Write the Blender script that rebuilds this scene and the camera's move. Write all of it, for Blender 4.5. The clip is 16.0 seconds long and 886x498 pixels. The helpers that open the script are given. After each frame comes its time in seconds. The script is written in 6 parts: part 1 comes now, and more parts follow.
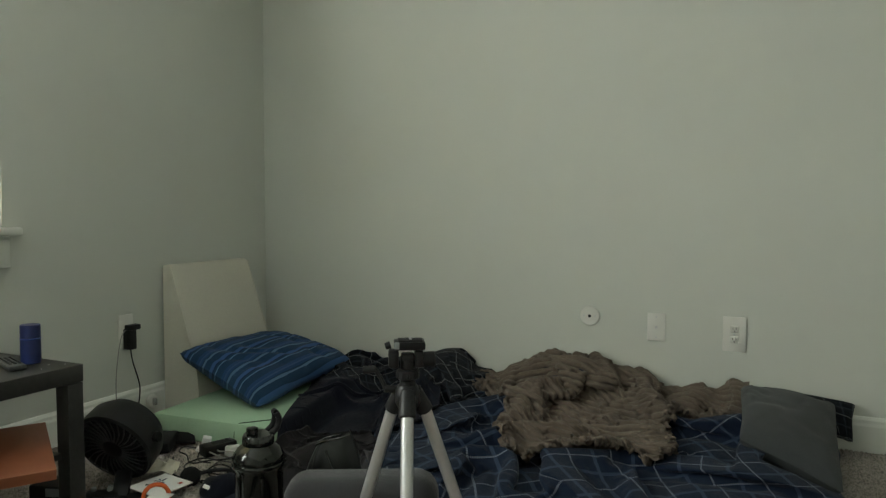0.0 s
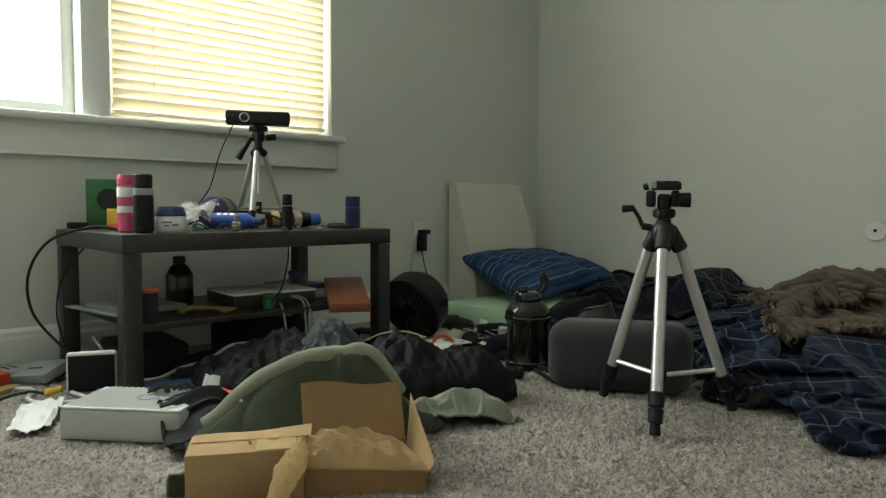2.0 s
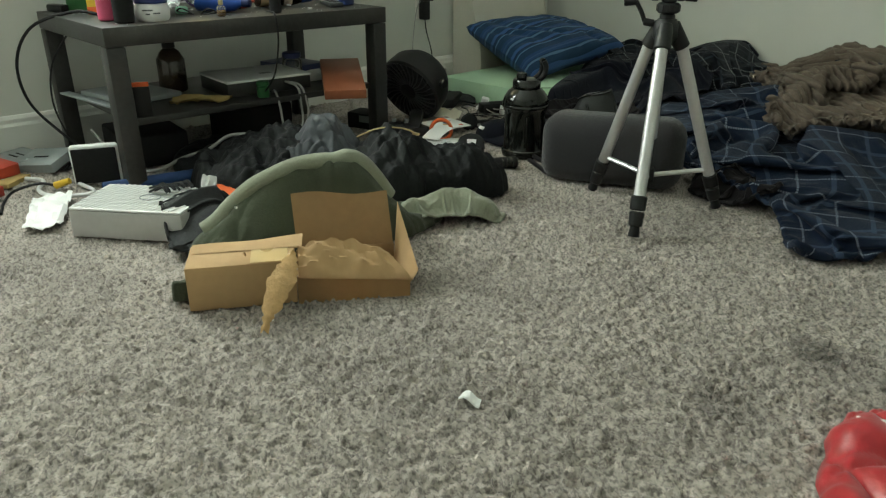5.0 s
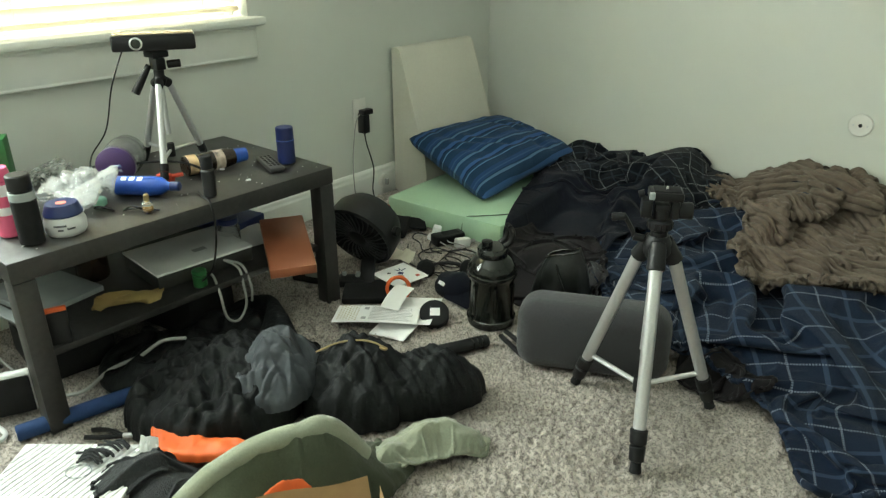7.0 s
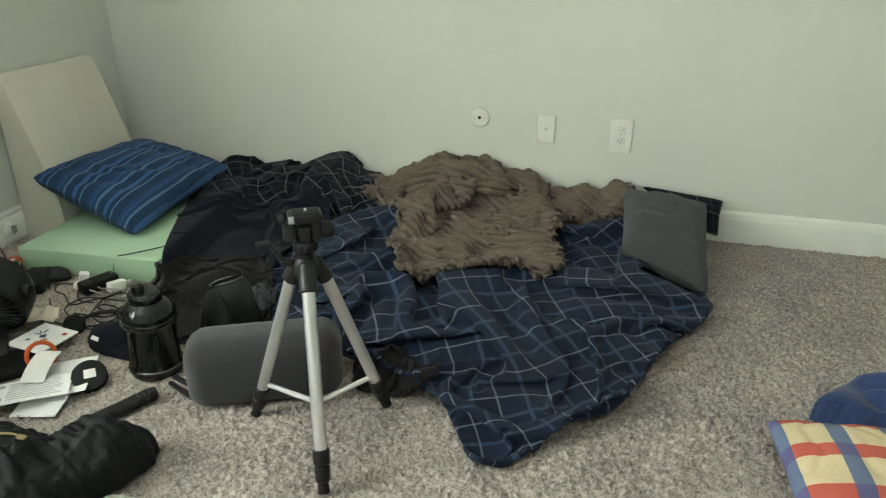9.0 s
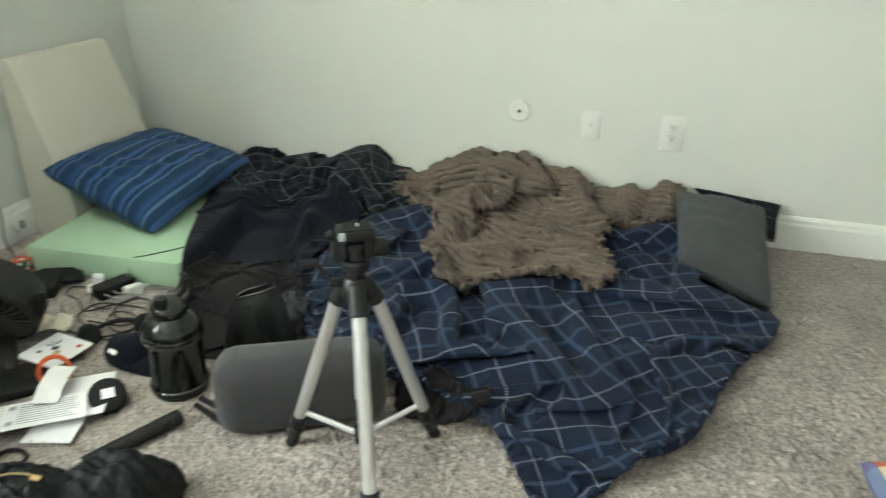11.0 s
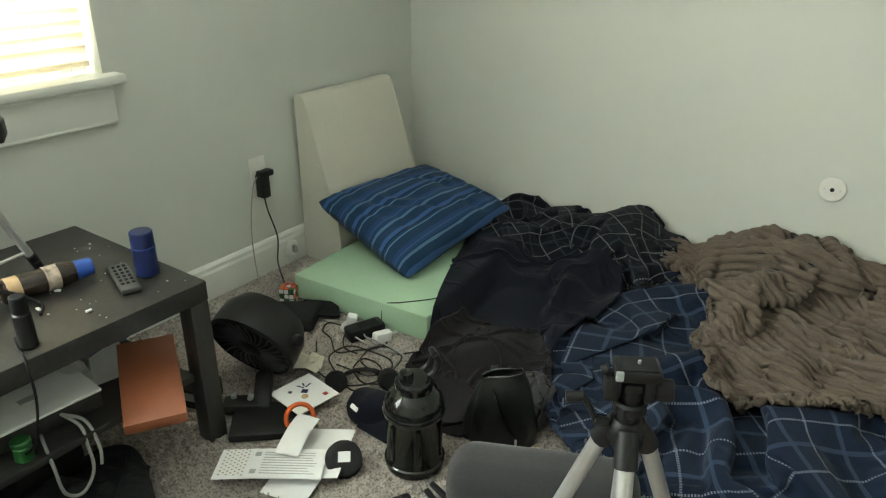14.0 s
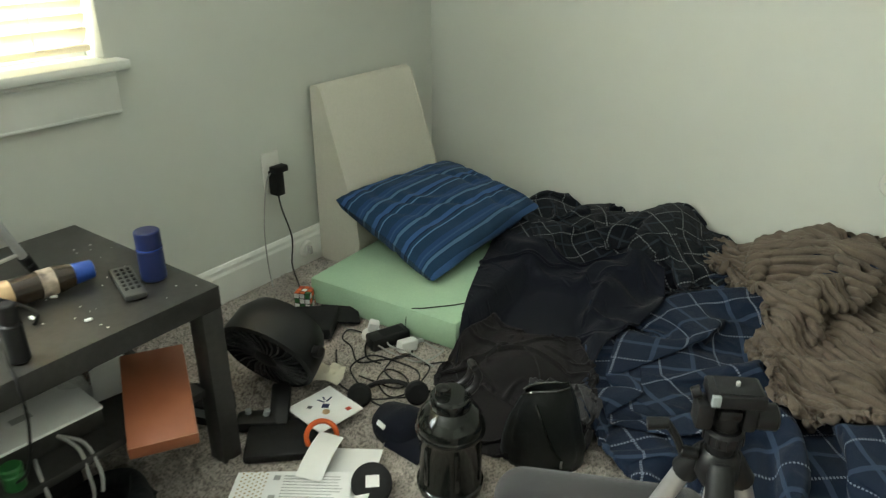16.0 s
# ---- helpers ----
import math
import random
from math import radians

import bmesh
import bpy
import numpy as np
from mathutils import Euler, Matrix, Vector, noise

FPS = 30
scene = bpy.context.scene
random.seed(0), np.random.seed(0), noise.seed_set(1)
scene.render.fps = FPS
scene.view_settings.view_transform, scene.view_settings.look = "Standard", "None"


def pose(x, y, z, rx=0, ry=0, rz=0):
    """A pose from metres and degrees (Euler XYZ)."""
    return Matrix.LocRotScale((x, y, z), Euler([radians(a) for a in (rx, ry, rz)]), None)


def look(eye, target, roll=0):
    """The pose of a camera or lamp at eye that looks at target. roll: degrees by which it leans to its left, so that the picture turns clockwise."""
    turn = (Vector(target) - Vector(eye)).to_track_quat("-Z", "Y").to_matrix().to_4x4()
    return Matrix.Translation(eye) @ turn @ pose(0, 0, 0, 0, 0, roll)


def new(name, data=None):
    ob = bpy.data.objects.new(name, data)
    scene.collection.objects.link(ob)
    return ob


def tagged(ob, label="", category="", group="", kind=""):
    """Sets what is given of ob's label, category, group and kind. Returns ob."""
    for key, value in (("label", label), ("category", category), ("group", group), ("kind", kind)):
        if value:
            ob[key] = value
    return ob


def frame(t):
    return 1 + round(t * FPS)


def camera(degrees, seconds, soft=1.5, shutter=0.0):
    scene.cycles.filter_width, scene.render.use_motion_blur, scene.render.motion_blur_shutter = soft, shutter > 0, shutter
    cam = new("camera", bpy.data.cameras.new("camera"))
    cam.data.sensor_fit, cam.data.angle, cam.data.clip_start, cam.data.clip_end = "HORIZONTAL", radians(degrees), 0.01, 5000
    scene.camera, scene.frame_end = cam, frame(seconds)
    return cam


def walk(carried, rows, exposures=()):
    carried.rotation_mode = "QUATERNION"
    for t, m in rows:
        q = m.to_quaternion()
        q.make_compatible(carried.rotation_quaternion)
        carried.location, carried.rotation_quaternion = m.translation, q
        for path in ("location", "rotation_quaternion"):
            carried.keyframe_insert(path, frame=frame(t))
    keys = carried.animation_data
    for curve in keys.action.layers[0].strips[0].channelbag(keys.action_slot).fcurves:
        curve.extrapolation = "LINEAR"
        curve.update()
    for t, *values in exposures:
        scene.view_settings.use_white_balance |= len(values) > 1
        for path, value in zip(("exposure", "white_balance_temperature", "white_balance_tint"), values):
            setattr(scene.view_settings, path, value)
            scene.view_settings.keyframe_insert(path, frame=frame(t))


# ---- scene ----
cam = camera(63.4, 16.0, soft=1.2, shutter=0.25)
PATH = [
    (0, (2.438, -3.045, 0.903), (1.602, -1.232, 0.787), 0.2),
    (0.5, (2.449, -3.086, 0.756), (1.62, -1.269, 0.649), 0.2),
    (1, (2.483, -3.138, 0.63), (1.52, -1.389, 0.516), 0.3),
    (1.5, (2.533, -3.201, 0.543), (1.27, -1.654, 0.432), 0.4),
    (2, (2.595, -3.25, 0.531), (1.159, -1.863, 0.411), 0.3),
    (2.5, (2.642, -3.272, 0.538), (1.204, -1.913, 0.249), 0.2),
    (3, (2.715, -3.302, 0.588), (1.319, -2.012, -0.035), 0.3),
    (3.2, (2.755, -3.285, 0.611), (1.362, -2.037, -0.096), -0.0),
    (5.3, (2.559, -3.148, 0.677), (1.214, -1.908, -0.132), 0.4),
    (5.5, (2.482, -3.111, 0.683), (1.135, -1.876, -0.13), 0.5),
    (6, (2.356, -3.053, 0.762), (1.013, -1.82, -0.06), 0.1),
    (6.5, (2.28, -3.002, 0.918), (1.021, -1.673, 0.111), 0.2),
    (7, (2.261, -2.989, 1.098), (1.067, -1.602, 0.291), -0.2),
    (7.5, (2.255, -3.005, 1.173), (1.094, -1.592, 0.366), -0.2),
    (8, (2.292, -2.967, 1.184), (1.272, -1.448, 0.378), -0.4),
    (8.5, (2.325, -2.932, 1.162), (1.646, -1.231, 0.359), -0.1),
    (8.7, (2.331, -2.922, 1.156), (1.787, -1.172, 0.356), -0.1),
    (10.8, (2.183, -2.726, 1.14), (1.87, -0.942, 0.291), 1.4),
    (11, (2.153, -2.741, 1.142), (1.694, -0.992, 0.287), 1.2),
    (11.5, (2.075, -2.787, 1.14), (1.224, -1.184, 0.3), 1.0),
    (12, (1.982, -2.729, 1.121), (0.95, -1.235, 0.283), 0.6),
    (12.5, (1.92, -2.656, 1.129), (0.875, -1.172, 0.289), 0.5),
    (13, (1.915, -2.622, 1.165), (0.867, -1.142, 0.324), 0.6),
    (13.5, (1.935, -2.573, 1.22), (0.882, -1.093, 0.385), 0.4),
    (14, (1.975, -2.531, 1.229), (0.923, -1.049, 0.395), 0.4),
    (14.5, (1.954, -2.545, 1.196), (0.899, -1.063, 0.362), 0.6),
    (15, (1.889, -2.608, 1.169), (0.828, -1.128, 0.341), 0.6),
    (15.5, (1.846, -2.625, 1.175), (0.788, -1.144, 0.345), 0.5),
    (16, (1.82, -2.446, 1.155), (0.759, -0.969, 0.324), 0.2),
]
EXPOSURES = [(0, -0.90, 6500, 10), (1, -0.52, 6500, 10), (1.5, -0.48, 6500, 9), (2, -1.0, 6500, 8), (3.2, -0.90, 6450, 6), (5.3, -0.48, 6450, 4), (6, -0.16, 6450, 2), (7, 0.0, 6450, 3),
             (8, -0.06, 6450, 6), (8.7, 0.0, 6450, 9), (11, 0.42, 6300, 11), (12, 0.20, 6450, 9), (13.5, 0.0, 6450, 9), (14.5, 0.0, 6500, 9), (16, 0.0, 6500, 9)]
walk(cam, [(t, look(eye, target, roll)) for t, eye, target, roll in PATH], EXPOSURES)

# ---- light ----
world = bpy.data.worlds.new("sky")
scene.world = world
world.use_nodes = True
_nt = world.node_tree
_sky = _nt.nodes.new("ShaderNodeTexSky")
_sky.sky_type, _sky.sun_disc = "NISHITA", False
_sky.sun_elevation, _sky.sun_rotation = radians(38), radians(200)
_nt.links.new(_sky.outputs[0], _nt.nodes["Background"].inputs[0])
_nt.nodes["Background"].inputs[1].default_value = 0.12


def area_lamp(name, m, sx, sy, watts, colour):
    d = bpy.data.lights.new(name, "AREA")
    d.shape, d.size, d.size_y, d.energy, d.color = "RECTANGLE", sx, sy, watts, colour
    ob = new(name, d)
    ob.matrix_world = m
    return ob


# daylight standing in the two halves of the window (they emit towards +x)
area_lamp("window_daylight", look((-0.15, -2.88, 1.48), (1, -2.88, 1.48)), 0.9, 1.22, 80, (0.935, 1.0, 0.945))
area_lamp("window_daylight", look((-0.15, -1.88, 1.48), (1, -1.88, 1.48)), 0.9, 1.22, 80, (0.935, 1.0, 0.945))


# ---- small tools ----
_rng = np.random.default_rng(7)
_TAB = _rng.random((256, 256))


def vnoise(x, y, seed=0):
    """Smooth value noise, 0 to 1, on numpy arrays."""
    x, y = np.asarray(x, float) + 17.3 * seed, np.asarray(y, float) + 9.1 * seed
    xi, yi = np.floor(x).astype(int), np.floor(y).astype(int)
    u, v = x - xi, y - yi
    u, v = u * u * (3 - 2 * u), v * v * (3 - 2 * v)
    g = lambda a, b: _TAB[a % 256, b % 256]
    return (g(xi, yi) * (1 - u) + g(xi + 1, yi) * u) * (1 - v) + (g(xi, yi + 1) * (1 - u) + g(xi + 1, yi + 1) * u) * v


def fbm(x, y, f, seed=0, octaves=3):
    t, a, tot = 0, 1, 0
    for o in range(octaves):
        t, tot = t + a * vnoise(x * f, y * f, seed + 3 * o), tot + a
        a, f = a * 0.5, f * 2.03
    return t / tot


def ridge(x, y, f, seed=0, warp=0.25):
    """Folds, 0 to 1: meandering rounded crests with sharp valleys, about 1 / f apart."""
    wx = x + warp * (fbm(x, y, 1.6, seed + 5) - 0.5)
    wy = y + warp * (fbm(x, y, 1.6, seed + 9) - 0.5)
    n = fbm(wx, wy, f * 0.55, seed, 2)
    return np.abs(np.sin(math.pi * 3.4 * n)) ** 0.85


def crumple(x, y, f, seed):
    """Sharp-creased folds of a stiff cloth, 0 to 1."""
    rg = random.Random(seed)
    wx, wy = x + 0.35 / f * (fbm(x, y, f * 0.6, seed) - 0.5), y + 0.35 / f * (fbm(x, y, f * 0.6, seed + 1) - 0.5)

    def wave(k):
        a = rg.uniform(0, math.pi)
        q = (wx * math.cos(a) + wy * math.sin(a)) * f * k + rg.random()
        return 2 * np.abs(q - np.floor(q) - 0.5)
    return sum(w * np.maximum(wave(k), wave(k * 1.2)) for w, k in ((0.45, 0.6), (0.33, 1.1), (0.22, 1.9)))


def mesh_of(name, verts, faces, smooth=35):
    me = bpy.data.meshes.new(name)
    me.from_pydata([tuple(map(float, v)) for v in verts], [], [tuple(map(int, f)) for f in faces])
    me.update()
    if smooth:
        me.polygons.foreach_set("use_smooth", [True] * len(me.polygons))
        if smooth < 180:
            me.set_sharp_from_angle(angle=radians(smooth))
    return me


class Geo:
    """Vertices and faces of one part."""

    def __init__(self):
        self.v, self.f = [], []

    def add(self, verts, faces, m=None):
        k = len(self.v)
        self.v += [tuple(m @ Vector(p)) for p in verts] if m is not None else [tuple(p) for p in verts]
        self.f += [tuple(i + k for i in f) for f in faces]
        return self

    def box(self, centre, size, bevel=0.003, rot=(0, 0, 0), seg=2):
        bm = bmesh.new()
        bmesh.ops.create_cube(bm, size=1)
        bmesh.ops.scale(bm, vec=size, verts=bm.verts)
        if bevel:
            bmesh.ops.bevel(bm, geom=bm.edges[:], offset=min(bevel, 0.49 * min(size)), segments=seg, profile=0.5, affect="EDGES")
        bm.verts.index_update()
        vs, fs = [v.co.copy() for v in bm.verts], [[v.index for v in f.verts] for f in bm.faces]
        bm.free()
        return self.add(vs, fs, pose(*centre, *rot))

    def lathe(self, profile, n=24, m=None):
        """profile: (radius, z) from bottom to top; closed with caps."""
        vs, fs = [], []
        for r, z in profile:
            for i in range(n):
                a = 2 * math.pi * i / n
                vs.append((r * math.cos(a), r * math.sin(a), z))
        for j in range(len(profile) - 1):
            for i in range(n):
                k = (i + 1) % n
                fs.append((j * n + i, j * n + k, (j + 1) * n + k, (j + 1) * n + i))
        fs.append(tuple(range(n - 1, -1, -1)))
        fs.append(tuple((len(profile) - 1) * n + i for i in range(n)))
        return self.add(vs, fs, m)

    def rod(self, a, b, ra, rb=None, n=12, bevel=0.0):
        a, b = Vector(a), Vector(b)
        rb = ra if rb is None else rb
        d = b - a
        m = Matrix.Translation(a) @ d.to_track_quat("Z", "Y").to_matrix().to_4x4()
        L = d.length
        e = bevel or 0.15 * min(ra, rb, L)
        return self.lathe([(ra - e, 0), (ra, e), (rb, L - e), (rb - e, L)], n, m)

    def tube(self, pts, r, n=7, steps=8):
        p = spline(pts, steps)
        vs, fs = [], []
        up = Vector((0.13, 0.21, 0.97))
        for i, q in enumerate(p):
            t = (p[min(i + 1, len(p) - 1)] - p[max(i - 1, 0)]).normalized()
            s = t.cross(up)
            s = s.normalized() if s.length > 1e-4 else Vector((1, 0, 0))
            w = s.cross(t)
            for k in range(n):
                a = 2 * math.pi * k / n
                vs.append(q + r * (math.cos(a) * s + math.sin(a) * w))
        for i in range(len(p) - 1):
            for k in range(n):
                fs.append((i * n + k, i * n + (k + 1) % n, (i + 1) * n + (k + 1) % n, (i + 1) * n + k))
        fs.append(tuple(range(n)))
        fs.append(tuple(reversed([(len(p) - 1) * n + k for k in range(n)])))
        return self.add(vs, fs)

    def sheet(self, quad, nx, ny, lift, thick=0.0015):
        """A bent sheet over four corners, with lift(u, v) along z and a back side."""
        a, b, c, d = (np.array(q, float) for q in quad)
        for side in (0, 1):
            vs, fs = [], []
            for j in range(ny + 1):
                for i in range(nx + 1):
                    u, v = i / nx, j / ny
                    p = (a * (1 - u) + b * u) * (1 - v) + (d * (1 - u) + c * u) * v
                    vs.append((p[0], p[1], p[2] + float(lift(u, v)) - side * thick))
            for j in range(ny):
                for i in range(nx):
                    k = j * (nx + 1) + i
                    q = (k, k + 1, k + nx + 2, k + nx + 1)
                    fs.append(q if side == 0 else q[::-1])
            self.add(vs, fs)
        return self


def spline(pts, steps=8, closed=False):
    """Catmull-Rom through the points."""
    P = [Vector(p) for p in pts]
    n, out = len(P), []
    for i in range(n if closed else n - 1):
        g = (lambda k: P[k % n]) if closed else (lambda k: P[max(0, min(n - 1, k))])
        a, b, c, d = g(i - 1), g(i), g(i + 1), g(i + 2)
        for s in range(steps):
            t = s / steps
            out.append(0.5 * ((2 * b) + (c - a) * t + (2 * a - 5 * b + 4 * c - d) * t * t + (3 * b - a - 3 * c + d) * t ** 3))
    if not closed:
        out.append(P[-1])
    return out


def thing(name, at, rz, label, category, group="", kind=""):
    ob = new(name)
    ob.empty_display_size = 0.05
    ob.matrix_basis = pose(*at, 0, 0, rz)
    return tagged(ob, label, category, group, kind)


def part(name, geo, material, parent, label="", smooth=35):
    me = mesh_of(name, geo.v, geo.f, smooth)
    me.materials.append(material)
    ob = new(name, me)
    ob.parent = parent
    if label:
        tagged(ob, label)
    return ob


def solo(name, geo, material, label, category, at=(0, 0, 0), rz=0, group="", kind="", smooth=35):
    me = mesh_of(name, geo.v, geo.f, smooth)
    me.materials.append(material)
    ob = new(name, me)
    ob.matrix_basis = pose(*at, 0, 0, rz)
    return tagged(ob, label, category, group, kind)


# ---- materials ----
def tint(c, k):
    return tuple(min(1, max(0, a * k)) for a in c)


def surface(name, colour, rough=0.6, metal=0.0, vary=0.12, grain=60.0, bump=0.0, bump_scale=200.0, sheen=0.0, coat=0.0, stain=4.0, alpha_glass=0.0, specular=0.5):
    """A surface with colour varying at two scales, uneven gloss and fine relief, at real size."""
    m = bpy.data.materials.new(name)
    m.use_nodes = True
    nt = m.node_tree
    N, L = nt.nodes, nt.links
    b = N["Principled BSDF"]
    co = N.new("ShaderNodeTexCoord")
    n1 = N.new("ShaderNodeTexNoise")
    n1.inputs["Scale"].default_value, n1.inputs["Detail"].default_value = grain, 3
    n2 = N.new("ShaderNodeTexNoise")
    n2.inputs["Scale"].default_value, n2.inputs["Detail"].default_value = stain, 2
    L.new(co.outputs["Object"], n1.inputs["Vector"])
    L.new(co.outputs["Object"], n2.inputs["Vector"])
    ad = N.new("ShaderNodeMath")
    L.new(n1.outputs["Fac"], ad.inputs[0])
    L.new(n2.outputs["Fac"], ad.inputs[1])
    half = N.new("ShaderNodeMapRange")
    half.inputs["From Min"].default_value, half.inputs["From Max"].default_value = 0.6, 1.4
    L.new(ad.outputs[0], half.inputs["Value"])
    mix = N.new("ShaderNodeMix")
    mix.data_type = "RGBA"
    mix.inputs["A"].default_value = (*tint(colour, 1 - vary), 1)
    mix.inputs["B"].default_value = (*tint(colour, 1 + vary), 1)
    L.new(half.outputs[0], mix.inputs["Factor"])
    L.new(mix.outputs["Result"], b.inputs["Base Color"])
    rr = N.new("ShaderNodeMapRange")
    rr.inputs["To Min"].default_value, rr.inputs["To Max"].default_value = max(0.02, rough - 0.08), min(1, rough + 0.08)
    L.new(n2.outputs["Fac"], rr.inputs["Value"])
    L.new(rr.outputs[0], b.inputs["Roughness"])
    b.inputs["Metallic"].default_value = metal
    b.inputs["Specular IOR Level"].default_value = specular
    if sheen:
        b.inputs["Sheen Weight"].default_value, b.inputs["Sheen Roughness"].default_value = sheen, 0.5
    if coat:
        b.inputs["Coat Weight"].default_value, b.inputs["Coat Roughness"].default_value = coat, 0.1
    if alpha_glass:
        b.inputs["Transmission Weight"].default_value = alpha_glass
    if bump:
        n3 = N.new("ShaderNodeTexNoise")
        n3.inputs["Scale"].default_value, n3.inputs["Detail"].default_value = bump_scale, 3
        L.new(co.outputs["Object"], n3.inputs["Vector"])
        bp = N.new("ShaderNodeBump")
        bp.inputs["Strength"].default_value, bp.inputs["Distance"].default_value = bump, 0.004
        L.new(n3.outputs["Fac"], bp.inputs["Height"])
        L.new(bp.outputs[0], b.inputs["Normal"])
    return m


def math_node(nt, op, a, b=None):
    n = nt.nodes.new("ShaderNodeMath")
    n.operation = op
    for i, v in enumerate((a, b)):
        if v is None:
            continue
        if isinstance(v, (int, float)):
            n.inputs[i].default_value = v
        else:
            nt.links.new(v, n.inputs[i])
    return n.outputs[0]


def stripe(nt, coord, period, width, offset=0.0):
    """1 inside a line of that width, once each period."""
    f = math_node(nt, "FRACT", math_node(nt, "ADD", math_node(nt, "DIVIDE", coord, period), offset))
    return math_node(nt, "LESS_THAN", f, width / period)


def woven(name, ground, lines, rough=0.85, bump=0.35, sheen=0.04, vary=0.18):
    """Cloth on its own u, v in metres. lines: (axis, period, width, offset, colour, dashed)."""
    m = surface(name, ground, rough, vary=vary, grain=320, sheen=sheen, bump=bump, bump_scale=500, stain=7, specular=0.2)
    nt = m.node_tree
    b = nt.nodes["Principled BSDF"]
    uv = nt.nodes.new("ShaderNodeUVMap")
    sp = nt.nodes.new("ShaderNodeSeparateXYZ")
    nt.links.new(uv.outputs[0], sp.inputs[0])
    col = b.inputs["Base Color"].links[0].from_socket
    for axis, period, width, offset, colour, dashed in lines:
        c, o = sp.outputs["XY".index(axis)], sp.outputs["YX".index(axis)]
        fac = stripe(nt, c, period, width, offset)
        if dashed:
            fac = math_node(nt, "MULTIPLY", fac, stripe(nt, o, dashed, dashed * 0.6))
        mx = nt.nodes.new("ShaderNodeMix")
        mx.data_type = "RGBA"
        nt.links.new(math_node(nt, "MULTIPLY", fac, 0.85), mx.inputs["Factor"])
        nt.links.new(col, mx.inputs["A"])
        mx.inputs["B"].default_value = (*colour, 1)
        col = mx.outputs["Result"]
    nt.links.new(col, b.inputs["Base Color"])
    return m


def carpet_material():
    """Cut pile: pale tuft tips about a centimetre across, the shade in their gaps put into the colour, trodden patches
    and a few stains.
    """
    m = surface("carpet_pile", (0.305, 0.272, 0.242), 0.95, vary=0.10, grain=300, stain=7, bump=0.4, bump_scale=330, sheen=0.15, specular=0.1)
    nt = m.node_tree
    N, L = nt.nodes, nt.links
    b = N["Principled BSDF"]
    co = N.new("ShaderNodeTexCoord")

    def patch(scale, detail, lo, hi, dark):
        n = N.new("ShaderNodeTexNoise")
        n.inputs["Scale"].default_value, n.inputs["Detail"].default_value = scale, detail
        L.new(co.outputs["Object"], n.inputs["Vector"])
        r = N.new("ShaderNodeMapRange")
        r.inputs["From Min"].default_value, r.inputs["From Max"].default_value = lo, hi
        r.inputs["To Min"].default_value, r.inputs["To Max"].default_value = dark, 1.12
        L.new(n.outputs["Fac"], r.inputs["Value"])
        return r.outputs[0]
    # the finest noise paints the shade between tufts; the broader ones vary the tone
    k = math_node(nt, "MULTIPLY", patch(150, 2, 0.36, 0.56, 0.52), patch(2.6, 3, 0.30, 0.55, 0.86))
    k = math_node(nt, "MULTIPLY", k, patch(9, 2, 0.22, 0.36, 0.92))
    for sx, sy, sr, dark in ((2.28, -1.965, 0.055, 0.55), (2.245, -2.235, 0.06, 0.68), (1.35, -1.88, 0.05, 0.75)):
        d = N.new("ShaderNodeVectorMath")
        d.operation = "DISTANCE"
        w = N.new("ShaderNodeTexNoise")
        w.inputs["Scale"].default_value = 22
        L.new(co.outputs["Object"], w.inputs["Vector"])
        L.new(co.outputs["Object"], d.inputs[0])
        d.inputs[1].default_value = (sx, sy, 0)
        far = math_node(nt, "ADD", d.outputs["Value"], math_node(nt, "MULTIPLY", math_node(nt, "SUBTRACT", w.outputs["Fac"], 0.5), 0.12))
        r = N.new("ShaderNodeMapRange")
        r.inputs["From Min"].default_value, r.inputs["From Max"].default_value = sr * 0.6, sr * 1.2
        r.inputs["To Min"].default_value, r.inputs["To Max"].default_value = dark, 1.0
        L.new(far, r.inputs["Value"])
        k = math_node(nt, "MULTIPLY", k, r.outputs[0])
    mx = N.new("ShaderNodeVectorMath")
    mx.operation = "SCALE"
    L.new(b.inputs["Base Color"].links[0].from_socket, mx.inputs[0])
    L.new(k, mx.inputs["Scale"])
    L.new(mx.outputs[0], b.inputs["Base Color"])
    return m


WALL = surface("wall_paint", (0.60, 0.613, 0.560), 0.75, vary=0.02, grain=3, stain=0.8, bump=0.06, bump_scale=140, specular=0.25)
CEIL = surface("ceiling_paint", (0.86, 0.86, 0.84), 0.85, vary=0.02, grain=4)
TRIM = surface("white_trim_paint", (0.74, 0.75, 0.70), 0.4, vary=0.04, grain=12, stain=3)
PLATE = surface("white_plastic", (0.70, 0.69, 0.64), 0.35, vary=0.03, grain=30)
CARPET = carpet_material()
BLACKWOOD = surface("black_brown_laminate", (0.029, 0.028, 0.026), 0.42, vary=0.35, grain=70, stain=9, bump=0.05, bump_scale=60)
BLACK = surface("black_plastic", (0.008, 0.008, 0.0085), 0.45, vary=0.25, grain=50, bump=0.04, specular=0.35)
MATTEBLACK = surface("matte_black", (0.011, 0.011, 0.0115), 0.75, vary=0.25, grain=80, bump=0.1, specular=0.3)
GLOSSBLACK = surface("glossy_black", (0.008, 0.009, 0.008), 0.12, vary=0.2, grain=20, coat=0.4)
SMOKE = surface("smoked_plastic", (0.010, 0.011, 0.009), 0.12, vary=0.2, grain=20, coat=0.15, specular=0.35)
SILVER = surface("brushed_aluminium", (0.62, 0.62, 0.62), 0.42, metal=0.85, vary=0.06, grain=160)
GREYRUBBER = surface("grey_cable", (0.33, 0.33, 0.31), 0.6, vary=0.1)
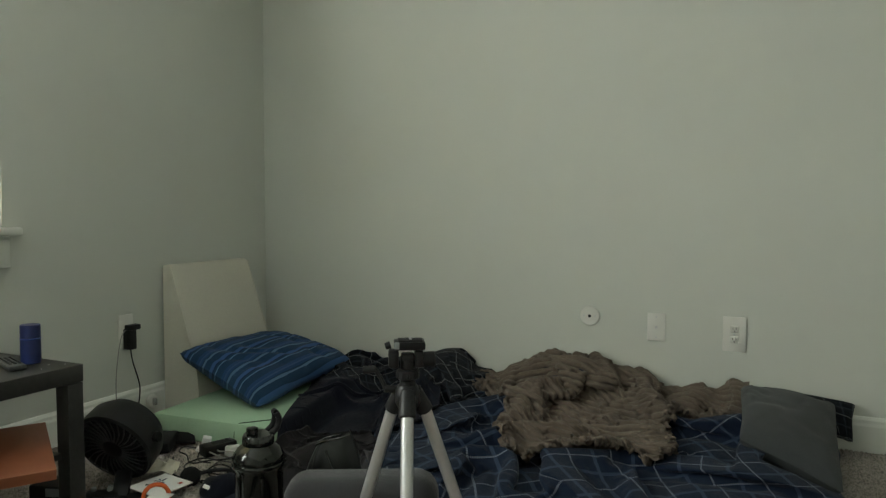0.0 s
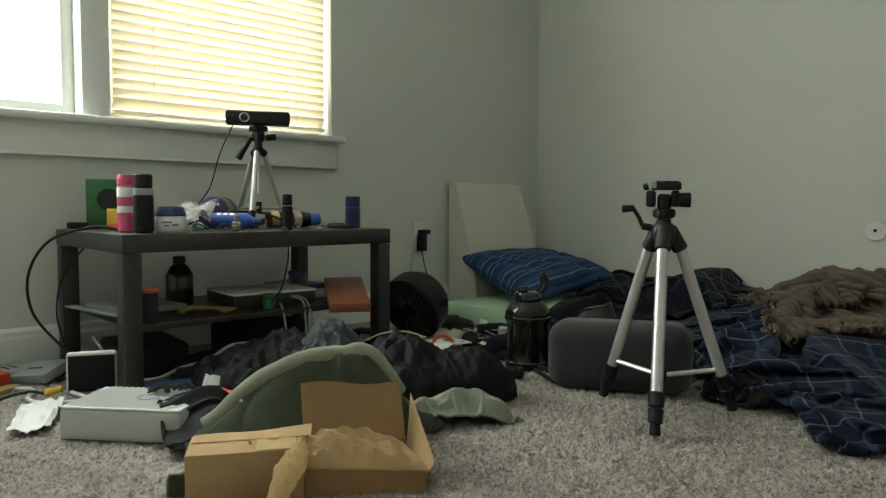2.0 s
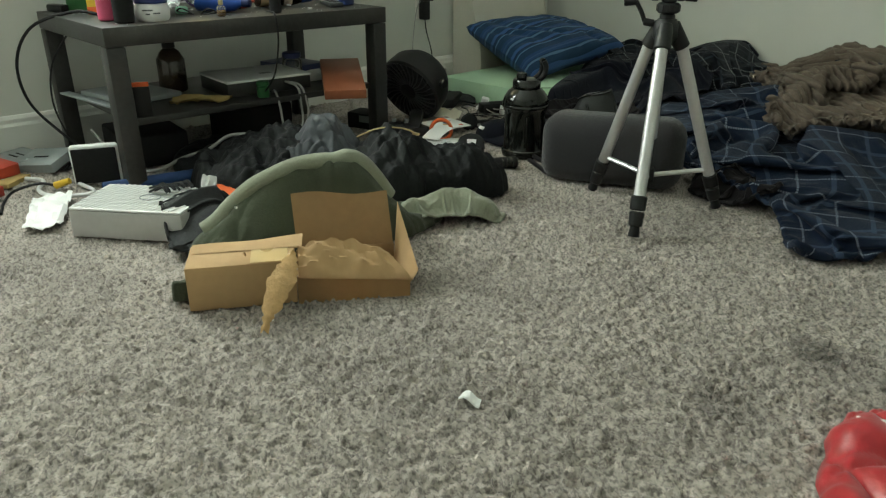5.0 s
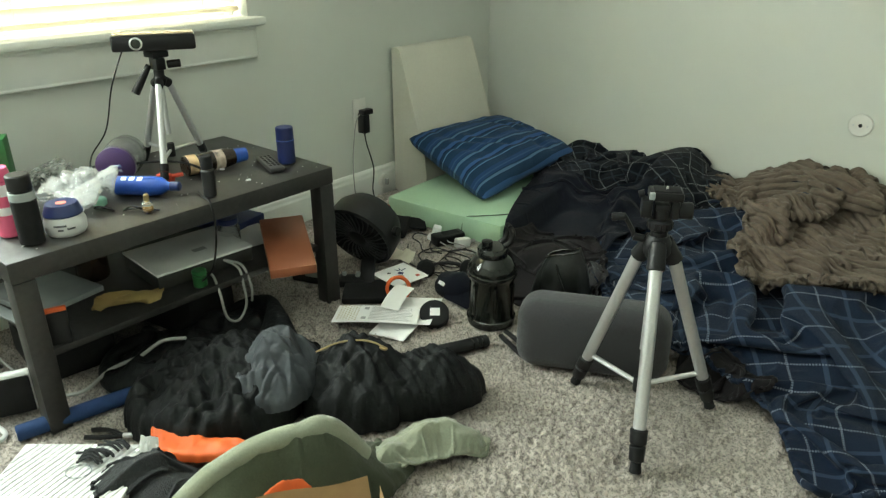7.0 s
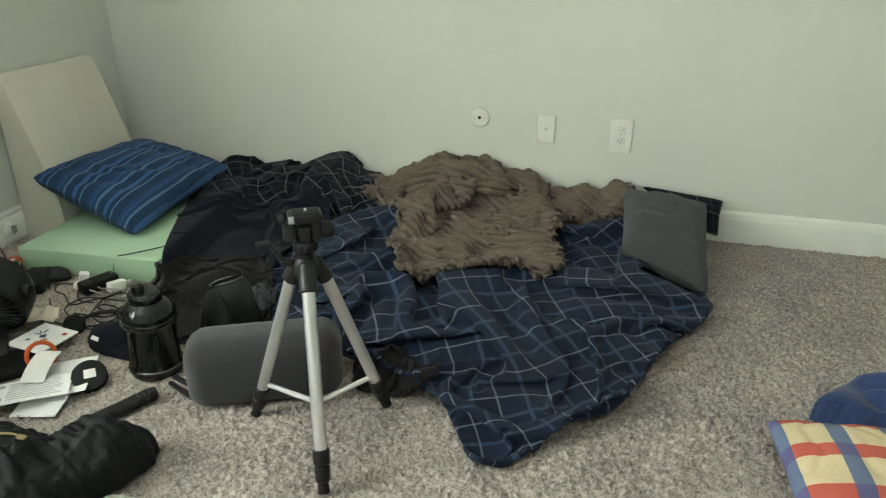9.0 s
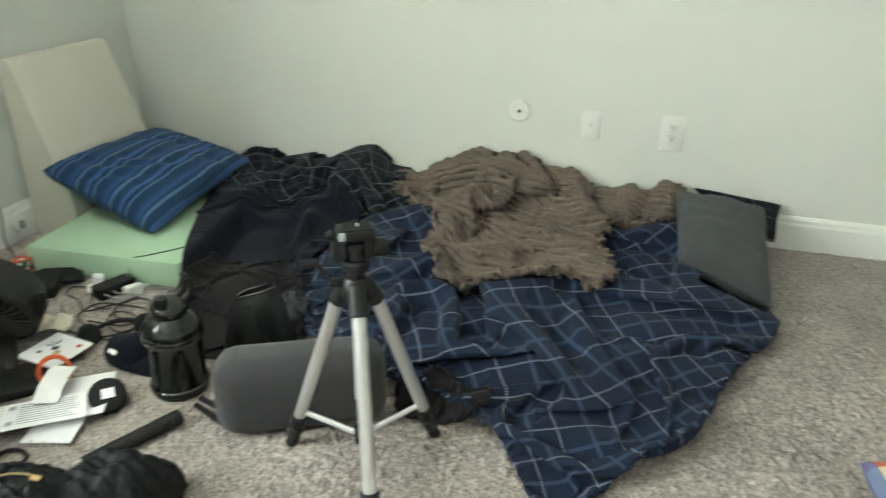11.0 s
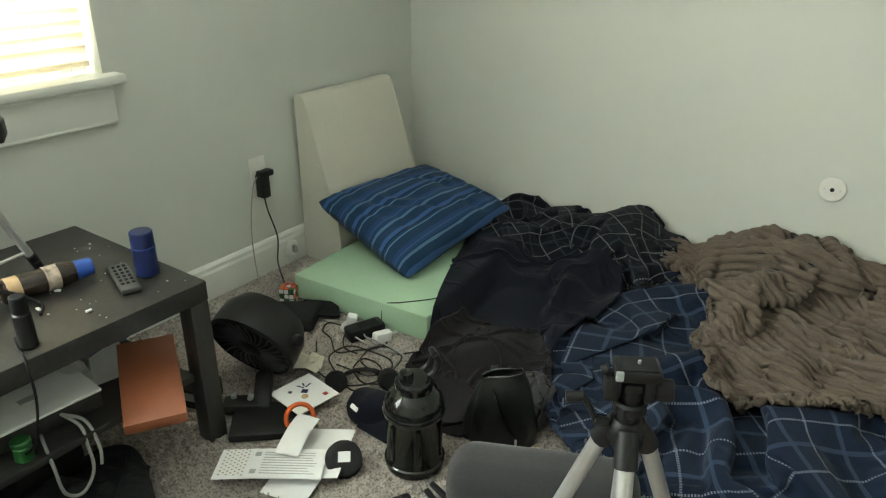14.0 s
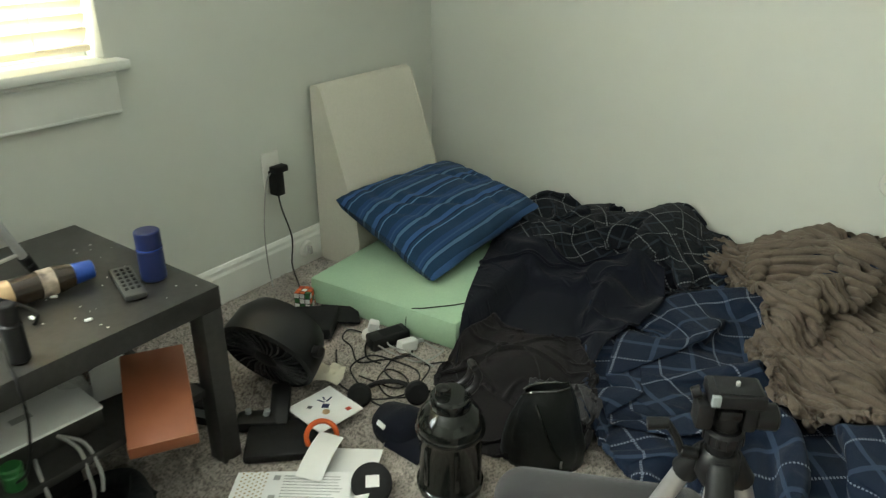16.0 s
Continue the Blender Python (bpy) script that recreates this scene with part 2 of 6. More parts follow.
WHITE = surface("white_plastic_worn", (0.72, 0.72, 0.71), 0.4, vary=0.05, grain=25)
PAPER = surface("paper", (0.86, 0.86, 0.85), 0.8, vary=0.03, grain=40)
CREAM = surface("cream_paper", (0.68, 0.64, 0.52), 0.8, vary=0.06, grain=40)
INK = surface("printed_ink", (0.12, 0.12, 0.13), 0.8)
FADEINK = surface("pale_print", (0.42, 0.42, 0.42), 0.8)
CARD = surface("corrugated_cardboard", (0.42, 0.27, 0.13), 0.85, vary=0.08, grain=45, stain=6, bump=0.08, bump_scale=120)
CARDIN = surface("cardboard_inside", (0.34, 0.21, 0.10), 0.9, vary=0.1, grain=45, stain=6)
TORN = surface("torn_cardboard", (0.42, 0.27, 0.12), 0.95, vary=0.2, grain=120, bump=0.5, bump_scale=180)
TAPE = surface("packing_tape", (0.50, 0.36, 0.17), 0.3, vary=0.06, grain=20)
COPPER = surface("copper_coloured_card", (0.34, 0.115, 0.055), 0.4, vary=0.1, grain=20, stain=3)
BLUEPL = surface("blue_plastic", (0.02, 0.075, 0.36), 0.3, vary=0.1, grain=20)
NAVYPL = surface("dark_blue_plastic", (0.012, 0.022, 0.10), 0.35, vary=0.15, grain=20)
GREENPL = surface("green_plastic", (0.02, 0.12, 0.03), 0.4, vary=0.1)
TEAGREEN = surface("green_printed_card", (0.03, 0.14, 0.04), 0.5, vary=0.15, grain=15)
PINK = surface("pink_enamel", (0.66, 0.10, 0.20), 0.35, vary=0.2, grain=14, stain=20)
YELLOW = surface("yellow_plastic", (0.70, 0.45, 0.03), 0.45, vary=0.1)
ORANGE = surface("orange_fabric", (0.72, 0.12, 0.02), 0.6, vary=0.2, grain=30)
REDCARD = surface("red_card", (0.50, 0.06, 0.03), 0.5, vary=0.15, grain=20)
GREYCARD = surface("grey_card", (0.30, 0.33, 0.33), 0.6, vary=0.15, grain=15)
PURPLE = surface("purple_plastic", (0.06, 0.03, 0.10), 0.3, vary=0.2, grain=20)
FOIL = surface("crumpled_clear_bag", (0.80, 0.82, 0.82), 0.16, vary=0.10, grain=25, bump=0.6, bump_scale=45, alpha_glass=0.75)
MANILA = surface("manila_paper", (0.42, 0.30, 0.11), 0.75, vary=0.1, grain=20)
GLASS = surface("clear_plastic", (0.85, 0.86, 0.84), 0.06, vary=0.02, alpha_glass=0.92)
AMBER = surface("amber_glass", (0.55, 0.30, 0.06), 0.1, vary=0.1, alpha_glass=0.5)
DARKLIQ = surface("dark_brown_bottle", (0.025, 0.014, 0.008), 0.2, vary=0.2, coat=0.3)
LABELTAN = surface("tan_label", (0.52, 0.36, 0.20), 0.55, vary=0.25, grain=30, stain=25)
WEDGE = surface("cream_quilted_cover", (0.56, 0.54, 0.46), 0.9, vary=0.05, grain=110, bump=0.3, bump_scale=260, sheen=0.1)
FOAM = surface("pale_green_foam", (0.37, 0.53, 0.37), 0.95, vary=0.07, grain=180, stain=5, bump=0.35, bump_scale=420, specular=0.1)
GREYPLUSH = surface("charcoal_plush", (0.036, 0.035, 0.037), 0.95, vary=0.18, grain=200, bump=0.4, bump_scale=500, sheen=0.2, specular=0.1)
GREYPILLOW = surface("grey_cotton", (0.060, 0.064, 0.066), 0.9, vary=0.12, grain=260, bump=0.3, bump_scale=500, sheen=0.08, specular=0.15)
HOODBLACK = surface("black_cotton", (0.0115, 0.0098, 0.0108), 0.9, vary=0.25, grain=240, bump=0.3, bump_scale=420, sheen=0.06, specular=0.15)
NAVYPLAIN = surface("dark_navy_cotton", (0.0062, 0.0074, 0.0135), 0.9, vary=0.25, grain=240, bump=0.3, bump_scale=420, sheen=0.05, specular=0.15)
NYLON = surface("black_nylon", (0.0075, 0.0085, 0.009), 0.62, vary=0.3, grain=120, bump=0.5, bump_scale=110, specular=0.22)
SATINBLACK = surface("coated_black_nylon", (0.008, 0.009, 0.009), 0.30, vary=0.25, grain=60, bump=0.25, bump_scale=70, specular=0.5)
GREYNYLON = surface("grey_nylon", (0.044, 0.050, 0.058), 0.7, vary=0.2, grain=60, bump=0.3, bump_scale=90)
# olive cloth, its colour deepened for the shaded inside below the collar
OLIVESHADED = surface("olive_fleece", (0.056, 0.065, 0.041), 0.95, vary=0.16, grain=220, stain=9, bump=0.5, bump_scale=380, sheen=0.15, specular=0.1)
OLIVELIGHT = surface("pale_olive_fleece", (0.235, 0.25, 0.185), 0.95, vary=0.12, grain=220, bump=0.5, bump_scale=380, sheen=0.3, specular=0.1)
CHARCOAL = surface("charcoal_knit", (0.018, 0.019, 0.021), 0.95, vary=0.3, grain=260, bump=0.8, bump_scale=300, sheen=0.08)
REDSATIN = surface("red_quilted_satin", (0.36, 0.012, 0.018), 0.32, vary=0.15, grain=60, bump=0.25, bump_scale=60, sheen=0.2)
BRASS = surface("brass_zip", (0.42, 0.33, 0.17), 0.35, metal=0.9)
FANGREY = surface("dark_fan_plastic", (0.05, 0.052, 0.052), 0.45, vary=0.1)
THROW = surface("brown_ribbed_plush", (0.135, 0.106, 0.083), 0.95, vary=0.22, grain=260, stain=8, bump=0.6, bump_scale=420, sheen=0.10, specular=0.1)
PLAID = woven("navy_plaid_cotton", (0.0052, 0.0120, 0.0290), [
    ("X", 0.165, 0.0130, 0.50, (0.030, 0.049, 0.086), 0), ("Y", 0.155, 0.0130, 0.62, (0.030, 0.049, 0.086), 0),
    ("X", 0.165, 0.0065, 0.02, (0.19, 0.215, 0.265), 0.0075), ("Y", 0.155, 0.0065, 0.10, (0.19, 0.215, 0.265), 0.0075)])
# a darker plaid, taken near black to hold the hump's shade as well
SHADEDPLAID = woven("shaded_dark_plaid_cotton", (0.0050, 0.0066, 0.0105), [
    ("X", 0.120, 0.0090, 0.50, (0.022, 0.030, 0.040), 0), ("Y", 0.110, 0.0090, 0.55, (0.022, 0.030, 0.040), 0),
    ("X", 0.120, 0.0055, 0.0, (0.19, 0.205, 0.21), 0.010), ("Y", 0.110, 0.0055, 0.1, (0.19, 0.205, 0.21), 0.010)])
STRIPED = woven("blue_striped_cotton", (0.010, 0.036, 0.082), [
    ("X", 0.145, 0.010, 0.00, (0.09, 0.16, 0.26), 0), ("X", 0.145, 0.006, 0.14, (0.14, 0.22, 0.34), 0), ("X", 0.145, 0.030, 0.24, (0.016, 0.050, 0.14), 0),
    ("X", 0.145, 0.005, 0.50, (0.10, 0.19, 0.33), 0), ("X", 0.145, 0.004, 0.60, (0.005, 0.012, 0.05), 0), ("X", 0.145, 0.016, 0.72, (0.04, 0.10, 0.25), 0)], sheen=0.05)
QUILT = woven("patchwork_cotton", (0.62, 0.52, 0.32), [
    ("X", 0.13, 0.045, 0.0, (0.45, 0.03, 0.03), 0), ("Y", 0.13, 0.04, 0.1, (0.05, 0.11, 0.26), 0)])


def blind_material():
    m = bpy.data.materials.new("blind_slat_cream")
    m.use_nodes = True
    nt = m.node_tree
    b = nt.nodes["Principled BSDF"]
    b.inputs["Base Color"].default_value, b.inputs["Roughness"].default_value = (0.80, 0.74, 0.62, 1), 0.5
    tr = nt.nodes.new("ShaderNodeBsdfTranslucent")
    tr.inputs[0].default_value = (0.90, 0.83, 0.68, 1)
    mx = nt.nodes.new("ShaderNodeMixShader")
    mx.inputs[0].default_value = 0.34
    nt.links.new(b.outputs[0], mx.inputs[1])
    nt.links.new(tr.outputs[0], mx.inputs[2])
    nt.links.new(mx.outputs[0], nt.nodes["Material Output"].inputs[0])
    return m


BLIND = blind_material()

# ---- the room ----
RX, RY, RZ = 3.8, -4.1, 2.42          # assumed far ends of the room and its height, set for the bounced light
W0, W1, WS, WT = -3.35, -1.42, 0.826, 2.12   # the window's opening: y from, to; z from, to
MU0, MU1 = -2.43, -2.335                # the mullion


def setting(name, geo, material, label, category):
    return solo(name, geo, material, label, category, kind="structure", smooth=0)


def room():
    # carpet: a coarse slab with a fine pile of tufts where the walk passes
    g = Geo().box((RX / 2, RY / 2, -0.056), (RX + 0.3, -RY + 0.3, 0.1), 0)
    floor = setting("floor", g, CARPET, "beige-grey plush carpet with faint dark stains", "floor")
    step = 0.0065
    nx, ny = int(3.45 / step), int(3.45 / step)
    X, Y = np.meshgrid(np.arange(nx) * step, -np.arange(ny) * step, indexing="ij")
    rg = np.random.default_rng(3)
    Z = 0.0052 * rg.standard_normal(X.shape) + 0.0025 * (fbm(X, Y, 60, 2) - 0.5) + 0.010 * (fbm(X, Y, 5, 4) - 0.5) - 0.003
    Z = np.clip(Z, -0.014, 0.007)
    X, Y = X + rg.uniform(-0.0024, 0.0024, X.shape), Y + rg.uniform(-0.0024, 0.0024, X.shape)
    X, Y = np.clip(X, 0.002, None), np.clip(Y, None, -0.002)
    V = np.stack([X.ravel(), Y.ravel(), Z.ravel()], 1)
    I = (np.arange(nx - 1)[:, None] * ny + np.arange(ny - 1)[None]).ravel()
    F = np.stack([I, I + 1, I + ny + 1, I + ny], 1)
    me = bpy.data.meshes.new("pile")
    me.vertices.add(len(V))
    me.vertices.foreach_set("co", V.ravel())
    me.loops.add(F.size)
    me.loops.foreach_set("vertex_index", F[:, ::-1].ravel().astype(np.int32))
    me.polygons.add(len(F))
    me.polygons.foreach_set("loop_start", np.arange(0, F.size, 4, dtype=np.int32))
    me.update(calc_edges=True)
    me.polygons.foreach_set("use_smooth", [True] * len(F))
    me.materials.append(CARPET)
    pile = new("pile", me)
    pile.parent = floor
    tagged(pile, kind="stuff")
    t = 0.14
    # wall with the window, in four pieces round the opening
    g = Geo()
    g.box((-t / 2, (W1 + 0.15) / 2, RZ / 2), (t, 0.15 - W1, RZ), 0)
    g.box((-t / 2, (RY + W0) / 2, RZ / 2), (t, W0 - RY, RZ), 0)
    g.box((-t / 2, (W0 + W1) / 2, WS / 2), (t, W1 - W0, WS), 0)
    g.box((-t / 2, (W0 + W1) / 2, (WT + RZ) / 2), (t, W1 - W0, RZ - WT), 0)
    setting("wall_window", g, WALL, "pale grey-green painted wall with a wide window", "wall")
    setting("wall_back", Geo().box((RX / 2, 0.07, RZ / 2), (RX, 0.14, RZ), 0), WALL, "plain pale grey-green painted wall", "wall")
    # unseen walls and ceiling, added to close the room and bounce daylight
    setting("unseen_wall_right", Geo().box((RX + 0.07, RY / 2, RZ / 2), (0.14, -RY + 0.28, RZ), 0), WALL, "unseen pale wall added to bounce the window's light", "wall")
    setting("unseen_wall_front", Geo().box((RX / 2, RY - 0.07, RZ / 2), (RX, 0.14, RZ), 0), WALL, "unseen pale wall added to bounce the window's light", "wall")
    setting("ceiling", Geo().box((RX / 2, RY / 2, RZ + 0.06), (RX + 0.28, -RY + 0.28, 0.12), 0), CEIL, "unseen white ceiling added to bounce the window's light", "ceiling")
    for nm, a, b in (("baseboard", (0.0, RY), (0.0, 0.0)), ("baseboard", (0.0, 0.0), (RX, 0.0))):
        g = Geo()
        prof = [(0, 0), (0.016, 0), (0.016, 0.098), (0.012, 0.108), (0.012, 0.120), (0.006, 0.130), (0, 0.132)]
        n = len(prof)
        vs = [((d, b[1] * k + a[1] * (1 - k), z) if a[0] == b[0] else (b[0] * k, -d, z)) for k in (0, 1) for d, z in prof]
        g.add(vs, [(i, i + 1, n + i + 1, n + i) for i in range(n - 1)])
        ob = setting(nm, g, TRIM, "white moulded baseboard along the carpet", "baseboard")


def window():
    w = thing("window_1", (0, 0, 0), 0, "wide white double window with a cream slatted blind", "window", kind="structure")
    ym = (W0 + W1) / 2
    part("window_sill", Geo().box((-0.045, ym, WS - 0.012), (0.19, W1 - W0 + 0.09, 0.028), 0.009), TRIM, w)
    part("apron", Geo().box((0.009, ym, 0.748), (0.018, W1 - W0 + 0.03, 0.115), 0.004).box((0.014, ym, 0.791), (0.012, W1 - W0 + 0.03, 0.014), 0.004).box((0.013, ym, 0.693), (0.012, W1 - W0 + 0.03, 0.010), 0.003), TRIM, w)
    part("mullion", Geo().box((-0.06, (MU0 + MU1) / 2, (WS + WT) / 2), (0.10, MU1 - MU0, WT - WS), 0.006), TRIM, w)
    for a, b in ((W0, MU0), (MU1, W1)):
        g = Geo()
        for y0, y1, z0, z1 in ((a, a + 0.04, WS, WT), (b - 0.04, b, WS, WT), (a + 0.04, b - 0.04, WS, WS + 0.045), (a + 0.04, b - 0.04, WT - 0.045, WT), (a + 0.04, b - 0.04, 1.46, 1.50)):
            g.box((-0.105, (y0 + y1) / 2, (z0 + z1) / 2), (0.035, y1 - y0, z1 - z0), 0.004)
        fr = part("window_frame", g, TRIM, w)
        p = part("pane", Geo().box((-0.108, (a + b) / 2, (WS + WT) / 2), (0.004, b - a - 0.06, WT - WS - 0.06), 0), GLASS, fr, "clear glass pane")
        p.visible_shadow = False
    # the blind, let down over one half
    bl = thing("window_blind", (-0.042, (MU1 + W1) / 2, WS + 0.02), 0, "cream slatted blind let down over the window", "blind")
    wd = W1 - MU1 - 0.03
    part("bottom_rail", Geo().box((0, 0, 0.010), (0.032, wd, 0.016), 0.004), BLIND, bl)
    part("head_rail", Geo().box((0, 0, WT - WS - 0.045), (0.04, wd, 0.04), 0.004), TRIM, bl)
    g = Geo()
    n = 7
    vs = []
    for side in (0, 1):
        for k in (-wd / 2, wd / 2):
            for i in range(n):
                u = i / (n - 1) - 0.5
                vs.append((0.022 * u + 0.004 * (1 - 4 * u * u) - side * 0.0012, k, 0.038 * u))
    fs = []
    for i in range(n - 1):
        fs += [(i, i + 1, n + i + 1, n + i), (2 * n + n + i, 2 * n + n + i + 1, 2 * n + i + 1, 2 * n + i)]
    g.add(vs, fs)
    me = mesh_of("slat", g.v, g.f, 180)
    me.materials.append(BLIND)
    rg = random.Random(5)
    for k in range(35):
        s = new("slat", me)
        s.parent = bl
        s.matrix_basis = pose(0, 0, 0.042 + 0.0335 * k, rg.uniform(-0.15, 0.15), rg.uniform(-2, 2), 0)
    for y in (-0.3, 0.3):
        part("ladder_cord", Geo().rod((0.016, y, 0.01), (0.016, y, WT - WS - 0.05), 0.0012, n=6), TRIM, bl)
    setting("backdrop", Geo().box((-6, -2.4, 0.5), (0.1, 14, 7), 0), PAPER, "hazy bright daylight outside", "backdrop")


def plates():
    def screw(g, z):
        g.rod((0, 0.006, z), (0, 0.0085, z), 0.004, n=8)

    def plate(at, rz, w, h, label):
        p = thing("wall_plate", at, rz, label, "wall plate")
        part("cover", Geo().box((0, 0.003, 0), (w, 0.006, h), 0.0025), PLATE, p)
        return p
    # the back wall; local +y points into the room
    o = plate((2.308, -0.001, 0.405), 180, 0.088, 0.138, "white duplex socket plate on the wall")
    for z in (-0.021, 0.021):
        s = part("socket", Geo().box((0, 0.007, z), (0.032, 0.006, 0.028), 0.008, seg=3), PLATE, o)
        part("slot", Geo().box((-0.006, 0.0102, z + 0.003), (0.0026, 0.001, 0.009), 0).box((0.006, 0.0102, z + 0.003), (0.0026, 0.001, 0.008), 0).box((0, 0.0102, z - 0.008), (0.004, 0.001, 0.004), 0), MATTEBLACK, s)
    part("screw", Geo().rod((0, 0.006, 0), (0, 0.0085, 0), 0.004, n=8), SILVER, o)
    c = plate((2.008, -0.001, 0.412), 180, 0.072, 0.115, "white aerial socket plate on the wall")
    part("connector", Geo().rod((0, 0.006, 0), (0, 0.016, 0), 0.0055, n=6), SILVER, c)
    for z in (-0.042, 0.042):
        part("screw", Geo().rod((0, 0.006, z), (0, 0.0085, z), 0.0035, n=8), SILVER, c)
    r = thing("round_wall_plate", (1.731, -0.001, 0.441), 180, "round white cover plate with a small dark hole", "wall plate")
    m = pose(0, 0, 0, -90, 0, 0)
    part("cover", Geo().lathe([(0.042, 0), (0.042, 0.004), (0.039, 0.008), (0.024, 0.0095), (0.001, 0.0095)], 32, m), PLATE, r)
    part("hole", Geo().rod((0, 0.0092, 0), (0, 0.0105, 0), 0.007, n=12), MATTEBLACK, r)
    for x in (-0.024, 0.024):
        part("screw", Geo().rod((x, 0.009, 0), (x, 0.0115, 0), 0.0035, n=8), SILVER, r)
    # the window wall: local +y becomes +x
    o = plate((0.001, -0.912, 0.385), -90, 0.072, 0.138, "white socket plate on the wall above the baseboard")
    part("socket", Geo().box((0, 0.007, -0.021), (0.032, 0.006, 0.028), 0.008, seg=3), PLATE, o)
    ch = thing("plug_adapter", (0.012, -0.918, 0.355), -90, "black plug-in power adapter in the wall socket", "charger")
    part("body", Geo().box((0, 0.022, 0.0), (0.036, 0.04, 0.085), 0.005), BLACK, ch)
    part("plug", Geo().box((-0.004, 0.034, 0.05), (0.056, 0.034, 0.022), 0.004), BLACK, ch)
    part("cable", Geo().tube([(0, 0.024, -0.04), (0, 0.034, -0.09), (-0.02, 0.05, -0.2), (-0.01, 0.05, -0.30), (0.03, 0.12, -0.345), (0.09, 0.2, -0.348)], 0.0028), BLACK, ch, "thin black cable")
    w = thing("hanging_cable", (0.02, -0.95, 0.42), 0, "thin grey cable hanging from the socket to the carpet", "cable")
    part("strand", Geo().tube([(0.01, 0.02, -0.02), (0.02, -0.02, -0.06), (0.02, -0.045, -0.2), (0.025, -0.05, -0.33), (0.05, -0.06, -0.412)], 0.0022), GREYRUBBER, w)
    lp = thing("plug_adapter", (0.018, -0.80, 0.045), -90, "clear-white round plug fixed low on the baseboard", "plug")
    part("body", Geo().lathe([(0.030, 0), (0.032, 0.006), (0.024, 0.014), (0.010, 0.016)], 20, pose(0, 0.0, 0.02, -90, 0, 0)), PLATE, lp)
    part("prong", Geo().box((0, 0.022, 0.02), (0.014, 0.02, 0.03), 0.004), GREYRUBBER, lp)


room()
window()
plates()


# ---- cloth ----
def cloth(name, outline, centre, height, material, label, category, under=None, nr=70, na=260, sharp=14, wave=0.012, seed=1, uv=None, lift=0.006, parent=None, rim=0.0, hem=None):
    """A draped cloth: rings from a centre out to a rounded hem, over what lies under it. height(x, y) is its own fold height."""
    o = np.array([(p.x, p.y) for p in spline([(*q, 0) for q in outline], max(4, na // len(outline)), closed=True)])
    k = len(o)
    ang = np.arange(k) / k
    c = np.array(centre, float)
    wave = min(wave, 0.03 * float(np.abs(o - c).max()))
    o = c + (o - c) * (1 + wave / np.linalg.norm(o - c, axis=1) * 4 * (fbm(ang * 40, ang * 0, 1.0, seed) - 0.5))[:, None]
    s = (np.arange(1, nr + 1) / nr) ** 0.9
    P = c + s[:, None, None] * (o - c)[None]
    X, Y = np.concatenate([[c[0]], P[..., 0].ravel()]), np.concatenate([[c[1]], P[..., 1].ravel()])
    S = np.concatenate([[0], np.repeat(s, k)])
    e = np.sqrt(np.clip(1 - S ** sharp, 0, 1))
    H = height(X, Y)
    base = under(X, Y) if under else np.zeros_like(X)
    if hem:
        base = base + (hem(X, Y) - base) * S ** 9
    Z = base + lift + e * np.maximum(H, 0.004) + rim * np.exp(-((S - 0.985) / 0.012) ** 2)
    faces = [(0, 1 + i, 1 + (i + 1) % k) for i in range(k)]
    for j in range(nr - 1):
        a, b = 1 + j * k, 1 + (j + 1) * k
        faces += [(a + i, b + i, b + (i + 1) % k, a + (i + 1) % k) for i in range(k)]
    me = mesh_of(name, np.stack([X - c[0], Y - c[1], Z], 1), faces, 180)
    me.materials.append(material)
    # the cloth's own thread directions, dragged along by its folds
    U, V = uv(X, Y, Z) if uv else (X, Y)
    lay = me.uv_layers.new(name="UVMap")
    li = np.empty(len(me.loops), np.int32)
    me.loops.foreach_get("vertex_index", li)
    lay.data.foreach_set("uv", np.stack([U[li], V[li]], 1).ravel().astype(np.float32))
    ob = new(name, me)
    ob.location = (c[0], c[1], 0)
    if parent:
        ob.parent = parent
        ob.matrix_parent_inverse = parent.matrix_basis.inverted()
        return ob
    return tagged(ob, label, category)


def bump(x, y, cx, cy, rx, ry, turn=0.0):
    a = radians(turn)
    u, v = (x - cx) * math.cos(a) + (y - cy) * math.sin(a), -(x - cx) * math.sin(a) + (y - cy) * math.cos(a)
    return np.exp(-(u / rx) ** 2 - (v / ry) ** 2)


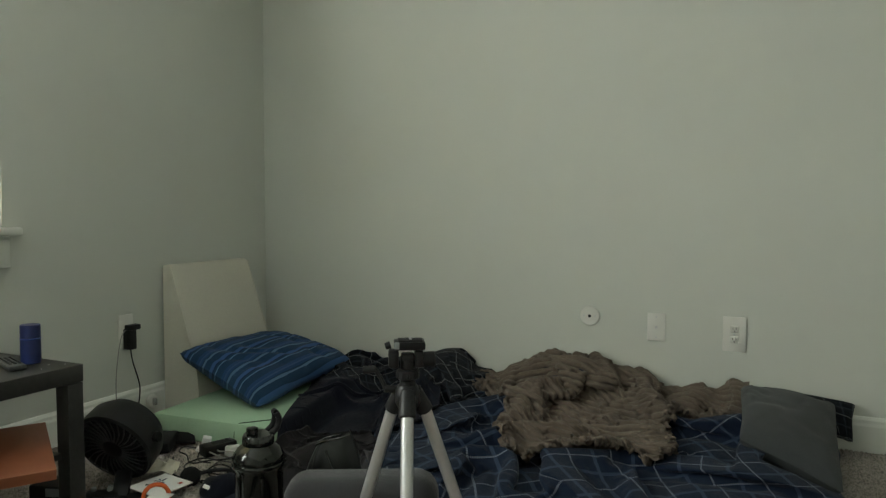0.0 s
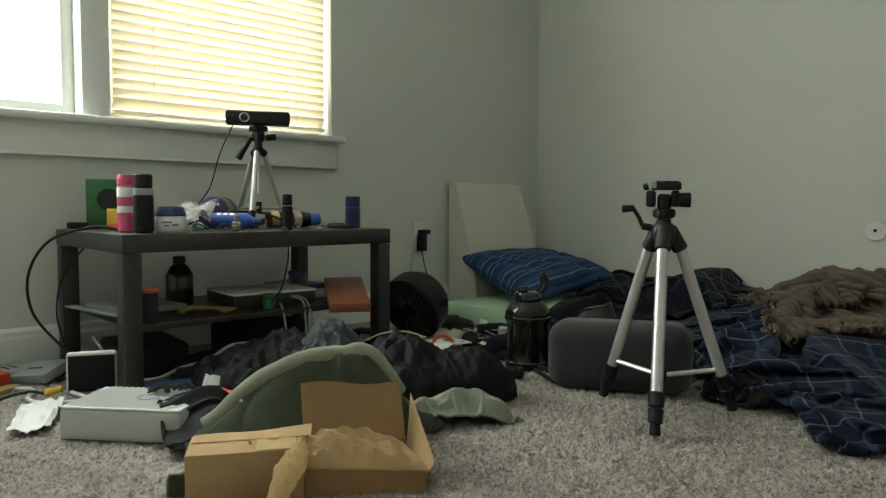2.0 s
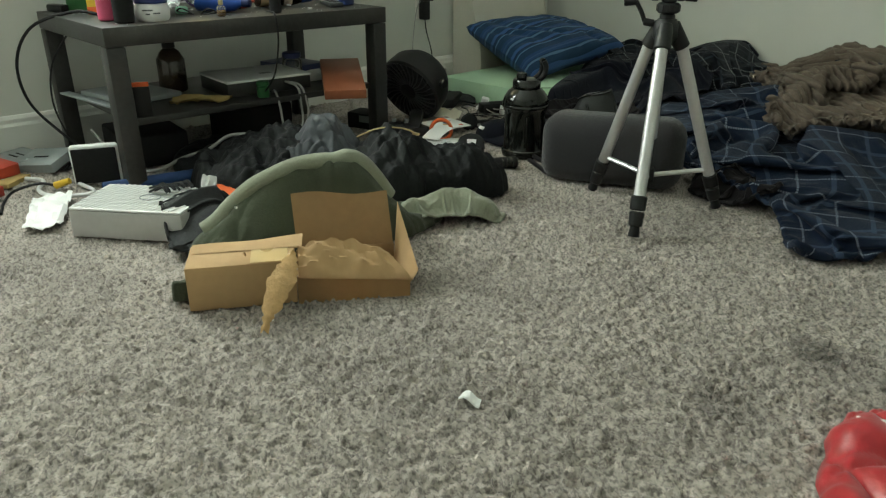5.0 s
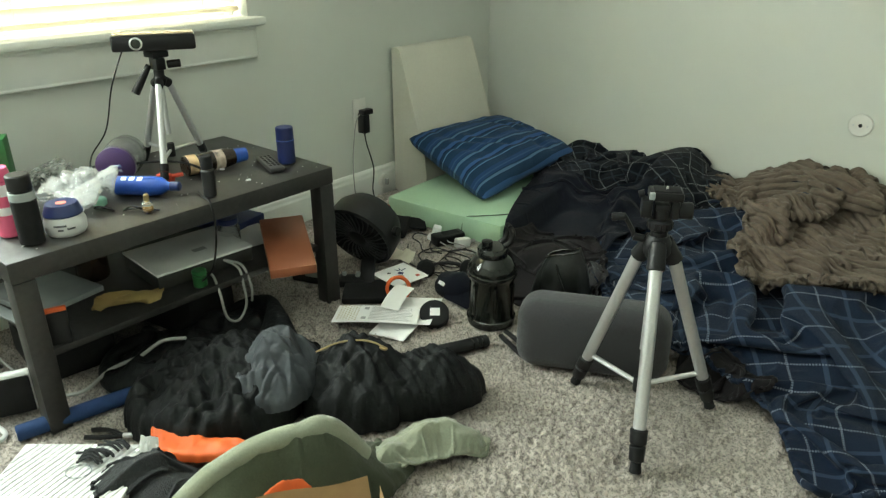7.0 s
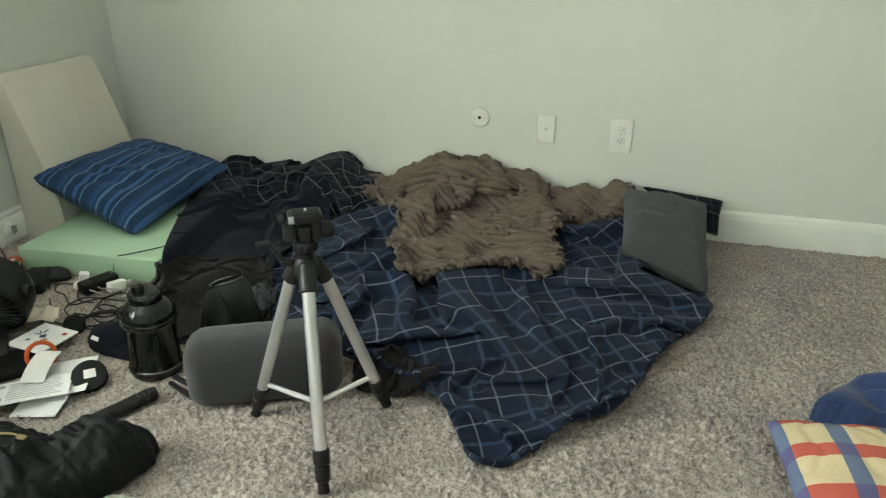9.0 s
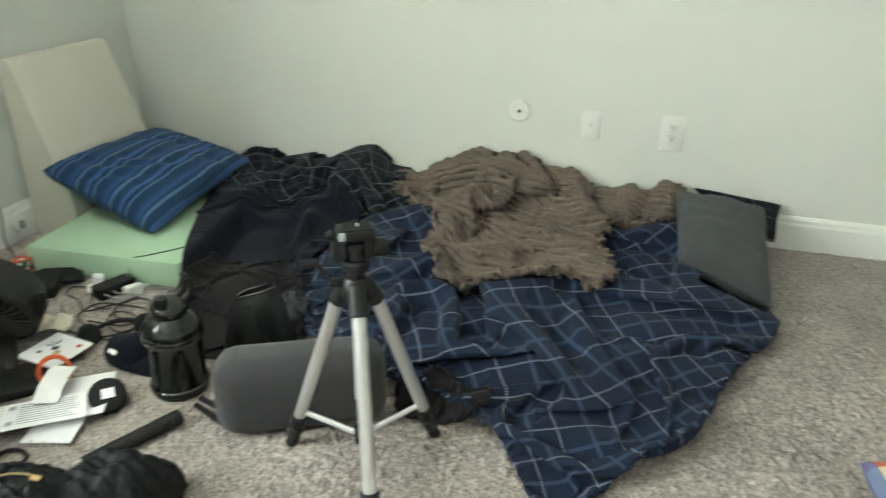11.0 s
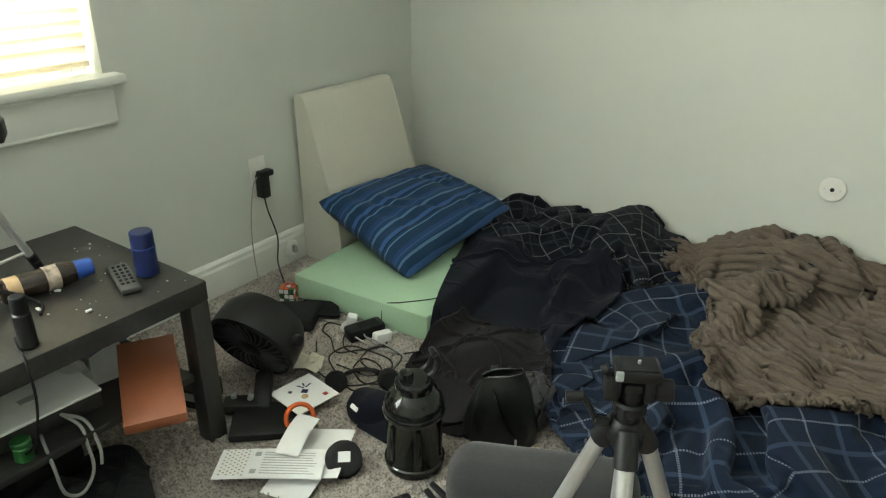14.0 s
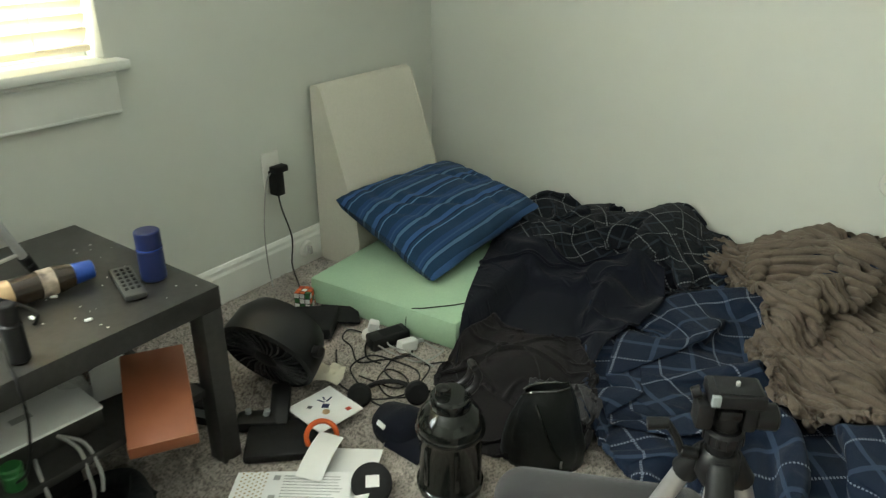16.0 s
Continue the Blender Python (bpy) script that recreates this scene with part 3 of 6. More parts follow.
class Relief:
    """Heights of all that lies on the carpet so far, on a one-centimetre lattice, so that cloth can come to rest on it."""
    x0, y0, step, nx, ny = -0.05, -3.3, 0.01, 330, 335

    def __init__(self):
        self.z = np.zeros((self.nx, self.ny))
        self.gx, self.gy = np.meshgrid(self.x0 + self.step * np.arange(self.nx), self.y0 + self.step * np.arange(self.ny), indexing="ij")

    def copy(self, extra=None):
        r = Relief()
        r.z = self.z.copy()
        if extra is not None:
            r.z = r.z + extra(r.gx, r.gy)
        return r

    def at(self, x, y):
        u = np.clip((x - self.x0) / self.step, 0, self.nx - 1.01)
        v = np.clip((y - self.y0) / self.step, 0, self.ny - 1.01)
        i, j = u.astype(int), v.astype(int)
        u, v = u - i, v - j
        z = self.z
        return (z[i, j] * (1 - u) + z[i + 1, j] * u) * (1 - v) + (z[i, j + 1] * (1 - u) + z[i + 1, j + 1] * u) * v

    def soften(self, times):
        for _ in range(times):
            p = np.pad(self.z, 1, mode="edge")
            self.z = (p[:-2, 1:-1] + p[2:, 1:-1] + p[1:-1, :-2] + p[1:-1, 2:] + 2 * p[1:-1, 1:-1]) / 6
        return self

    def lay(self, P, smooth=2):
        """Take up a cloth that has come to rest."""
        i = np.clip(np.round((P[..., 0] - self.x0) / self.step).astype(int), 0, self.nx - 1).ravel()
        j = np.clip(np.round((P[..., 1] - self.y0) / self.step).astype(int), 0, self.ny - 1).ravel()
        new_z = self.z.copy()
        np.maximum.at(new_z, (i, j), P[..., 2].ravel())
        self.z = new_z
        return self.soften(smooth)


def border(pts, n):
    p = np.array([(q.x, q.y) for q in spline([(*a, 0) for a in pts], 12)])
    s = np.concatenate([[0], np.cumsum(np.linalg.norm(np.diff(p, axis=0), axis=1))])
    t = np.linspace(0, s[-1], n)
    return np.stack([np.interp(t, s, p[:, 0]), np.interp(t, s, p[:, 1])], 1)


def spread(left, bottom, right, top, n, m):
    """A net over four borders: left and right run from top to bottom, top and bottom from left to right."""
    L, R, T, B = border(left, n), border(right, n), border(top, m), border(bottom, m)
    v, u = np.linspace(0, 1, n)[:, None, None], np.linspace(0, 1, m)[None, :, None]
    return (1 - u) * L[:, None] + u * R[:, None] + (1 - v) * T[None] + v * B[None] - (
        (1 - u) * (1 - v) * T[0] + u * (1 - v) * T[-1] + (1 - u) * v * B[0] + u * v * B[-1])


def finer(A):
    """Twice as fine, by midpoints, gently rounded."""
    for ax in (0, 1):
        A = np.moveaxis(A, ax, 0)
        p = np.concatenate([2 * A[:1] - A[1:2], A, 2 * A[-1:] - A[-2:-1]])
        mid = (9 * (p[1:-2] + p[2:-1]) - p[:-3] - p[3:]) / 16
        out = np.empty((2 * len(A) - 1, *A.shape[1:]))
        out[::2], out[1::2] = A, mid
        A = np.moveaxis(out, 0, ax)
    return A


def settle(borders, relief, slack=0.2, rough=0.03, cells=(44, 44), steps=(110, 50, 22), bend=(0.25, 0.25, 0.25), seed=1, hold=0.25, thick=0.006, weight=0.0004, calm=None, stir=0.0015, hem=0.35):
    """Let a sheet that is larger than its outline sink under its own weight: it buckles into folds, and comes to rest on what lies below.
    Returns its points and the place of each in the flat, uncreased sheet."""
    XY = spread(*borders, *cells)
    rest = XY.copy()
    P = np.dstack([XY, relief.at(XY[..., 0], XY[..., 1]) + 0.01 + rough * 3 * ridge(XY[..., 0], XY[..., 1], 9, seed, 0.3)])
    rg = np.random.default_rng(seed)
    for level, count in enumerate(steps):
        if level:
            P, rest = finer(P), finer(rest)
            P[..., 2] += stir * rg.standard_normal(P.shape[:2])
        home = rest.copy()
        edge = np.zeros(P.shape[:2], bool)
        edge[0] = edge[-1] = edge[:, 0] = edge[:, -1] = True
        # uneven slack: some stretches lie calm, others are bunched
        k = 1 + slack * (0.45 + 1.1 * fbm(rest[..., 0], rest[..., 1], 2.4, seed + 3, 2))
        fi = np.minimum(np.arange(P.shape[0]), np.arange(P.shape[0])[::-1]) / P.shape[0]
        fj = np.minimum(np.arange(P.shape[1]), np.arange(P.shape[1])[::-1]) / P.shape[1]
        k = 1 + (k - 1) * (hem + (1 - hem) * np.clip(np.minimum(fi[:, None], fj[None]) / 0.12, 0, 1))
        if calm:
            k = 1 + (k - 1) * calm(rest[..., 0], rest[..., 1])
        big = rest
        groups = []
        for di, dj, stiff in ((1, 0, 1.0), (0, 1, 1.0), (1, 1, 0.35), (1, -1, 0.35), (2, 0, bend[level]), (0, 2, bend[level])):
            n, m = P.shape[:2]
            a = (slice(0, n - di), slice(0, m - dj) if dj >= 0 else slice(-dj, m))
            b = (slice(di, n), slice(dj, m) if dj >= 0 else slice(0, m + dj))
            ln = np.linalg.norm(big[b] - big[a], axis=-1) * 0.5 * (k[a] + k[b])
            # colour the net so that no point is moved twice at once
            for ph in (0, 1):
                if di:
                    s = (np.arange(n - di) // di) % 2 == ph
                    groups.append((a, b, ln, s[:, None] & np.ones(ln.shape[1], bool)[None], stiff))
                else:
                    s = (np.arange(m - dj) // dj) % 2 == ph
                    groups.append((a, b, ln, np.ones(ln.shape[0], bool)[:, None] & s[None], stiff))
        sets = []
        idx = np.arange(P.shape[0] * P.shape[1]).reshape(P.shape[:2])
        for a, b, ln, pick, stiff in groups:
            sets.append((idx[a][pick], idx[b][pick], ln[pick], stiff))
        Q = P.reshape(-1, 3)
        old = Q.copy()
        E, H = edge.ravel(), home.reshape(-1, 2)
        for _ in range(count):
            vel = 0.90 * (Q - old)
            np.clip(vel, -0.01, 0.01, out=vel)
            old = Q.copy()
            Q = Q + vel
            Q[:, 2] -= weight
            for _ in range(4):
                for ia, ib, ln, stiff in sets:
                    A, B = Q[ia], Q[ib]
                    d = B - A
                    l = np.sqrt(np.einsum("ij,ij->i", d, d)) + 1e-9
                    d *= (0.5 * stiff * (l - ln) / l)[:, None]
                    Q[ia], Q[ib] = A + d, B - d
            Q[E, :2] += hold * (H[E] - Q[E, :2])
            np.clip(Q[:, 0], 0.012, None, out=Q[:, 0])
            np.clip(Q[:, 1], None, -0.012, out=Q[:, 1])
            g = relief.at(Q[:, 0], Q[:, 1]) + thick
            low = Q[:, 2] < g
            Q[low, 2] = g[low]
            Q[low, :2] = 0.4 * Q[low, :2] + 0.6 * old[low, :2]
        P = Q.reshape(P.shape)
    P[..., 2] = np.maximum(P[..., 2], relief.at(P[..., 0], P[..., 1]) + thick)
    return P, rest * (1 + slack)


def relax(P, times):
    for _ in range(times):
        q = P.copy()
        q[1:-1, 1:-1] = 0.5 * P[1:-1, 1:-1] + 0.125 * (P[:-2, 1:-1] + P[2:, 1:-1] + P[1:-1, :-2] + P[1:-1, 2:])
        P = q
    return P


def below(P, xs, zs, reach=0.45):
    """Press down what stands above a line of heights along the wall; the line falls off into the room."""
    cap = np.interp(P[..., 0], xs, zs)
    cap = cap * np.clip(1.08 + P[..., 1] * (0.5 / reach), 0.35, 1)
    over = np.clip(P[..., 2] - cap, 0, None)
    Q = P.copy()
    Q[..., 2] -= 0.85 * over
    return Q


def normals(P):
    n = np.cross(np.gradient(P, axis=1), np.gradient(P, axis=0))
    n /= np.linalg.norm(n, axis=-1, keepdims=True) + 1e-12
    return n * np.where(n[..., 2:].mean() < 0, -1, 1)


def net_mesh(name, P, rest, material, turn=0.0, thick=0.010, label="", category="", parent=None):
    """A mesh from the settled net, with its hem turned under, and the flat sheet as its u, v."""
    n, m = P.shape[:2]
    c = P.reshape(-1, 3).mean(0) * (1, 1, 0)
    N = normals(P)
    ring = [(0, j) for j in range(m)] + [(i, m - 1) for i in range(1, n)] + [(n - 1, j) for j in range(m - 2, -1, -1)] + [(i, 0) for i in range(n - 2, 0, -1)]
    ri, rj = np.array(ring).T
    hem = P[ri, rj]
    inward = P[np.clip(ri, 3, n - 4), np.clip(rj, 3, m - 4)] - hem
    inward /= np.linalg.norm(inward, axis=1, keepdims=True) + 1e-9
    roll = [hem - inward * 0.5 * thick - N[ri, rj] * 0.5 * thick, hem - N[ri, rj] * thick, hem + inward * 0.012 - N[ri, rj] * thick]
    V = np.concatenate([P.reshape(-1, 3)] + roll) - c
    T = np.concatenate([rest.reshape(-1, 2)] + [rest[ri, rj]] * 3)
    I = (np.arange(n - 1)[:, None] * m + np.arange(m - 1)[None]).ravel()
    F = [np.stack([I, I + m, I + m + 1, I + 1], 1)]
    R0, w = ri * m + rj, len(ring)
    for k in range(3):
        a = R0 if k == 0 else n * m + (k - 1) * w + np.arange(w)
        b = n * m + k * w + np.arange(w)
        F.append(np.stack([a, np.roll(a, -1), np.roll(b, -1), b], 1))
    F = np.concatenate(F)
    if np.cross(P[1:, :-1] - P[:-1, :-1], P[:-1, 1:] - P[:-1, :-1])[..., 2].mean() < 0:
        F = F[:, ::-1]
    me = bpy.data.meshes.new(name)
    me.vertices.add(len(V))
    me.vertices.foreach_set("co", V.ravel())
    me.loops.add(F.size)
    me.loops.foreach_set("vertex_index", np.ascontiguousarray(F).ravel().astype(np.int32))
    me.polygons.add(len(F))
    me.polygons.foreach_set("loop_start", np.arange(0, F.size, 4, dtype=np.int32))
    me.update(calc_edges=True)
    me.polygons.foreach_set("use_smooth", [True] * len(F))
    me.materials.append(material)
    ca, sa = math.cos(radians(turn)), math.sin(radians(turn))
    U = np.stack([T[:, 0] * ca + T[:, 1] * sa, -T[:, 0] * sa + T[:, 1] * ca], 1)
    me.uv_layers.new(name="UVMap").data.foreach_set("uv", U[F.ravel()].ravel().astype(np.float32))
    ob = new(name, me)
    ob.location = c
    if parent:
        ob.parent = parent
        ob.matrix_parent_inverse = parent.matrix_basis.inverted()
        return ob
    return tagged(ob, label, category)


def fleece_ribs(P, rest, period, depth, turn):
    """Raise rounded plush cords across the settled sheet; each cord is slightly beaded."""
    N = normals(relax(P, 2))
    a = radians(turn)
    q, p = rest[..., 0] * math.sin(a) + rest[..., 1] * math.cos(a), rest[..., 0] * math.cos(a) - rest[..., 1] * math.sin(a)
    q = q + 0.006 * fbm(rest[..., 0], rest[..., 1], 9, 31, 2)
    cord = np.abs(np.sin(math.pi * q / period)) ** 0.55
    bead = vnoise(np.floor(q / period), p * 46, 44)
    return P + N * (depth * (cord - 0.4) * (0.65 + 0.6 * bead))[..., None]


def stuffed(outline, high, side, seed, creased=0.8):
    """Heights of a garment's bulk: full nearly out to its outline, with rounded sides and creased on top."""
    p = border(list(outline) + [outline[0]], 48)
    p = p.mean(0) + 0.86 * (p - p.mean(0))
    lo, hi = p.min(0) - 0.01, p.max(0) + 0.01

    def height(gx, gy):
        out = np.zeros(gx.shape)
        near = (gx > lo[0]) & (gx < hi[0]) & (gy > lo[1]) & (gy < hi[1])
        x, y = gx[near], gy[near]
        d2, inside = np.full(x.shape, 9.0), np.zeros(x.shape, bool)
        for (ax, ay), (bx, by) in zip(p[:-1], p[1:]):
            t = np.clip(((x - ax) * (bx - ax) + (y - ay) * (by - ay)) / ((bx - ax) ** 2 + (by - ay) ** 2 + 1e-12), 0, 1)
            d2 = np.minimum(d2, (x - ax - t * (bx - ax)) ** 2 + (y - ay - t * (by - ay)) ** 2)
            if ay != by:
                inside ^= ((ay > y) != (by > y)) & (x < (bx - ax) * (y - ay) / (by - ay) + ax)
        f = np.clip(np.sqrt(d2) / side, 0, 1)
        out[near] = np.where(inside, high * np.sqrt(1 - (1 - f) ** 2) * (1 - 0.55 * creased + creased * crumple(x, y, 9, seed)), 0)
        return out
    return height


def heap(name, outline, corners, lumps, material, seed, label="", category="", parent=None, slack=0.4, cells=(24, 28), weight=0.00013, bend=0.12, on=None, turn=0.0):
    """A garment dropped in a heap: its outline is cut at four corners, and it sinks over the lumps beneath."""
    o = list(outline)
    o, (a, b, c, d) = o + o, corners
    rel = (on or Relief()).copy(lumps)
    P, rest = settle((o[a:b + 1], o[b:c + 1], o[c:d + 1][::-1], o[d:a + len(outline) + 1][::-1]), rel, slack=slack, rough=0.022, cells=cells, steps=(90, 40, 14), bend=(bend, bend, bend), seed=seed, weight=weight, hold=0.9)
    P = relax(P, 1)
    net_mesh(name, finer(P), finer(rest), material, turn, 0.006, label, category, parent)
    return rel.lay(P, 1)


LAID = Relief()
LAID.z = np.where((LAID.gx > 0.20) & (LAID.gx < 0.81) & (LAID.gy > -1.0) & (LAID.gy < -0.26), 0.097, 0.0)


def bedding():
    # the comforter lies over lumps of stuffing that lift it towards the wall
    def lumps(x, y):
        wall = np.exp(-((y + 0.04) / 0.36) ** 2)
        crest = 0.02 + 0.055 * np.exp(-((x - 1.28) / 0.2) ** 2) + 0.10 * np.exp(-((x - 1.64) / 0.20) ** 2) + 0.055 * np.exp(-((x - 1.95) / 0.2) ** 2) + 0.085 * np.exp(-((x - 2.27) / 0.22) ** 2)
        inside = np.clip((x - 1.0) / 0.15, 0, 1) * np.clip((2.62 - x) / 0.12, 0, 1) * np.clip((y + 1.55 + 0.55 * np.abs(x - 2.1)) / 0.2, 0, 1)
        return inside * (0.018 + crest * wall + 0.045 * bump(x, y, 1.35, -0.75, 0.25, 0.4) + 0.04 * bump(x, y, 2.25, -0.75, 0.3, 0.3) + 0.03 * bump(x, y, 1.8, -1.05, 0.4, 0.2) + 0.022 * ridge(x, y, 4.5, 1, 0.35))
    cf = thing("comforter", (1.85, -0.72, 0), 0, "crumpled navy plaid comforter with pale dashed lines on the carpet", "comforter")
    P, rest = settle(([(1.06, -0.03), (1.04, -0.45), (1.14, -0.80), (1.27, -1.06)], [(1.27, -1.06), (1.42, -1.21), (1.66, -1.27), (1.84, -1.34), (1.95, -1.42), (2.09, -1.62)],
                      [(2.62, -0.03), (2.645, -0.40), (2.60, -0.75), (2.47, -1.08), (2.36, -1.32), (2.09, -1.62)], [(1.06, -0.03), (1.80, -0.02), (2.62, -0.03)]),
                     LAID.copy(lumps), stir=0.003, hem=0.8, slack=0.46, rough=0.028, cells=(50, 50), steps=(120, 55, 26), bend=(0.08, 0.08, 0.11), seed=4, weight=0.00011, hold=0.6,
                     calm=lambda x, y: 1 - 0.60 * np.clip((-1.05 - y + 0.30 * (x - 2.0)) / 0.35, 0, 1) - 0.50 * np.clip((x - 2.2 + 0.3 * np.clip(-0.7 - y, 0, 1)) / 0.3, 0, 1) * np.clip((y + 1.2) / 0.25, 0, 1))
    P = below(P, (1.0, 1.2, 1.38, 1.5, 1.56, 1.72, 1.84, 2.04, 2.2, 2.36, 2.5, 2.65), (0.2, 0.115, 0.14, 0.18, 0.24, 0.25, 0.225, 0.175, 0.16, 0.18, 0.15, 0.1), 0.9)
    P = relax(P, 1)
    net_mesh("cover", finer(P), finer(rest), PLAID, 33, 0.012, parent=cf)
    LAID.lay(P, 1)
    P, rest = settle(([(1.215, -0.12), (1.30, -0.22), (1.44, -0.33), (1.54, -0.50), (1.55, -0.62), (1.67, -0.86)], [(1.67, -0.86), (1.80, -0.84), (1.95, -0.79), (2.02, -0.73), (2.11, -0.75), (2.17, -0.71)],
                      [(2.37, -0.06), (2.36, -0.17), (2.24, -0.24), (2.15, -0.32), (2.10, -0.44), (2.14, -0.55), (2.17, -0.71)], [(1.215, -0.12), (1.38, -0.04), (1.55, -0.03), (1.75, -0.03), (1.95, -0.03), (2.20, -0.05), (2.37, -0.06)]),
                     LAID.copy(lambda x, y: 0.01 * bump(x, y, 1.66, -0.08, 0.2, 0.14) + 0.012 * ridge(x, y, 6, 12, 0.35) * bump(x, y, 1.78, -0.42, 0.5, 0.45)).soften(5),
                     slack=0.46, rough=0.030, hem=0.8, cells=(50, 54), steps=(130, 55, 22), bend=(0.10, 0.14, 0.25), seed=5, weight=0.00013, thick=0.012, hold=0.7)
    P = below(P, (1.2, 1.38, 1.5, 1.56, 1.72, 1.84, 2.04, 2.2, 2.36), (0.165, 0.19, 0.24, 0.300, 0.312, 0.284, 0.228, 0.21, 0.235), 0.8)
    P[..., 2] = np.maximum(P[..., 2], LAID.copy().soften(8).at(P[..., 0], P[..., 1]) + 0.036)
    P, rest = finer(relax(P, 4)), finer(rest)
    net_mesh("throw_blanket", fleece_ribs(P, rest, 0.028, 0.020, 12), rest, THROW, 0, 0.02, "brown ribbed plush throw heaped on the navy comforter", "blanket")
    # dark bedding heaped on the foam and along the wall
    hump = LAID.copy(lambda x, y: 0.14 * bump(x, y, 0.60, -0.10, 0.10, 0.2) + 0.15 * bump(x, y, 1.10, -0.08, 0.16, 0.24) + 0.16 * bump(x, y, 0.84, -0.12, 0.22, 0.28)).soften(4)
    P, rest = settle(([(0.50, -0.05), (0.53, -0.24), (0.60, -0.42)], [(0.60, -0.42), (0.79, -0.54), (1.0, -0.54), (1.2, -0.44), (1.34, -0.36)], [(1.34, -0.05), (1.37, -0.2), (1.34, -0.36)], [(0.50, -0.05), (0.62, -0.03), (0.9, -0.03), (1.12, -0.03), (1.34, -0.05)]),
                     hump, slack=0.5, rough=0.03, cells=(28, 44), steps=(130, 60, 26), bend=(0.06, 0.06, 0.10), seed=7, weight=0.00010, hold=0.5)
    P = relax(below(P, (0.44, 0.55, 0.60, 0.69, 0.81, 0.95, 1.08, 1.15, 1.23, 1.36), (0.14, 0.215, 0.245, 0.195, 0.185, 0.215, 0.25, 0.24, 0.175, 0.17), 0.9), 1)
    net_mesh("blanket", finer(P), finer(rest), SHADEDPLAID, 50, 0.008, "bunched dark plaid blanket against the wall, shade put into its colour", "blanket")
    LAID.lay(P, 1)
    P, rest = settle(([(0.56, -0.36), (0.64, -0.56), (0.745, -0.82), (0.87, -1.06)], [(0.87, -1.06), (1.05, -1.08), (1.22, -1.04)], [(1.20, -0.38), (1.25, -0.55), (1.20, -0.80), (1.22, -1.04)], [(0.56, -0.36), (0.72, -0.43), (0.90, -0.44), (1.05, -0.42), (1.20, -0.38)]),
                     LAID.copy(lambda x, y: 0.07 * bump(x, y, 0.98, -0.55, 0.24, 0.2) + 0.05 * bump(x, y, 1.05, -0.9, 0.14, 0.2)).soften(5), slack=0.16, rough=0.018, cells=(36, 32), steps=(110, 50, 24), bend=(0.2, 0.2, 0.2), seed=9, weight=0.00016, hold=0.5)
    P = relax(P, 1)
    net_mesh("bedsheet", finer(P), finer(rest), NAVYPLAIN, 0, 0.006, "plain dark navy sheet spilling over the foam block", "bedsheet")
    LAID.lay(P, 1)
    hs = thing("hooded_sweatshirt", (1.05, -1.06, 0), 0, "brownish black sweatshirt crumpled beside the foam block", "sweatshirt")
    P, rest = settle(([(0.83, -0.80), (0.82, -0.96), (0.855, -1.12), (0.98, -1.26)], [(0.98, -1.26), (1.12, -1.29), (1.27, -1.20)], [(1.12, -0.82), (1.22, -0.94), (1.28, -1.06), (1.27, -1.20)], [(0.83, -0.80), (0.98, -0.84), (1.12, -0.82)]),
                     LAID.copy(lambda x, y: 0.04 * bump(x, y, 1.05, -1.03, 0.13, 0.14)).soften(6), slack=0.26, rough=0.02, cells=(30, 28), steps=(100, 50, 24), bend=(0.15, 0.15, 0.2), seed=12, weight=0.00014, hold=0.6)
    P = relax(P, 1)
    net_mesh("torso", finer(P), finer(rest), HOODBLACK, 0, 0.008, parent=hs)
    LAID.lay(P, 1)
    at = lambda x, y, up=0.006: (x - 1.05, y + 1.06, float(LAID.at(np.array(x), np.array(y))) + up)
    part("drawstring", Geo().tube([at(0.93, -0.93), at(0.95, -0.97), at(0.94, -1.01), at(0.96, -1.04)], 0.0028, 6), MATTEBLACK, hs)
    part("pocket_seam", Geo().tube([at(1.0, -0.94), at(1.08, -0.99), at(1.13, -1.06), at(1.14, -1.14)], 0.0022, 6), MATTEBLACK, hs)
    P, rest = settle(([(1.10, -1.05), (1.13, -1.12), (1.16, -1.19)], [(1.16, -1.19), (1.22, -1.22), (1.29, -1.18)], [(1.22, -1.0), (1.29, -1.06), (1.29, -1.18)], [(1.10, -1.05), (1.16, -1.02), (1.22, -1.0)]),
                     LAID.copy().soften(3), slack=0.6, rough=0.03, cells=(18, 18), steps=(80, 40, 20), bend=(0.15, 0.15, 0.2), seed=15, weight=0.0001)
    net_mesh("hood", finer(relax(P, 1)), finer(rest), GREYPLUSH, 0, 0.006, parent=hs)
    P, rest = settle(([(1.66, -1.27), (1.66, -1.31), (1.70, -1.37)], [(1.70, -1.37), (1.78, -1.385), (1.88, -1.35)], [(1.86, -1.27), (1.90, -1.30), (1.88, -1.35)], [(1.66, -1.27), (1.76, -1.25), (1.86, -1.27)]),
                     LAID.copy(), slack=0.4, rough=0.02, cells=(14, 20), steps=(60, 30, 16), seed=17, weight=0.00012)
    net_mesh("black_cloth", finer(relax(P, 1)), finer(rest), HOODBLACK, 0, 0.005, "scrap of black cloth poking out from the comforter", "cloth")


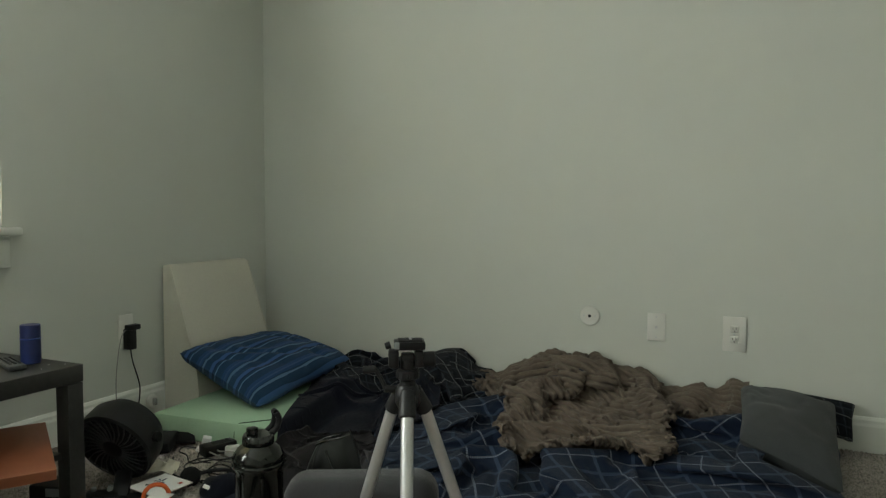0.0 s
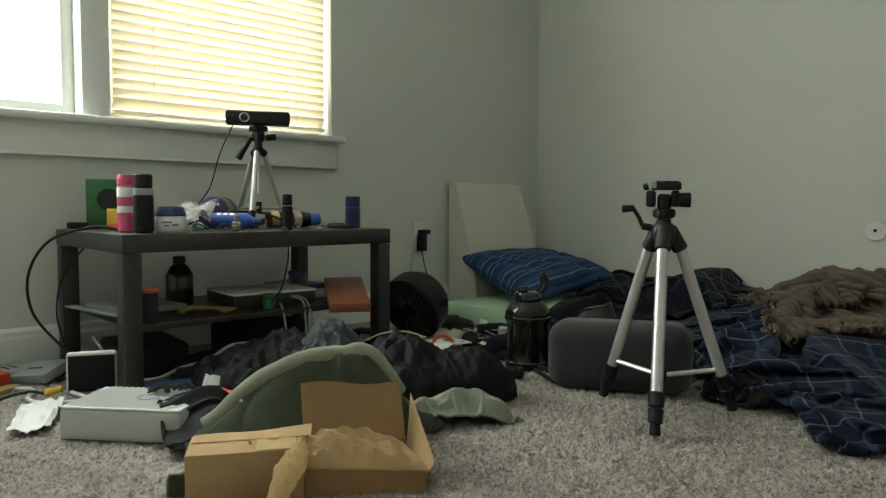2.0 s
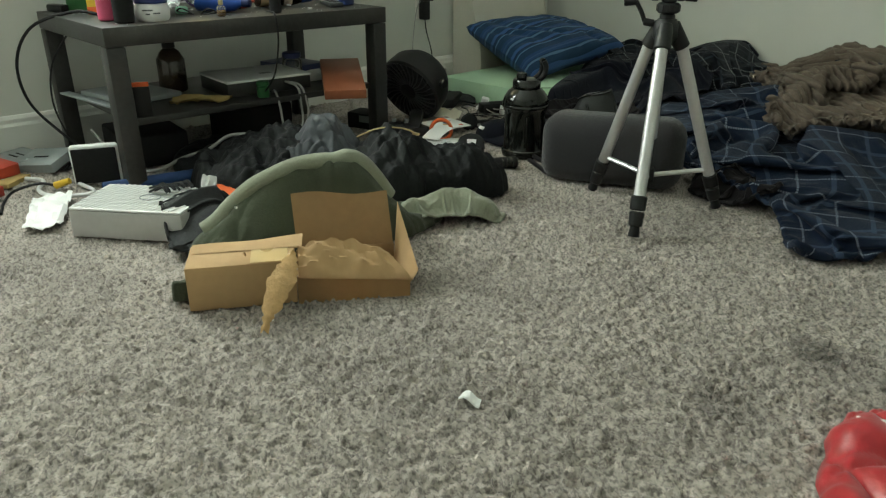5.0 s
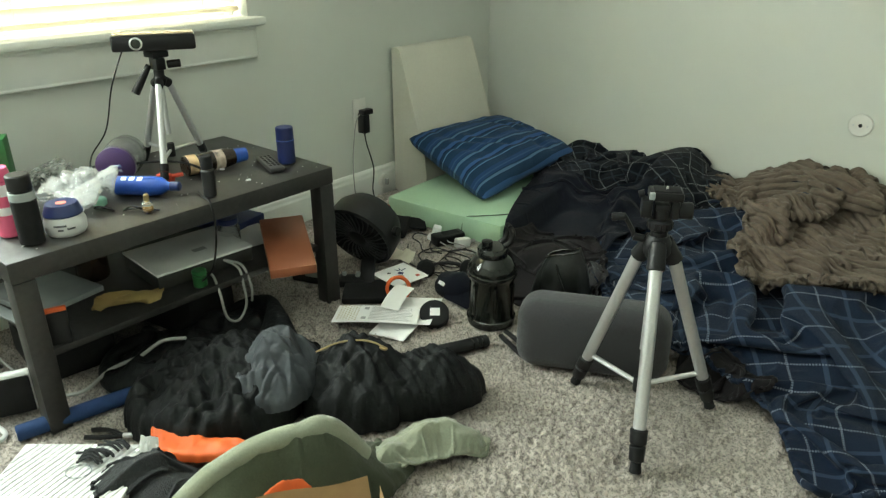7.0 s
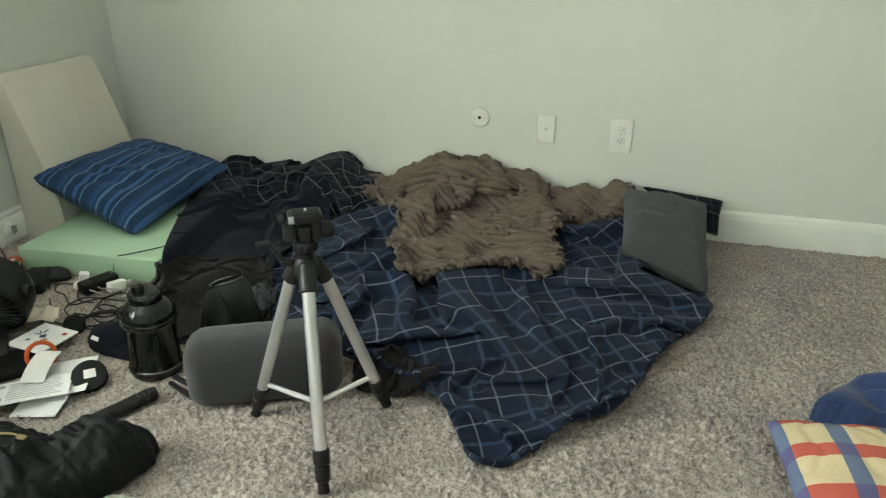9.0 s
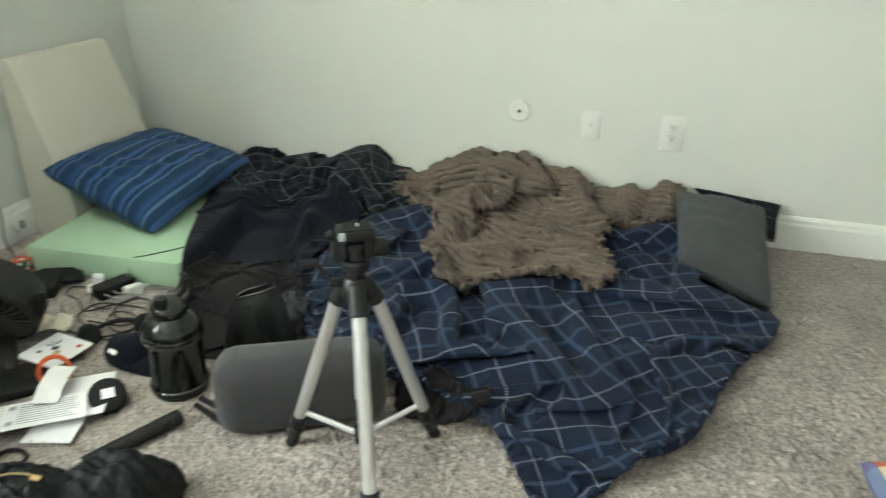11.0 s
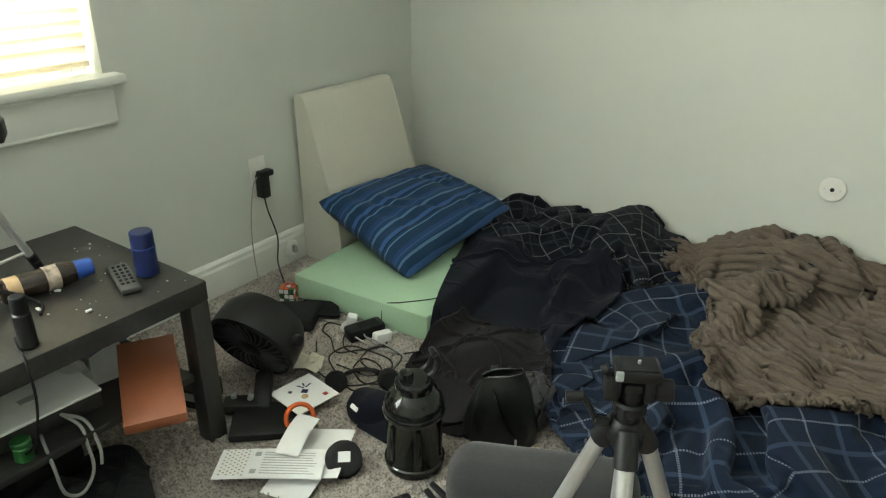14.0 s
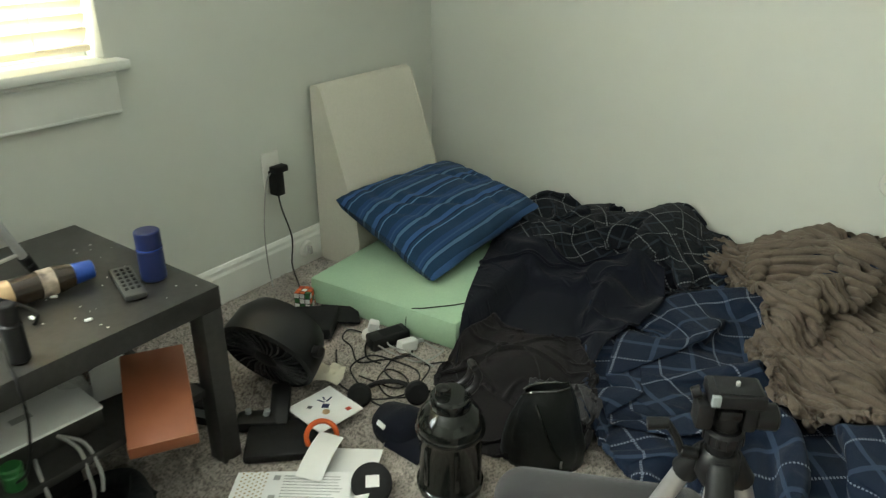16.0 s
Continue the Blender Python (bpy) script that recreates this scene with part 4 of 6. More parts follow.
def pillow(name, A, B, C, D, thick, material, label, seed=1, n=44, crease=0.008):
    """A soft cushion over four corners, with pinched tips."""
    A, B, C, D = (np.array(p, float) for p in (A, B, C, D))
    base = np.array([np.mean([p[0] for p in (A, B, C, D)]), np.mean([p[1] for p in (A, B, C, D)]), 0])
    nrm = np.cross(B - A, D - A)
    nrm /= np.linalg.norm(nrm)
    t = np.linspace(-1, 1, n)
    U, V = np.meshgrid(t, t, indexing="ij")
    # sides bow inwards between the tips
    uu, vv = U * (1 - 0.09 * (1 - V ** 2) * np.abs(U) ** 3), V * (1 - 0.09 * (1 - U ** 2) * np.abs(V) ** 3)
    tip = 1 - 0.05 * np.abs(U * V) ** 5
    a, b = (uu * tip + 1) / 2, (vv * tip + 1) / 2
    P = ((1 - a) * (1 - b))[..., None] * A + (a * (1 - b))[..., None] * B + (a * b)[..., None] * C + ((1 - a) * b)[..., None] * D
    h = thick / 2 * ((1 - U ** 2) * (1 - V ** 2)) ** 0.37
    wr = crease * (ridge(U * 0.5 + seed, V * 0.5, 5, seed, 0.6) - 0.4) * ((1 - U ** 2) * (1 - V ** 2)) ** 0.25
    vs, fs, uvs = [], [], []
    wid = np.linalg.norm(B - A)
    for side in (1, -1):
        Q = P + (side * (h + wr))[..., None] * nrm - base
        k = len(vs)
        vs += [tuple(q) for q in Q.reshape(-1, 3)]
        uvs += list(zip(a.ravel() * wid, b.ravel() * np.linalg.norm(D - A)))
        for i in range(n - 1):
            for j in range(n - 1):
                q = (k + i * n + j, k + (i + 1) * n + j, k + (i + 1) * n + j + 1, k + i * n + j + 1)
                fs.append(q if side == 1 else q[::-1])
    me = mesh_of(name, vs, fs, 180)
    me.materials.append(material)
    lay = me.uv_layers.new(name="UVMap")
    for l in me.loops:
        lay.data[l.index].uv = uvs[l.vertex_index]
    ob = new(name, me)
    ob.location = base
    return tagged(ob, label, "pillow")


def soft_things():
    # wedge cushion standing in the corner
    prof = [(0.019, 0.0), (0.195, 0.0), (0.214, 0.10), (0.205, 0.19), (0.066, 0.636), (0.052, 0.647), (0.026, 0.647), (0.019, 0.638)]
    n, ys = len(prof), np.linspace(-0.722, -0.205, 26)
    vs = [(x, y - 0.022 * (z / 0.65) * (k / 25), z) for k, y in enumerate(ys) for i, (x, z) in enumerate(prof)]
    fs = [(k * n + i, k * n + (i + 1) % n, (k + 1) * n + (i + 1) % n, (k + 1) * n + i) for k in range(len(ys) - 1) for i in range(n)]
    fs += [tuple(range(n - 1, -1, -1)), tuple((len(ys) - 1) * n + i for i in range(n))]
    w = thing("wedge_cushion", (0.10, -0.47, 0), 0, "cream wedge cushion standing upright in the corner", "cushion")
    part("cover", Geo().add([(x - 0.10, y + 0.47, z) for x, y, z in vs], fs), WEDGE, w, smooth=50)
    for y in (-0.722, -0.205):
        part("piping", Geo().tube([(0.205 - 0.10, y + 0.47, 0.19), (0.066 - 0.10, y + 0.47 + (-0.0215 if y > -0.4 else 0), 0.636)], 0.0035, 6, 6), WEDGE, w)
    # foam block
    f = thing("foam_block", (0.50, -0.62, 0), 3.5, "pale green foam block lying on the carpet", "foam block")
    part("block", Geo().box((0, 0, 0.047), (0.56, 0.72, 0.092), 0.008), FOAM, f)
    part("thread", Geo().tube([(0.10, -0.36, 0.02), (0.11, -0.355, 0.085), (0.16, -0.33, 0.097), (0.24, -0.24, 0.096), (0.27, -0.14, 0.096)], 0.0018), HOODBLACK, f, "loose dark cord over the edge")
    pillow("striped_pillow", (0.155, -0.795, 0.285), (0.625, -0.835, 0.112), (0.68, -0.22, 0.20), (0.20, -0.185, 0.275), 0.15, STRIPED, "blue striped pillow propped on the foam block", seed=3, crease=0.016)
    pillow("grey_pillow", (2.335, -0.18, 0.235), (2.35, -0.60, 0.165), (2.66, -0.60, 0.030), (2.665, -0.10, 0.185), 0.14, GREYPILLOW, "charcoal grey pillow leaning off the comforter", seed=4, crease=0.013)
    pillow("dark_pillow", (2.40, -0.045, 0.22), (2.60, -0.14, 0.10), (2.72, -0.12, 0.06), (2.735, -0.04, 0.185), 0.07, SHADEDPLAID, "black plaid pillow behind the grey one", seed=6)
    # charcoal bolster with its strap
    b = thing("bolster_cushion", (1.468, -1.448, 0), 24, "charcoal plush bolster cushion lying on the carpet", "cushion")
    g = Geo().box((0, 0, 0.101), (0.405, 0.150, 0.200), 0.056, seg=7)
    g.v = [(x, y, z + 0.006 * math.sin(9 * x + 1)) for x, y, z in g.v]
    part("cover", g, GREYPLUSH, b, smooth=180)
    g = Geo()
    g.box((-0.225, 0.018, 0.016), (0.115, 0.014, 0.010), 0.003, (0, 5, -44))
    g.box((-0.214, 0.040, 0.024), (0.105, 0.014, 0.010), 0.003, (0, 8, -36))
    part("strap", g, BLACK, b, "black webbing strap with a clip")


# ---- tripods ----
def tripod(name, hub, feet, collar, leg_top, r, label, head):
    """hub: plan place of the middle; feet: three floor points; heights of the collar and of the top of the silver legs."""
    hx, hy, base = hub
    t = thing(name, (hx, hy, base), 0, label, "tripod")
    part("collar", Geo().lathe([(r * 1.3, leg_top - 0.005), (r * 2.1, leg_top + 0.015), (r * 2.0, collar - 0.012), (r * 1.5, collar)], 20), BLACK, t)
    part("centre_column", Geo().rod((0, 0, leg_top - (leg_top * 0.55)), (0, 0, collar + 0.03), r * 0.75), SILVER, t)
    hubz = leg_top * 0.16
    part("brace_hub", Geo().rod((0, 0, hubz + 0.01), (0, 0, hubz + 0.05), r * 1.1), BLACK, t)
    for fx, fy in feet:
        d = Vector((fx - hx, fy - hy, 0))
        u = d.normalized()
        top = u * r * 2.6 + Vector((0, 0, leg_top + 0.012))
        foot = d + Vector((0, 0, 0.004))
        a, b = top.lerp(foot, 0.03), top.lerp(foot, 0.80)
        leg = part("leg", Geo().rod(a, b, r, n=14), SILVER, t)
        part("shoulder", Geo().rod(u * r * 1.0 + Vector((0, 0, collar - 0.012)), top.lerp(foot, 0.055), r * 1.25, r * 1.4, n=12), BLACK, leg)
        part("sleeve", Geo().rod(top.lerp(foot, 0.79), top.lerp(foot, 0.865), r * 1.35, r * 1.3).rod(top.lerp(foot, 0.87), top.lerp(foot, 0.945), r * 1.25, r * 1.15), BLACK, leg, "black plastic lock")
        part("rubber_foot", Geo().rod(top.lerp(foot, 0.94), foot, r * 0.75, r * 0.95), MATTEBLACK, leg)
        q = top.lerp(foot, 0.76)
        part("brace", Geo().rod(Vector((0, 0, hubz + 0.03)) + u * r, q, r * 0.45, n=8), SILVER, t)
    head(t)
    return t


def big_head(t):
    """A pan head: a forked bracket with a knob each side, under a slotted camera plate; it is turned 30 degrees."""
    c, w = math.cos(radians(30)), math.sin(radians(30))

    def on(u, z, v=0.0):
        return (u * c - v * w, u * w + v * c, z)
    turned = (0, 0, 30)
    part("neck", Geo().rod((0, 0, 0.435), (0, 0, 0.502), 0.0195, 0.018), BLACK, t)
    h = part("pan_head", Geo().rod((0, 0, 0.527), (0, 0, 0.560), 0.0175).box(on(0, 0.556), (0.030, 0.034, 0.016), 0.004, turned), BLACK, t)
    g = Geo().lathe([(0.022, 0.503), (0.0265, 0.507), (0.0265, 0.523), (0.022, 0.527)], 24)
    part("pan_ring", g, BLACK, h)
    for k in range(12):
        a = math.pi * k / 6
        part("grip_rib", Geo().box((0.0265 * math.cos(a), 0.0265 * math.sin(a), 0.515), (0.003, 0.005, 0.015), 0.001, (0, 0, 30 * k)), BLACK, h)
    part("bracket", Geo().box(on(-0.033, 0.552), (0.024, 0.034, 0.042), 0.006, turned).box(on(0.026, 0.552), (0.020, 0.034, 0.042), 0.006, turned), BLACK, h)
    part("tilt_knob", Geo().rod(on(0.034, 0.549), on(0.064, 0.549), 0.018, 0.019, 16), BLACK, h)
    part("lever", Geo().rod(on(-0.040, 0.584), on(-0.052, 0.580), 0.009, 0.008), BLACK, h)
    p = part("mounting_plate", Geo().box(on(0.004, 0.584), (0.072, 0.052, 0.020), 0.004, turned), BLACK, t)
    part("cork_pad", Geo().box(on(0.006, 0.595), (0.056, 0.042, 0.003), 0.001, turned), MATTEBLACK, p)
    part("screw", Geo().rod(on(0.006, 0.596), on(0.006, 0.602), 0.003, n=8), SILVER, p)
    part("release_tab", Geo().box(on(-0.026, 0.586, -0.024), (0.012, 0.008, 0.016), 0.002, turned), GREYCARD, p, "pale worn release tab")
    part("crank_handle", Geo().rod(on(-0.030, 0.478), on(-0.054, 0.482), 0.009).tube([on(-0.052, 0.482), on(-0.062, 0.505), on(-0.078, 0.530)], 0.0055, 8, 4).rod(on(-0.074, 0.528), on(-0.104, 0.525), 0.0085, 0.0095), BLACK, t)


def small_head(t):
    part("pan_head", Geo().rod((0, 0, 0.28), (0, 0, 0.335), 0.014).box((0, 0, 0.318), (0.04, 0.03, 0.034), 0.005), BLACK, t)
    part("clamp", Geo().box((0, 0, 0.345), (0.05, 0.05, 0.018), 0.004), BLACK, t)
    part("tilt_knob", Geo().rod((0.015, 0.02, 0.315), (0.035, 0.05, 0.318), 0.011), BLACK, t)
    part("crank_handle", Geo().rod((-0.012, -0.02, 0.315), (-0.035, -0.06, 0.24), 0.008, 0.012), BLACK, t)


def tripods():
    tripod("tripod", (1.672, -1.578, 0), [(1.765, -1.765), (1.481, -1.547), (1.795, -1.421)], 0.49, 0.435, 0.0145, "silver camera tripod with black joints standing on the carpet", big_head)
    tripod("tabletop_tripod", (0.335, -1.965, 0.45), [(0.43, -2.05), (0.30, -1.83), (0.17, -1.97)], 0.285, 0.262, 0.0095, "small silver tripod standing on the black table", small_head)
    c = thing("depth_camera", (0.34, -1.968, 0.807), 60, "black box-shaped camera on the small tripod", "camera")
    part("body", Geo().box((0, 0, 0.022), (0.215, 0.075, 0.042), 0.006), BLACK, c)
    # the top is black gloss; its tan colour stands for the window's reflection
    part("top_cover", Geo().box((0, 0, 0.0445), (0.205, 0.068, 0.003), 0.001), surface("tan_window_reflection", (0.30, 0.24, 0.18), 0.25, vary=0.1), c, "smooth black top with the window's reflection coloured in as tan")
    part("lens_ring", Geo().lathe([(0.017, 0), (0.017, 0.004), (0.013, 0.005), (0.013, 0.002)], 24, pose(-0.045, -0.038, 0.022, 90, 0, 0)), SILVER, c)
    part("lens", Geo().rod((-0.045, -0.037, 0.022), (-0.045, -0.0422, 0.022), 0.0128, n=20), GLOSSBLACK, c)
    k = thing("camera_cable", (0.3, -2.0, 0.45), 0, "thin black cable from the camera down to the table", "cable")
    part("strand", Geo().tube([(-0.02, -0.03, 0.36), (-0.04, -0.07, 0.26), (-0.06, -0.10, 0.14), (-0.10, -0.14, 0.06), (-0.04, -0.17, 0.005), (0.06, -0.14, 0.004)], 0.0022), BLACK, k)


# ---- the table and what stands on it ----
TX0, TX1, TY0, TY1, TZ = 0.075, 0.645, -2.545, -1.625, 0.45
SHELF = 0.20


def table():
    cx, cy = (TX0 + TX1) / 2, (TY0 + TY1) / 2
    t = thing("coffee_table", (cx, cy, 0), 0, "black-brown coffee table with a lower shelf, dusty and worn", "table")
    sx, sy = TX1 - TX0, TY1 - TY0
    part("tabletop", Geo().box((0, 0, TZ - 0.025), (sx, sy, 0.05), 0.002), BLACKWOOD, t)
    for dx in (-1, 1):
        for dy in (-1, 1):
            part("leg", Geo().box((dx * (sx / 2 - 0.026), dy * (sy / 2 - 0.026), (TZ - 0.052) / 2), (0.05, 0.05, TZ - 0.052), 0.002), BLACKWOOD, t)
    part("shelf", Geo().box((0, 0, SHELF - 0.009), (sx - 0.06, sy - 0.104, 0.018), 0.002), BLACKWOOD, t)


def bottle(name, at, rz, prof, material, label, category, lying=0.0, cap=None, capmat=None, band=None, bandmat=None, n=24):
    t = thing(name, at, rz, label, category)
    m = pose(0, 0, 0, 0, lying, 0)
    part("body", Geo().lathe(prof, n, m), material, t)
    if cap:
        part("cap", Geo().lathe(cap, n, m), capmat, t)
    for bnd, bm in zip(band or [], bandmat or []):
        part("label", Geo().lathe(bnd, n, m), bm, t)
    return t


def can(r, z0, z1, e=0.004):
    return [(r - e, z0), (r, z0 + e), (r, z1 - e), (r - e, z1)]


def table_things():
    z = TZ + 0.001
    tb = thing("tea_box", (0.15, -2.40, z), 62, "green tea carton with a dark label", "carton")
    part("carton", Geo().box((0, 0, 0.08), (0.135, 0.07, 0.16), 0.002), TEAGREEN, tb)
    part("badge", Geo().lathe([(0.036, 0), (0.034, 0.0015)], 24, pose(0.0, -0.0355, 0.095, 90, 0, 0)), surface("dark_green_ink", (0.008, 0.02, 0.012), 0.5), tb, "dark oval badge")
    yc = thing("yellow_carton", (0.30, -2.43, z), 50, "small yellow carton with an orange foot", "carton")
    part("carton", Geo().box((0, 0, 0.033), (0.06, 0.03, 0.066), 0.003), YELLOW, yc)
    part("foot", Geo().box((0, 0, 0.012), (0.062, 0.032, 0.024), 0.004), ORANGE, yc)
    bottle("spray_can", (0.475, -2.468, z), 0, can(0.026, 0, 0.135), PINK, "pink spray can with a white band", "can", cap=[(0.025, 0.136), (0.026, 0.15), (0.023, 0.164)], capmat=PINK,
           band=[can(0.0265, 0.055, 0.075, 0.001), can(0.0265, 0.10, 0.128, 0.001)], bandmat=[PAPER, PAPER])
    bottle("spray_can", (0.562, -2.455, z), 0, can(0.027, 0, 0.125), MATTEBLACK, "black spray can with a pale grey band", "can", cap=can(0.0255, 0.126, 0.164, 0.003), capmat=BLACK, band=[can(0.0274, 0.105, 0.124, 0.001)], bandmat=[GREYCARD])
    j = bottle("cream_jar", (0.555, -2.375, z), 20, [(0.040, 0), (0.046, 0.008), (0.047, 0.03), (0.041, 0.046)], WHITE, "round white jar with a dark blue lid", "jar", cap=[(0.043, 0.0465), (0.044, 0.05), (0.036, 0.072), (0.034, 0.074)], capmat=NAVYPL)
    g = Geo()
    for a0, zz, w in ((-70, 0.030, 3), (-50, 0.030, 2), (-35, 0.022, 3), (-60, 0.020, 2)):
        for q in range(w):
            a = radians(a0 + 7 * q)
            g.box((0.0468 * math.cos(a), 0.0468 * math.sin(a), zz), (0.002, 0.006, 0.004), 0, (0, 0, math.degrees(a)))
    part("printed_bars", g, INK, j)
    part("sticker", Geo().rod((0.004, -0.004, 0.0738), (0.004, -0.004, 0.0755), 0.012, n=16), surface("coral_sticker", (0.75, 0.2, 0.15), 0.5), j)
    # crumpled foil pouch
    g = Geo().sheet([(-0.09, -0.06, 0.02), (0.09, -0.07, 0.01), (0.10, 0.07, 0.06), (-0.07, 0.07, 0.05)], 22, 22, lambda u, v: 0.035 * float(ridge(u, v, 3.0, 71, 0.4)) + 0.02 * float(fbm(u, v, 7, 73)) * 2 - 0.02, 0.012)
    solo("foil_pouch", g, FOIL, "crumpled clear and silver plastic pouch on the table", "pouch", (0.40, -2.28, z), 30, smooth=60)
    solo("plastic_wrapper", Geo().sheet([(-0.07, -0.04, 0.005), (0.06, -0.05, 0.005), (0.07, 0.04, 0.03), (-0.06, 0.05, 0.02)], 14, 14, lambda u, v: 0.04 * float(ridge(u, v, 3, 81, 0.4)), 0.006), GLASS,
         "clear crumpled plastic wrapper on the table", "wrapper", (0.17, -2.25, z), 0)
    solo("screw_cap", Geo().lathe(can(0.018, 0, 0.022), 20), surface("pale_green_plastic", (0.25, 0.5, 0.35), 0.4), "pale green plastic cap beside the foil pouch", "cap", (0.44, -2.24, z), 0)
    # blue shampoo bottle on its side
    bb = bottle("shampoo_bottle", (0.395, -2.17, z + 0.027), 38, [(0.018, 0), (0.026, 0.004), (0.027, 0.10), (0.024, 0.125), (0.012, 0.142), (0.011, 0.150)], BLUEPL, "blue plastic bottle lying on its side", "bottle", lying=90,
                cap=[(0.013, 0.151), (0.013, 0.172), (0.010, 0.176)], capmat=NAVYPL)
    g = Geo()
    for k in range(3):
        g.box((0.03 + 0.022 * k, -0.012, 0.0235), (0.014, 0.012, 0.001), 0, (30, 0, 0))
    part("printed_bars", g, PAPER, bb, "pale lettering as plain bars")
    p = bottle("perfume_bottle", (0.585, -2.185, z), 0, can(0.013, 0, 0.03), GLASS, "tiny glass perfume bottle with an amber stopper", "bottle", cap=can(0.007, 0.031, 0.05, 0.002), capmat=BRASS)
    part("liquid", Geo().lathe(can(0.011, 0.003, 0.018), 16), AMBER, p)
    g = Geo()
    for s in (-1, 1):
        g.tube([(s * 0.012, 0, 0.006), (s * 0.04, -0.012, 0.022), (s * 0.06, 0.0, 0.012), (s * 0.035, 0.016, 0.006), (s * 0.012, 0, 0.006)], 0.0022, 6)
    g.tube([(0.05, 0, 0.012), (0.10, 0.01, 0.004)], 0.0022, 6, 4)
    solo("eyeglasses", g, GLOSSBLACK, "folded black glasses lying on the table", "glasses", (0.53, -2.235, z), 40)
    # clear tub lying with a purple lid
    c = bottle("plastic_tub", (0.20, -2.03, z + 0.054), -40, [(0.050, 0), (0.053, 0.006), (0.053, 0.115), (0.048, 0.13)], GLASS, "clear ribbed plastic tub on its side with a purple lid", "tub", lying=90,
               cap=[(0.052, 0.131), (0.053, 0.135), (0.053, 0.150), (0.046, 0.154)], capmat=PURPLE)
    part("rib", Geo().lathe([(0.053, 0.03), (0.055, 0.034), (0.053, 0.038)], 24, pose(0, 0, 0, 0, 90, 0)), GLASS, c)
    part("rib", Geo().lathe([(0.053, 0.07), (0.055, 0.074), (0.053, 0.078)], 24, pose(0, 0, 0, 0, 90, 0)), GLASS, c)
    # dark bottle on its side with a blue cap
    d = bottle("sauce_bottle", (0.385, -1.965, z + 0.029), 82, [(0.020, 0), (0.028, 0.005), (0.029, 0.13), (0.024, 0.158)], DARKLIQ, "dark bottle with a tan label lying on its side", "bottle", lying=90,
               cap=[(0.022, 0.159), (0.023, 0.165), (0.020, 0.198), (0.016, 0.20)], capmat=BLUEPL, band=[can(0.0294, 0.012, 0.040, 0.001), can(0.0294, 0.092, 0.122, 0.001)], bandmat=[LABELTAN, surface("picture_label", (0.42, 0.34, 0.27), 0.5, vary=0.75, grain=55, stain=40)])
    bottle("black_tube", (0.60, -2.015, z), 0, can(0.0175, 0, 0.078, 0.004), BLACK, "small black roll-on tube standing near the table edge", "tube", cap=[(0.0150, 0.079), (0.0165, 0.082), (0.0150, 0.112), (0.013, 0.114)], capmat=MATTEBLACK)
    r = thing("remote_control", (0.495, -1.74, z), -20, "slim black remote control beside the blue can", "remote control")
    part("body", Geo().box((0, 0, 0.008), (0.155, 0.045, 0.014), 0.005), FANGREY, r)
    g = Geo()
    for a in range(6):
        for b in range(3):
            g.box((-0.055 + 0.02 * a, -0.012 + 0.012 * b, 0.0156), (0.010, 0.007, 0.002), 0.0006)
    part("buttons", g, MATTEBLACK, r)
    k = bottle("blue_can", (0.505, -1.685, z), 0, can(0.027, 0, 0.072, 0.003), NAVYPL, "dark blue upright can with a matching lid", "can", cap=can(0.0266, 0.073, 0.112, 0.002), capmat=NAVYPL)
    part("rim", Geo().lathe([(0.0272, 0.0715), (0.0278, 0.0725), (0.0272, 0.0735)], 24), BLUEPL, k)
    # cables lying over the table
    g = Geo().tube([(0.0, 0.0, 0.004), (0.05, 0.06, 0.03), (0.12, 0.13, 0.055), (0.19, 0.22, 0.05), (0.24, 0.28, 0.012), (0.28, 0.26, 0.004)], 0.0036, 8)
    solo("black_cable", g, BLACK, "thick black cable arching over the table things", "cable", (0.22, -2.2, z), 0)
    g = Geo().tube([(0.0, 0.0, 0.004), (0.06, -0.02, 0.006), (0.105, -0.03, 0.0), (0.118, -0.035, -0.08), (0.10, -0.05, -0.18), (0.03, -0.06, -0.246)], 0.0028, 7)
    solo("thin_cable", g, BLACK, "thin dark cable hanging over the table edge to the shelf", "cable", (0.55, -2.02, z), 0)
    g = Geo().tube([(0.16, 0.05, 0.455), (0.10, 0.0, 0.462), (0.02, -0.10, 0.42), (-0.02, -0.15, 0.32), (-0.03, -0.14, 0.2), (0.02, -0.08, 0.1), (0.1, -0.02, 0.03)], 0.0045, 8)
    g.tube([(0.02, 0.0, 0.40), (-0.01, -0.06, 0.3), (0.0, -0.08, 0.18), (0.02, -0.05, 0.05)], 0.003, 7)
    solo("black_cable", g, BLACK, "black cables looping off the end of the table", "cable", (0.19, -2.50, 0), 0)
    so = thing("cable_plug", (0.14, -2.50, z), 20, "black cable plug lying on the table", "plug")
    part("body", Geo().box((0, 0, 0.011), (0.07, 0.03, 0.022), 0.006), BLACK, so)
    for k, (x, y) in enumerate(((0.47, -1.93), (0.42, -1.86), (0.565, -1.87))):
        solo("crumb", Geo().box((0, 0, 0.003), (0.014, 0.007, 0.005), 0.0015), PAPER, "small white scrap on the dusty table", "scrap", (x, y, z), 40 * k, group="table scraps")
    rg = random.Random(21)
    g = Geo()
    for k in range(70):
        s = rg.uniform(0.0008, 0.0028)
        g.box((rg.uniform(TX0 + 0.05, TX1 - 0.02), rg.uniform(TY0 + 0.05, TY1 - 0.02), TZ + 0.0012), (s, s * rg.uniform(0.6, 2.5), 0.001), 0, (0, 0, rg.uniform(0, 180)))
    solo("dust_flecks", g, PAPER, "pale dust and crumbs on the black table", "dust", kind="stuff", smooth=0)
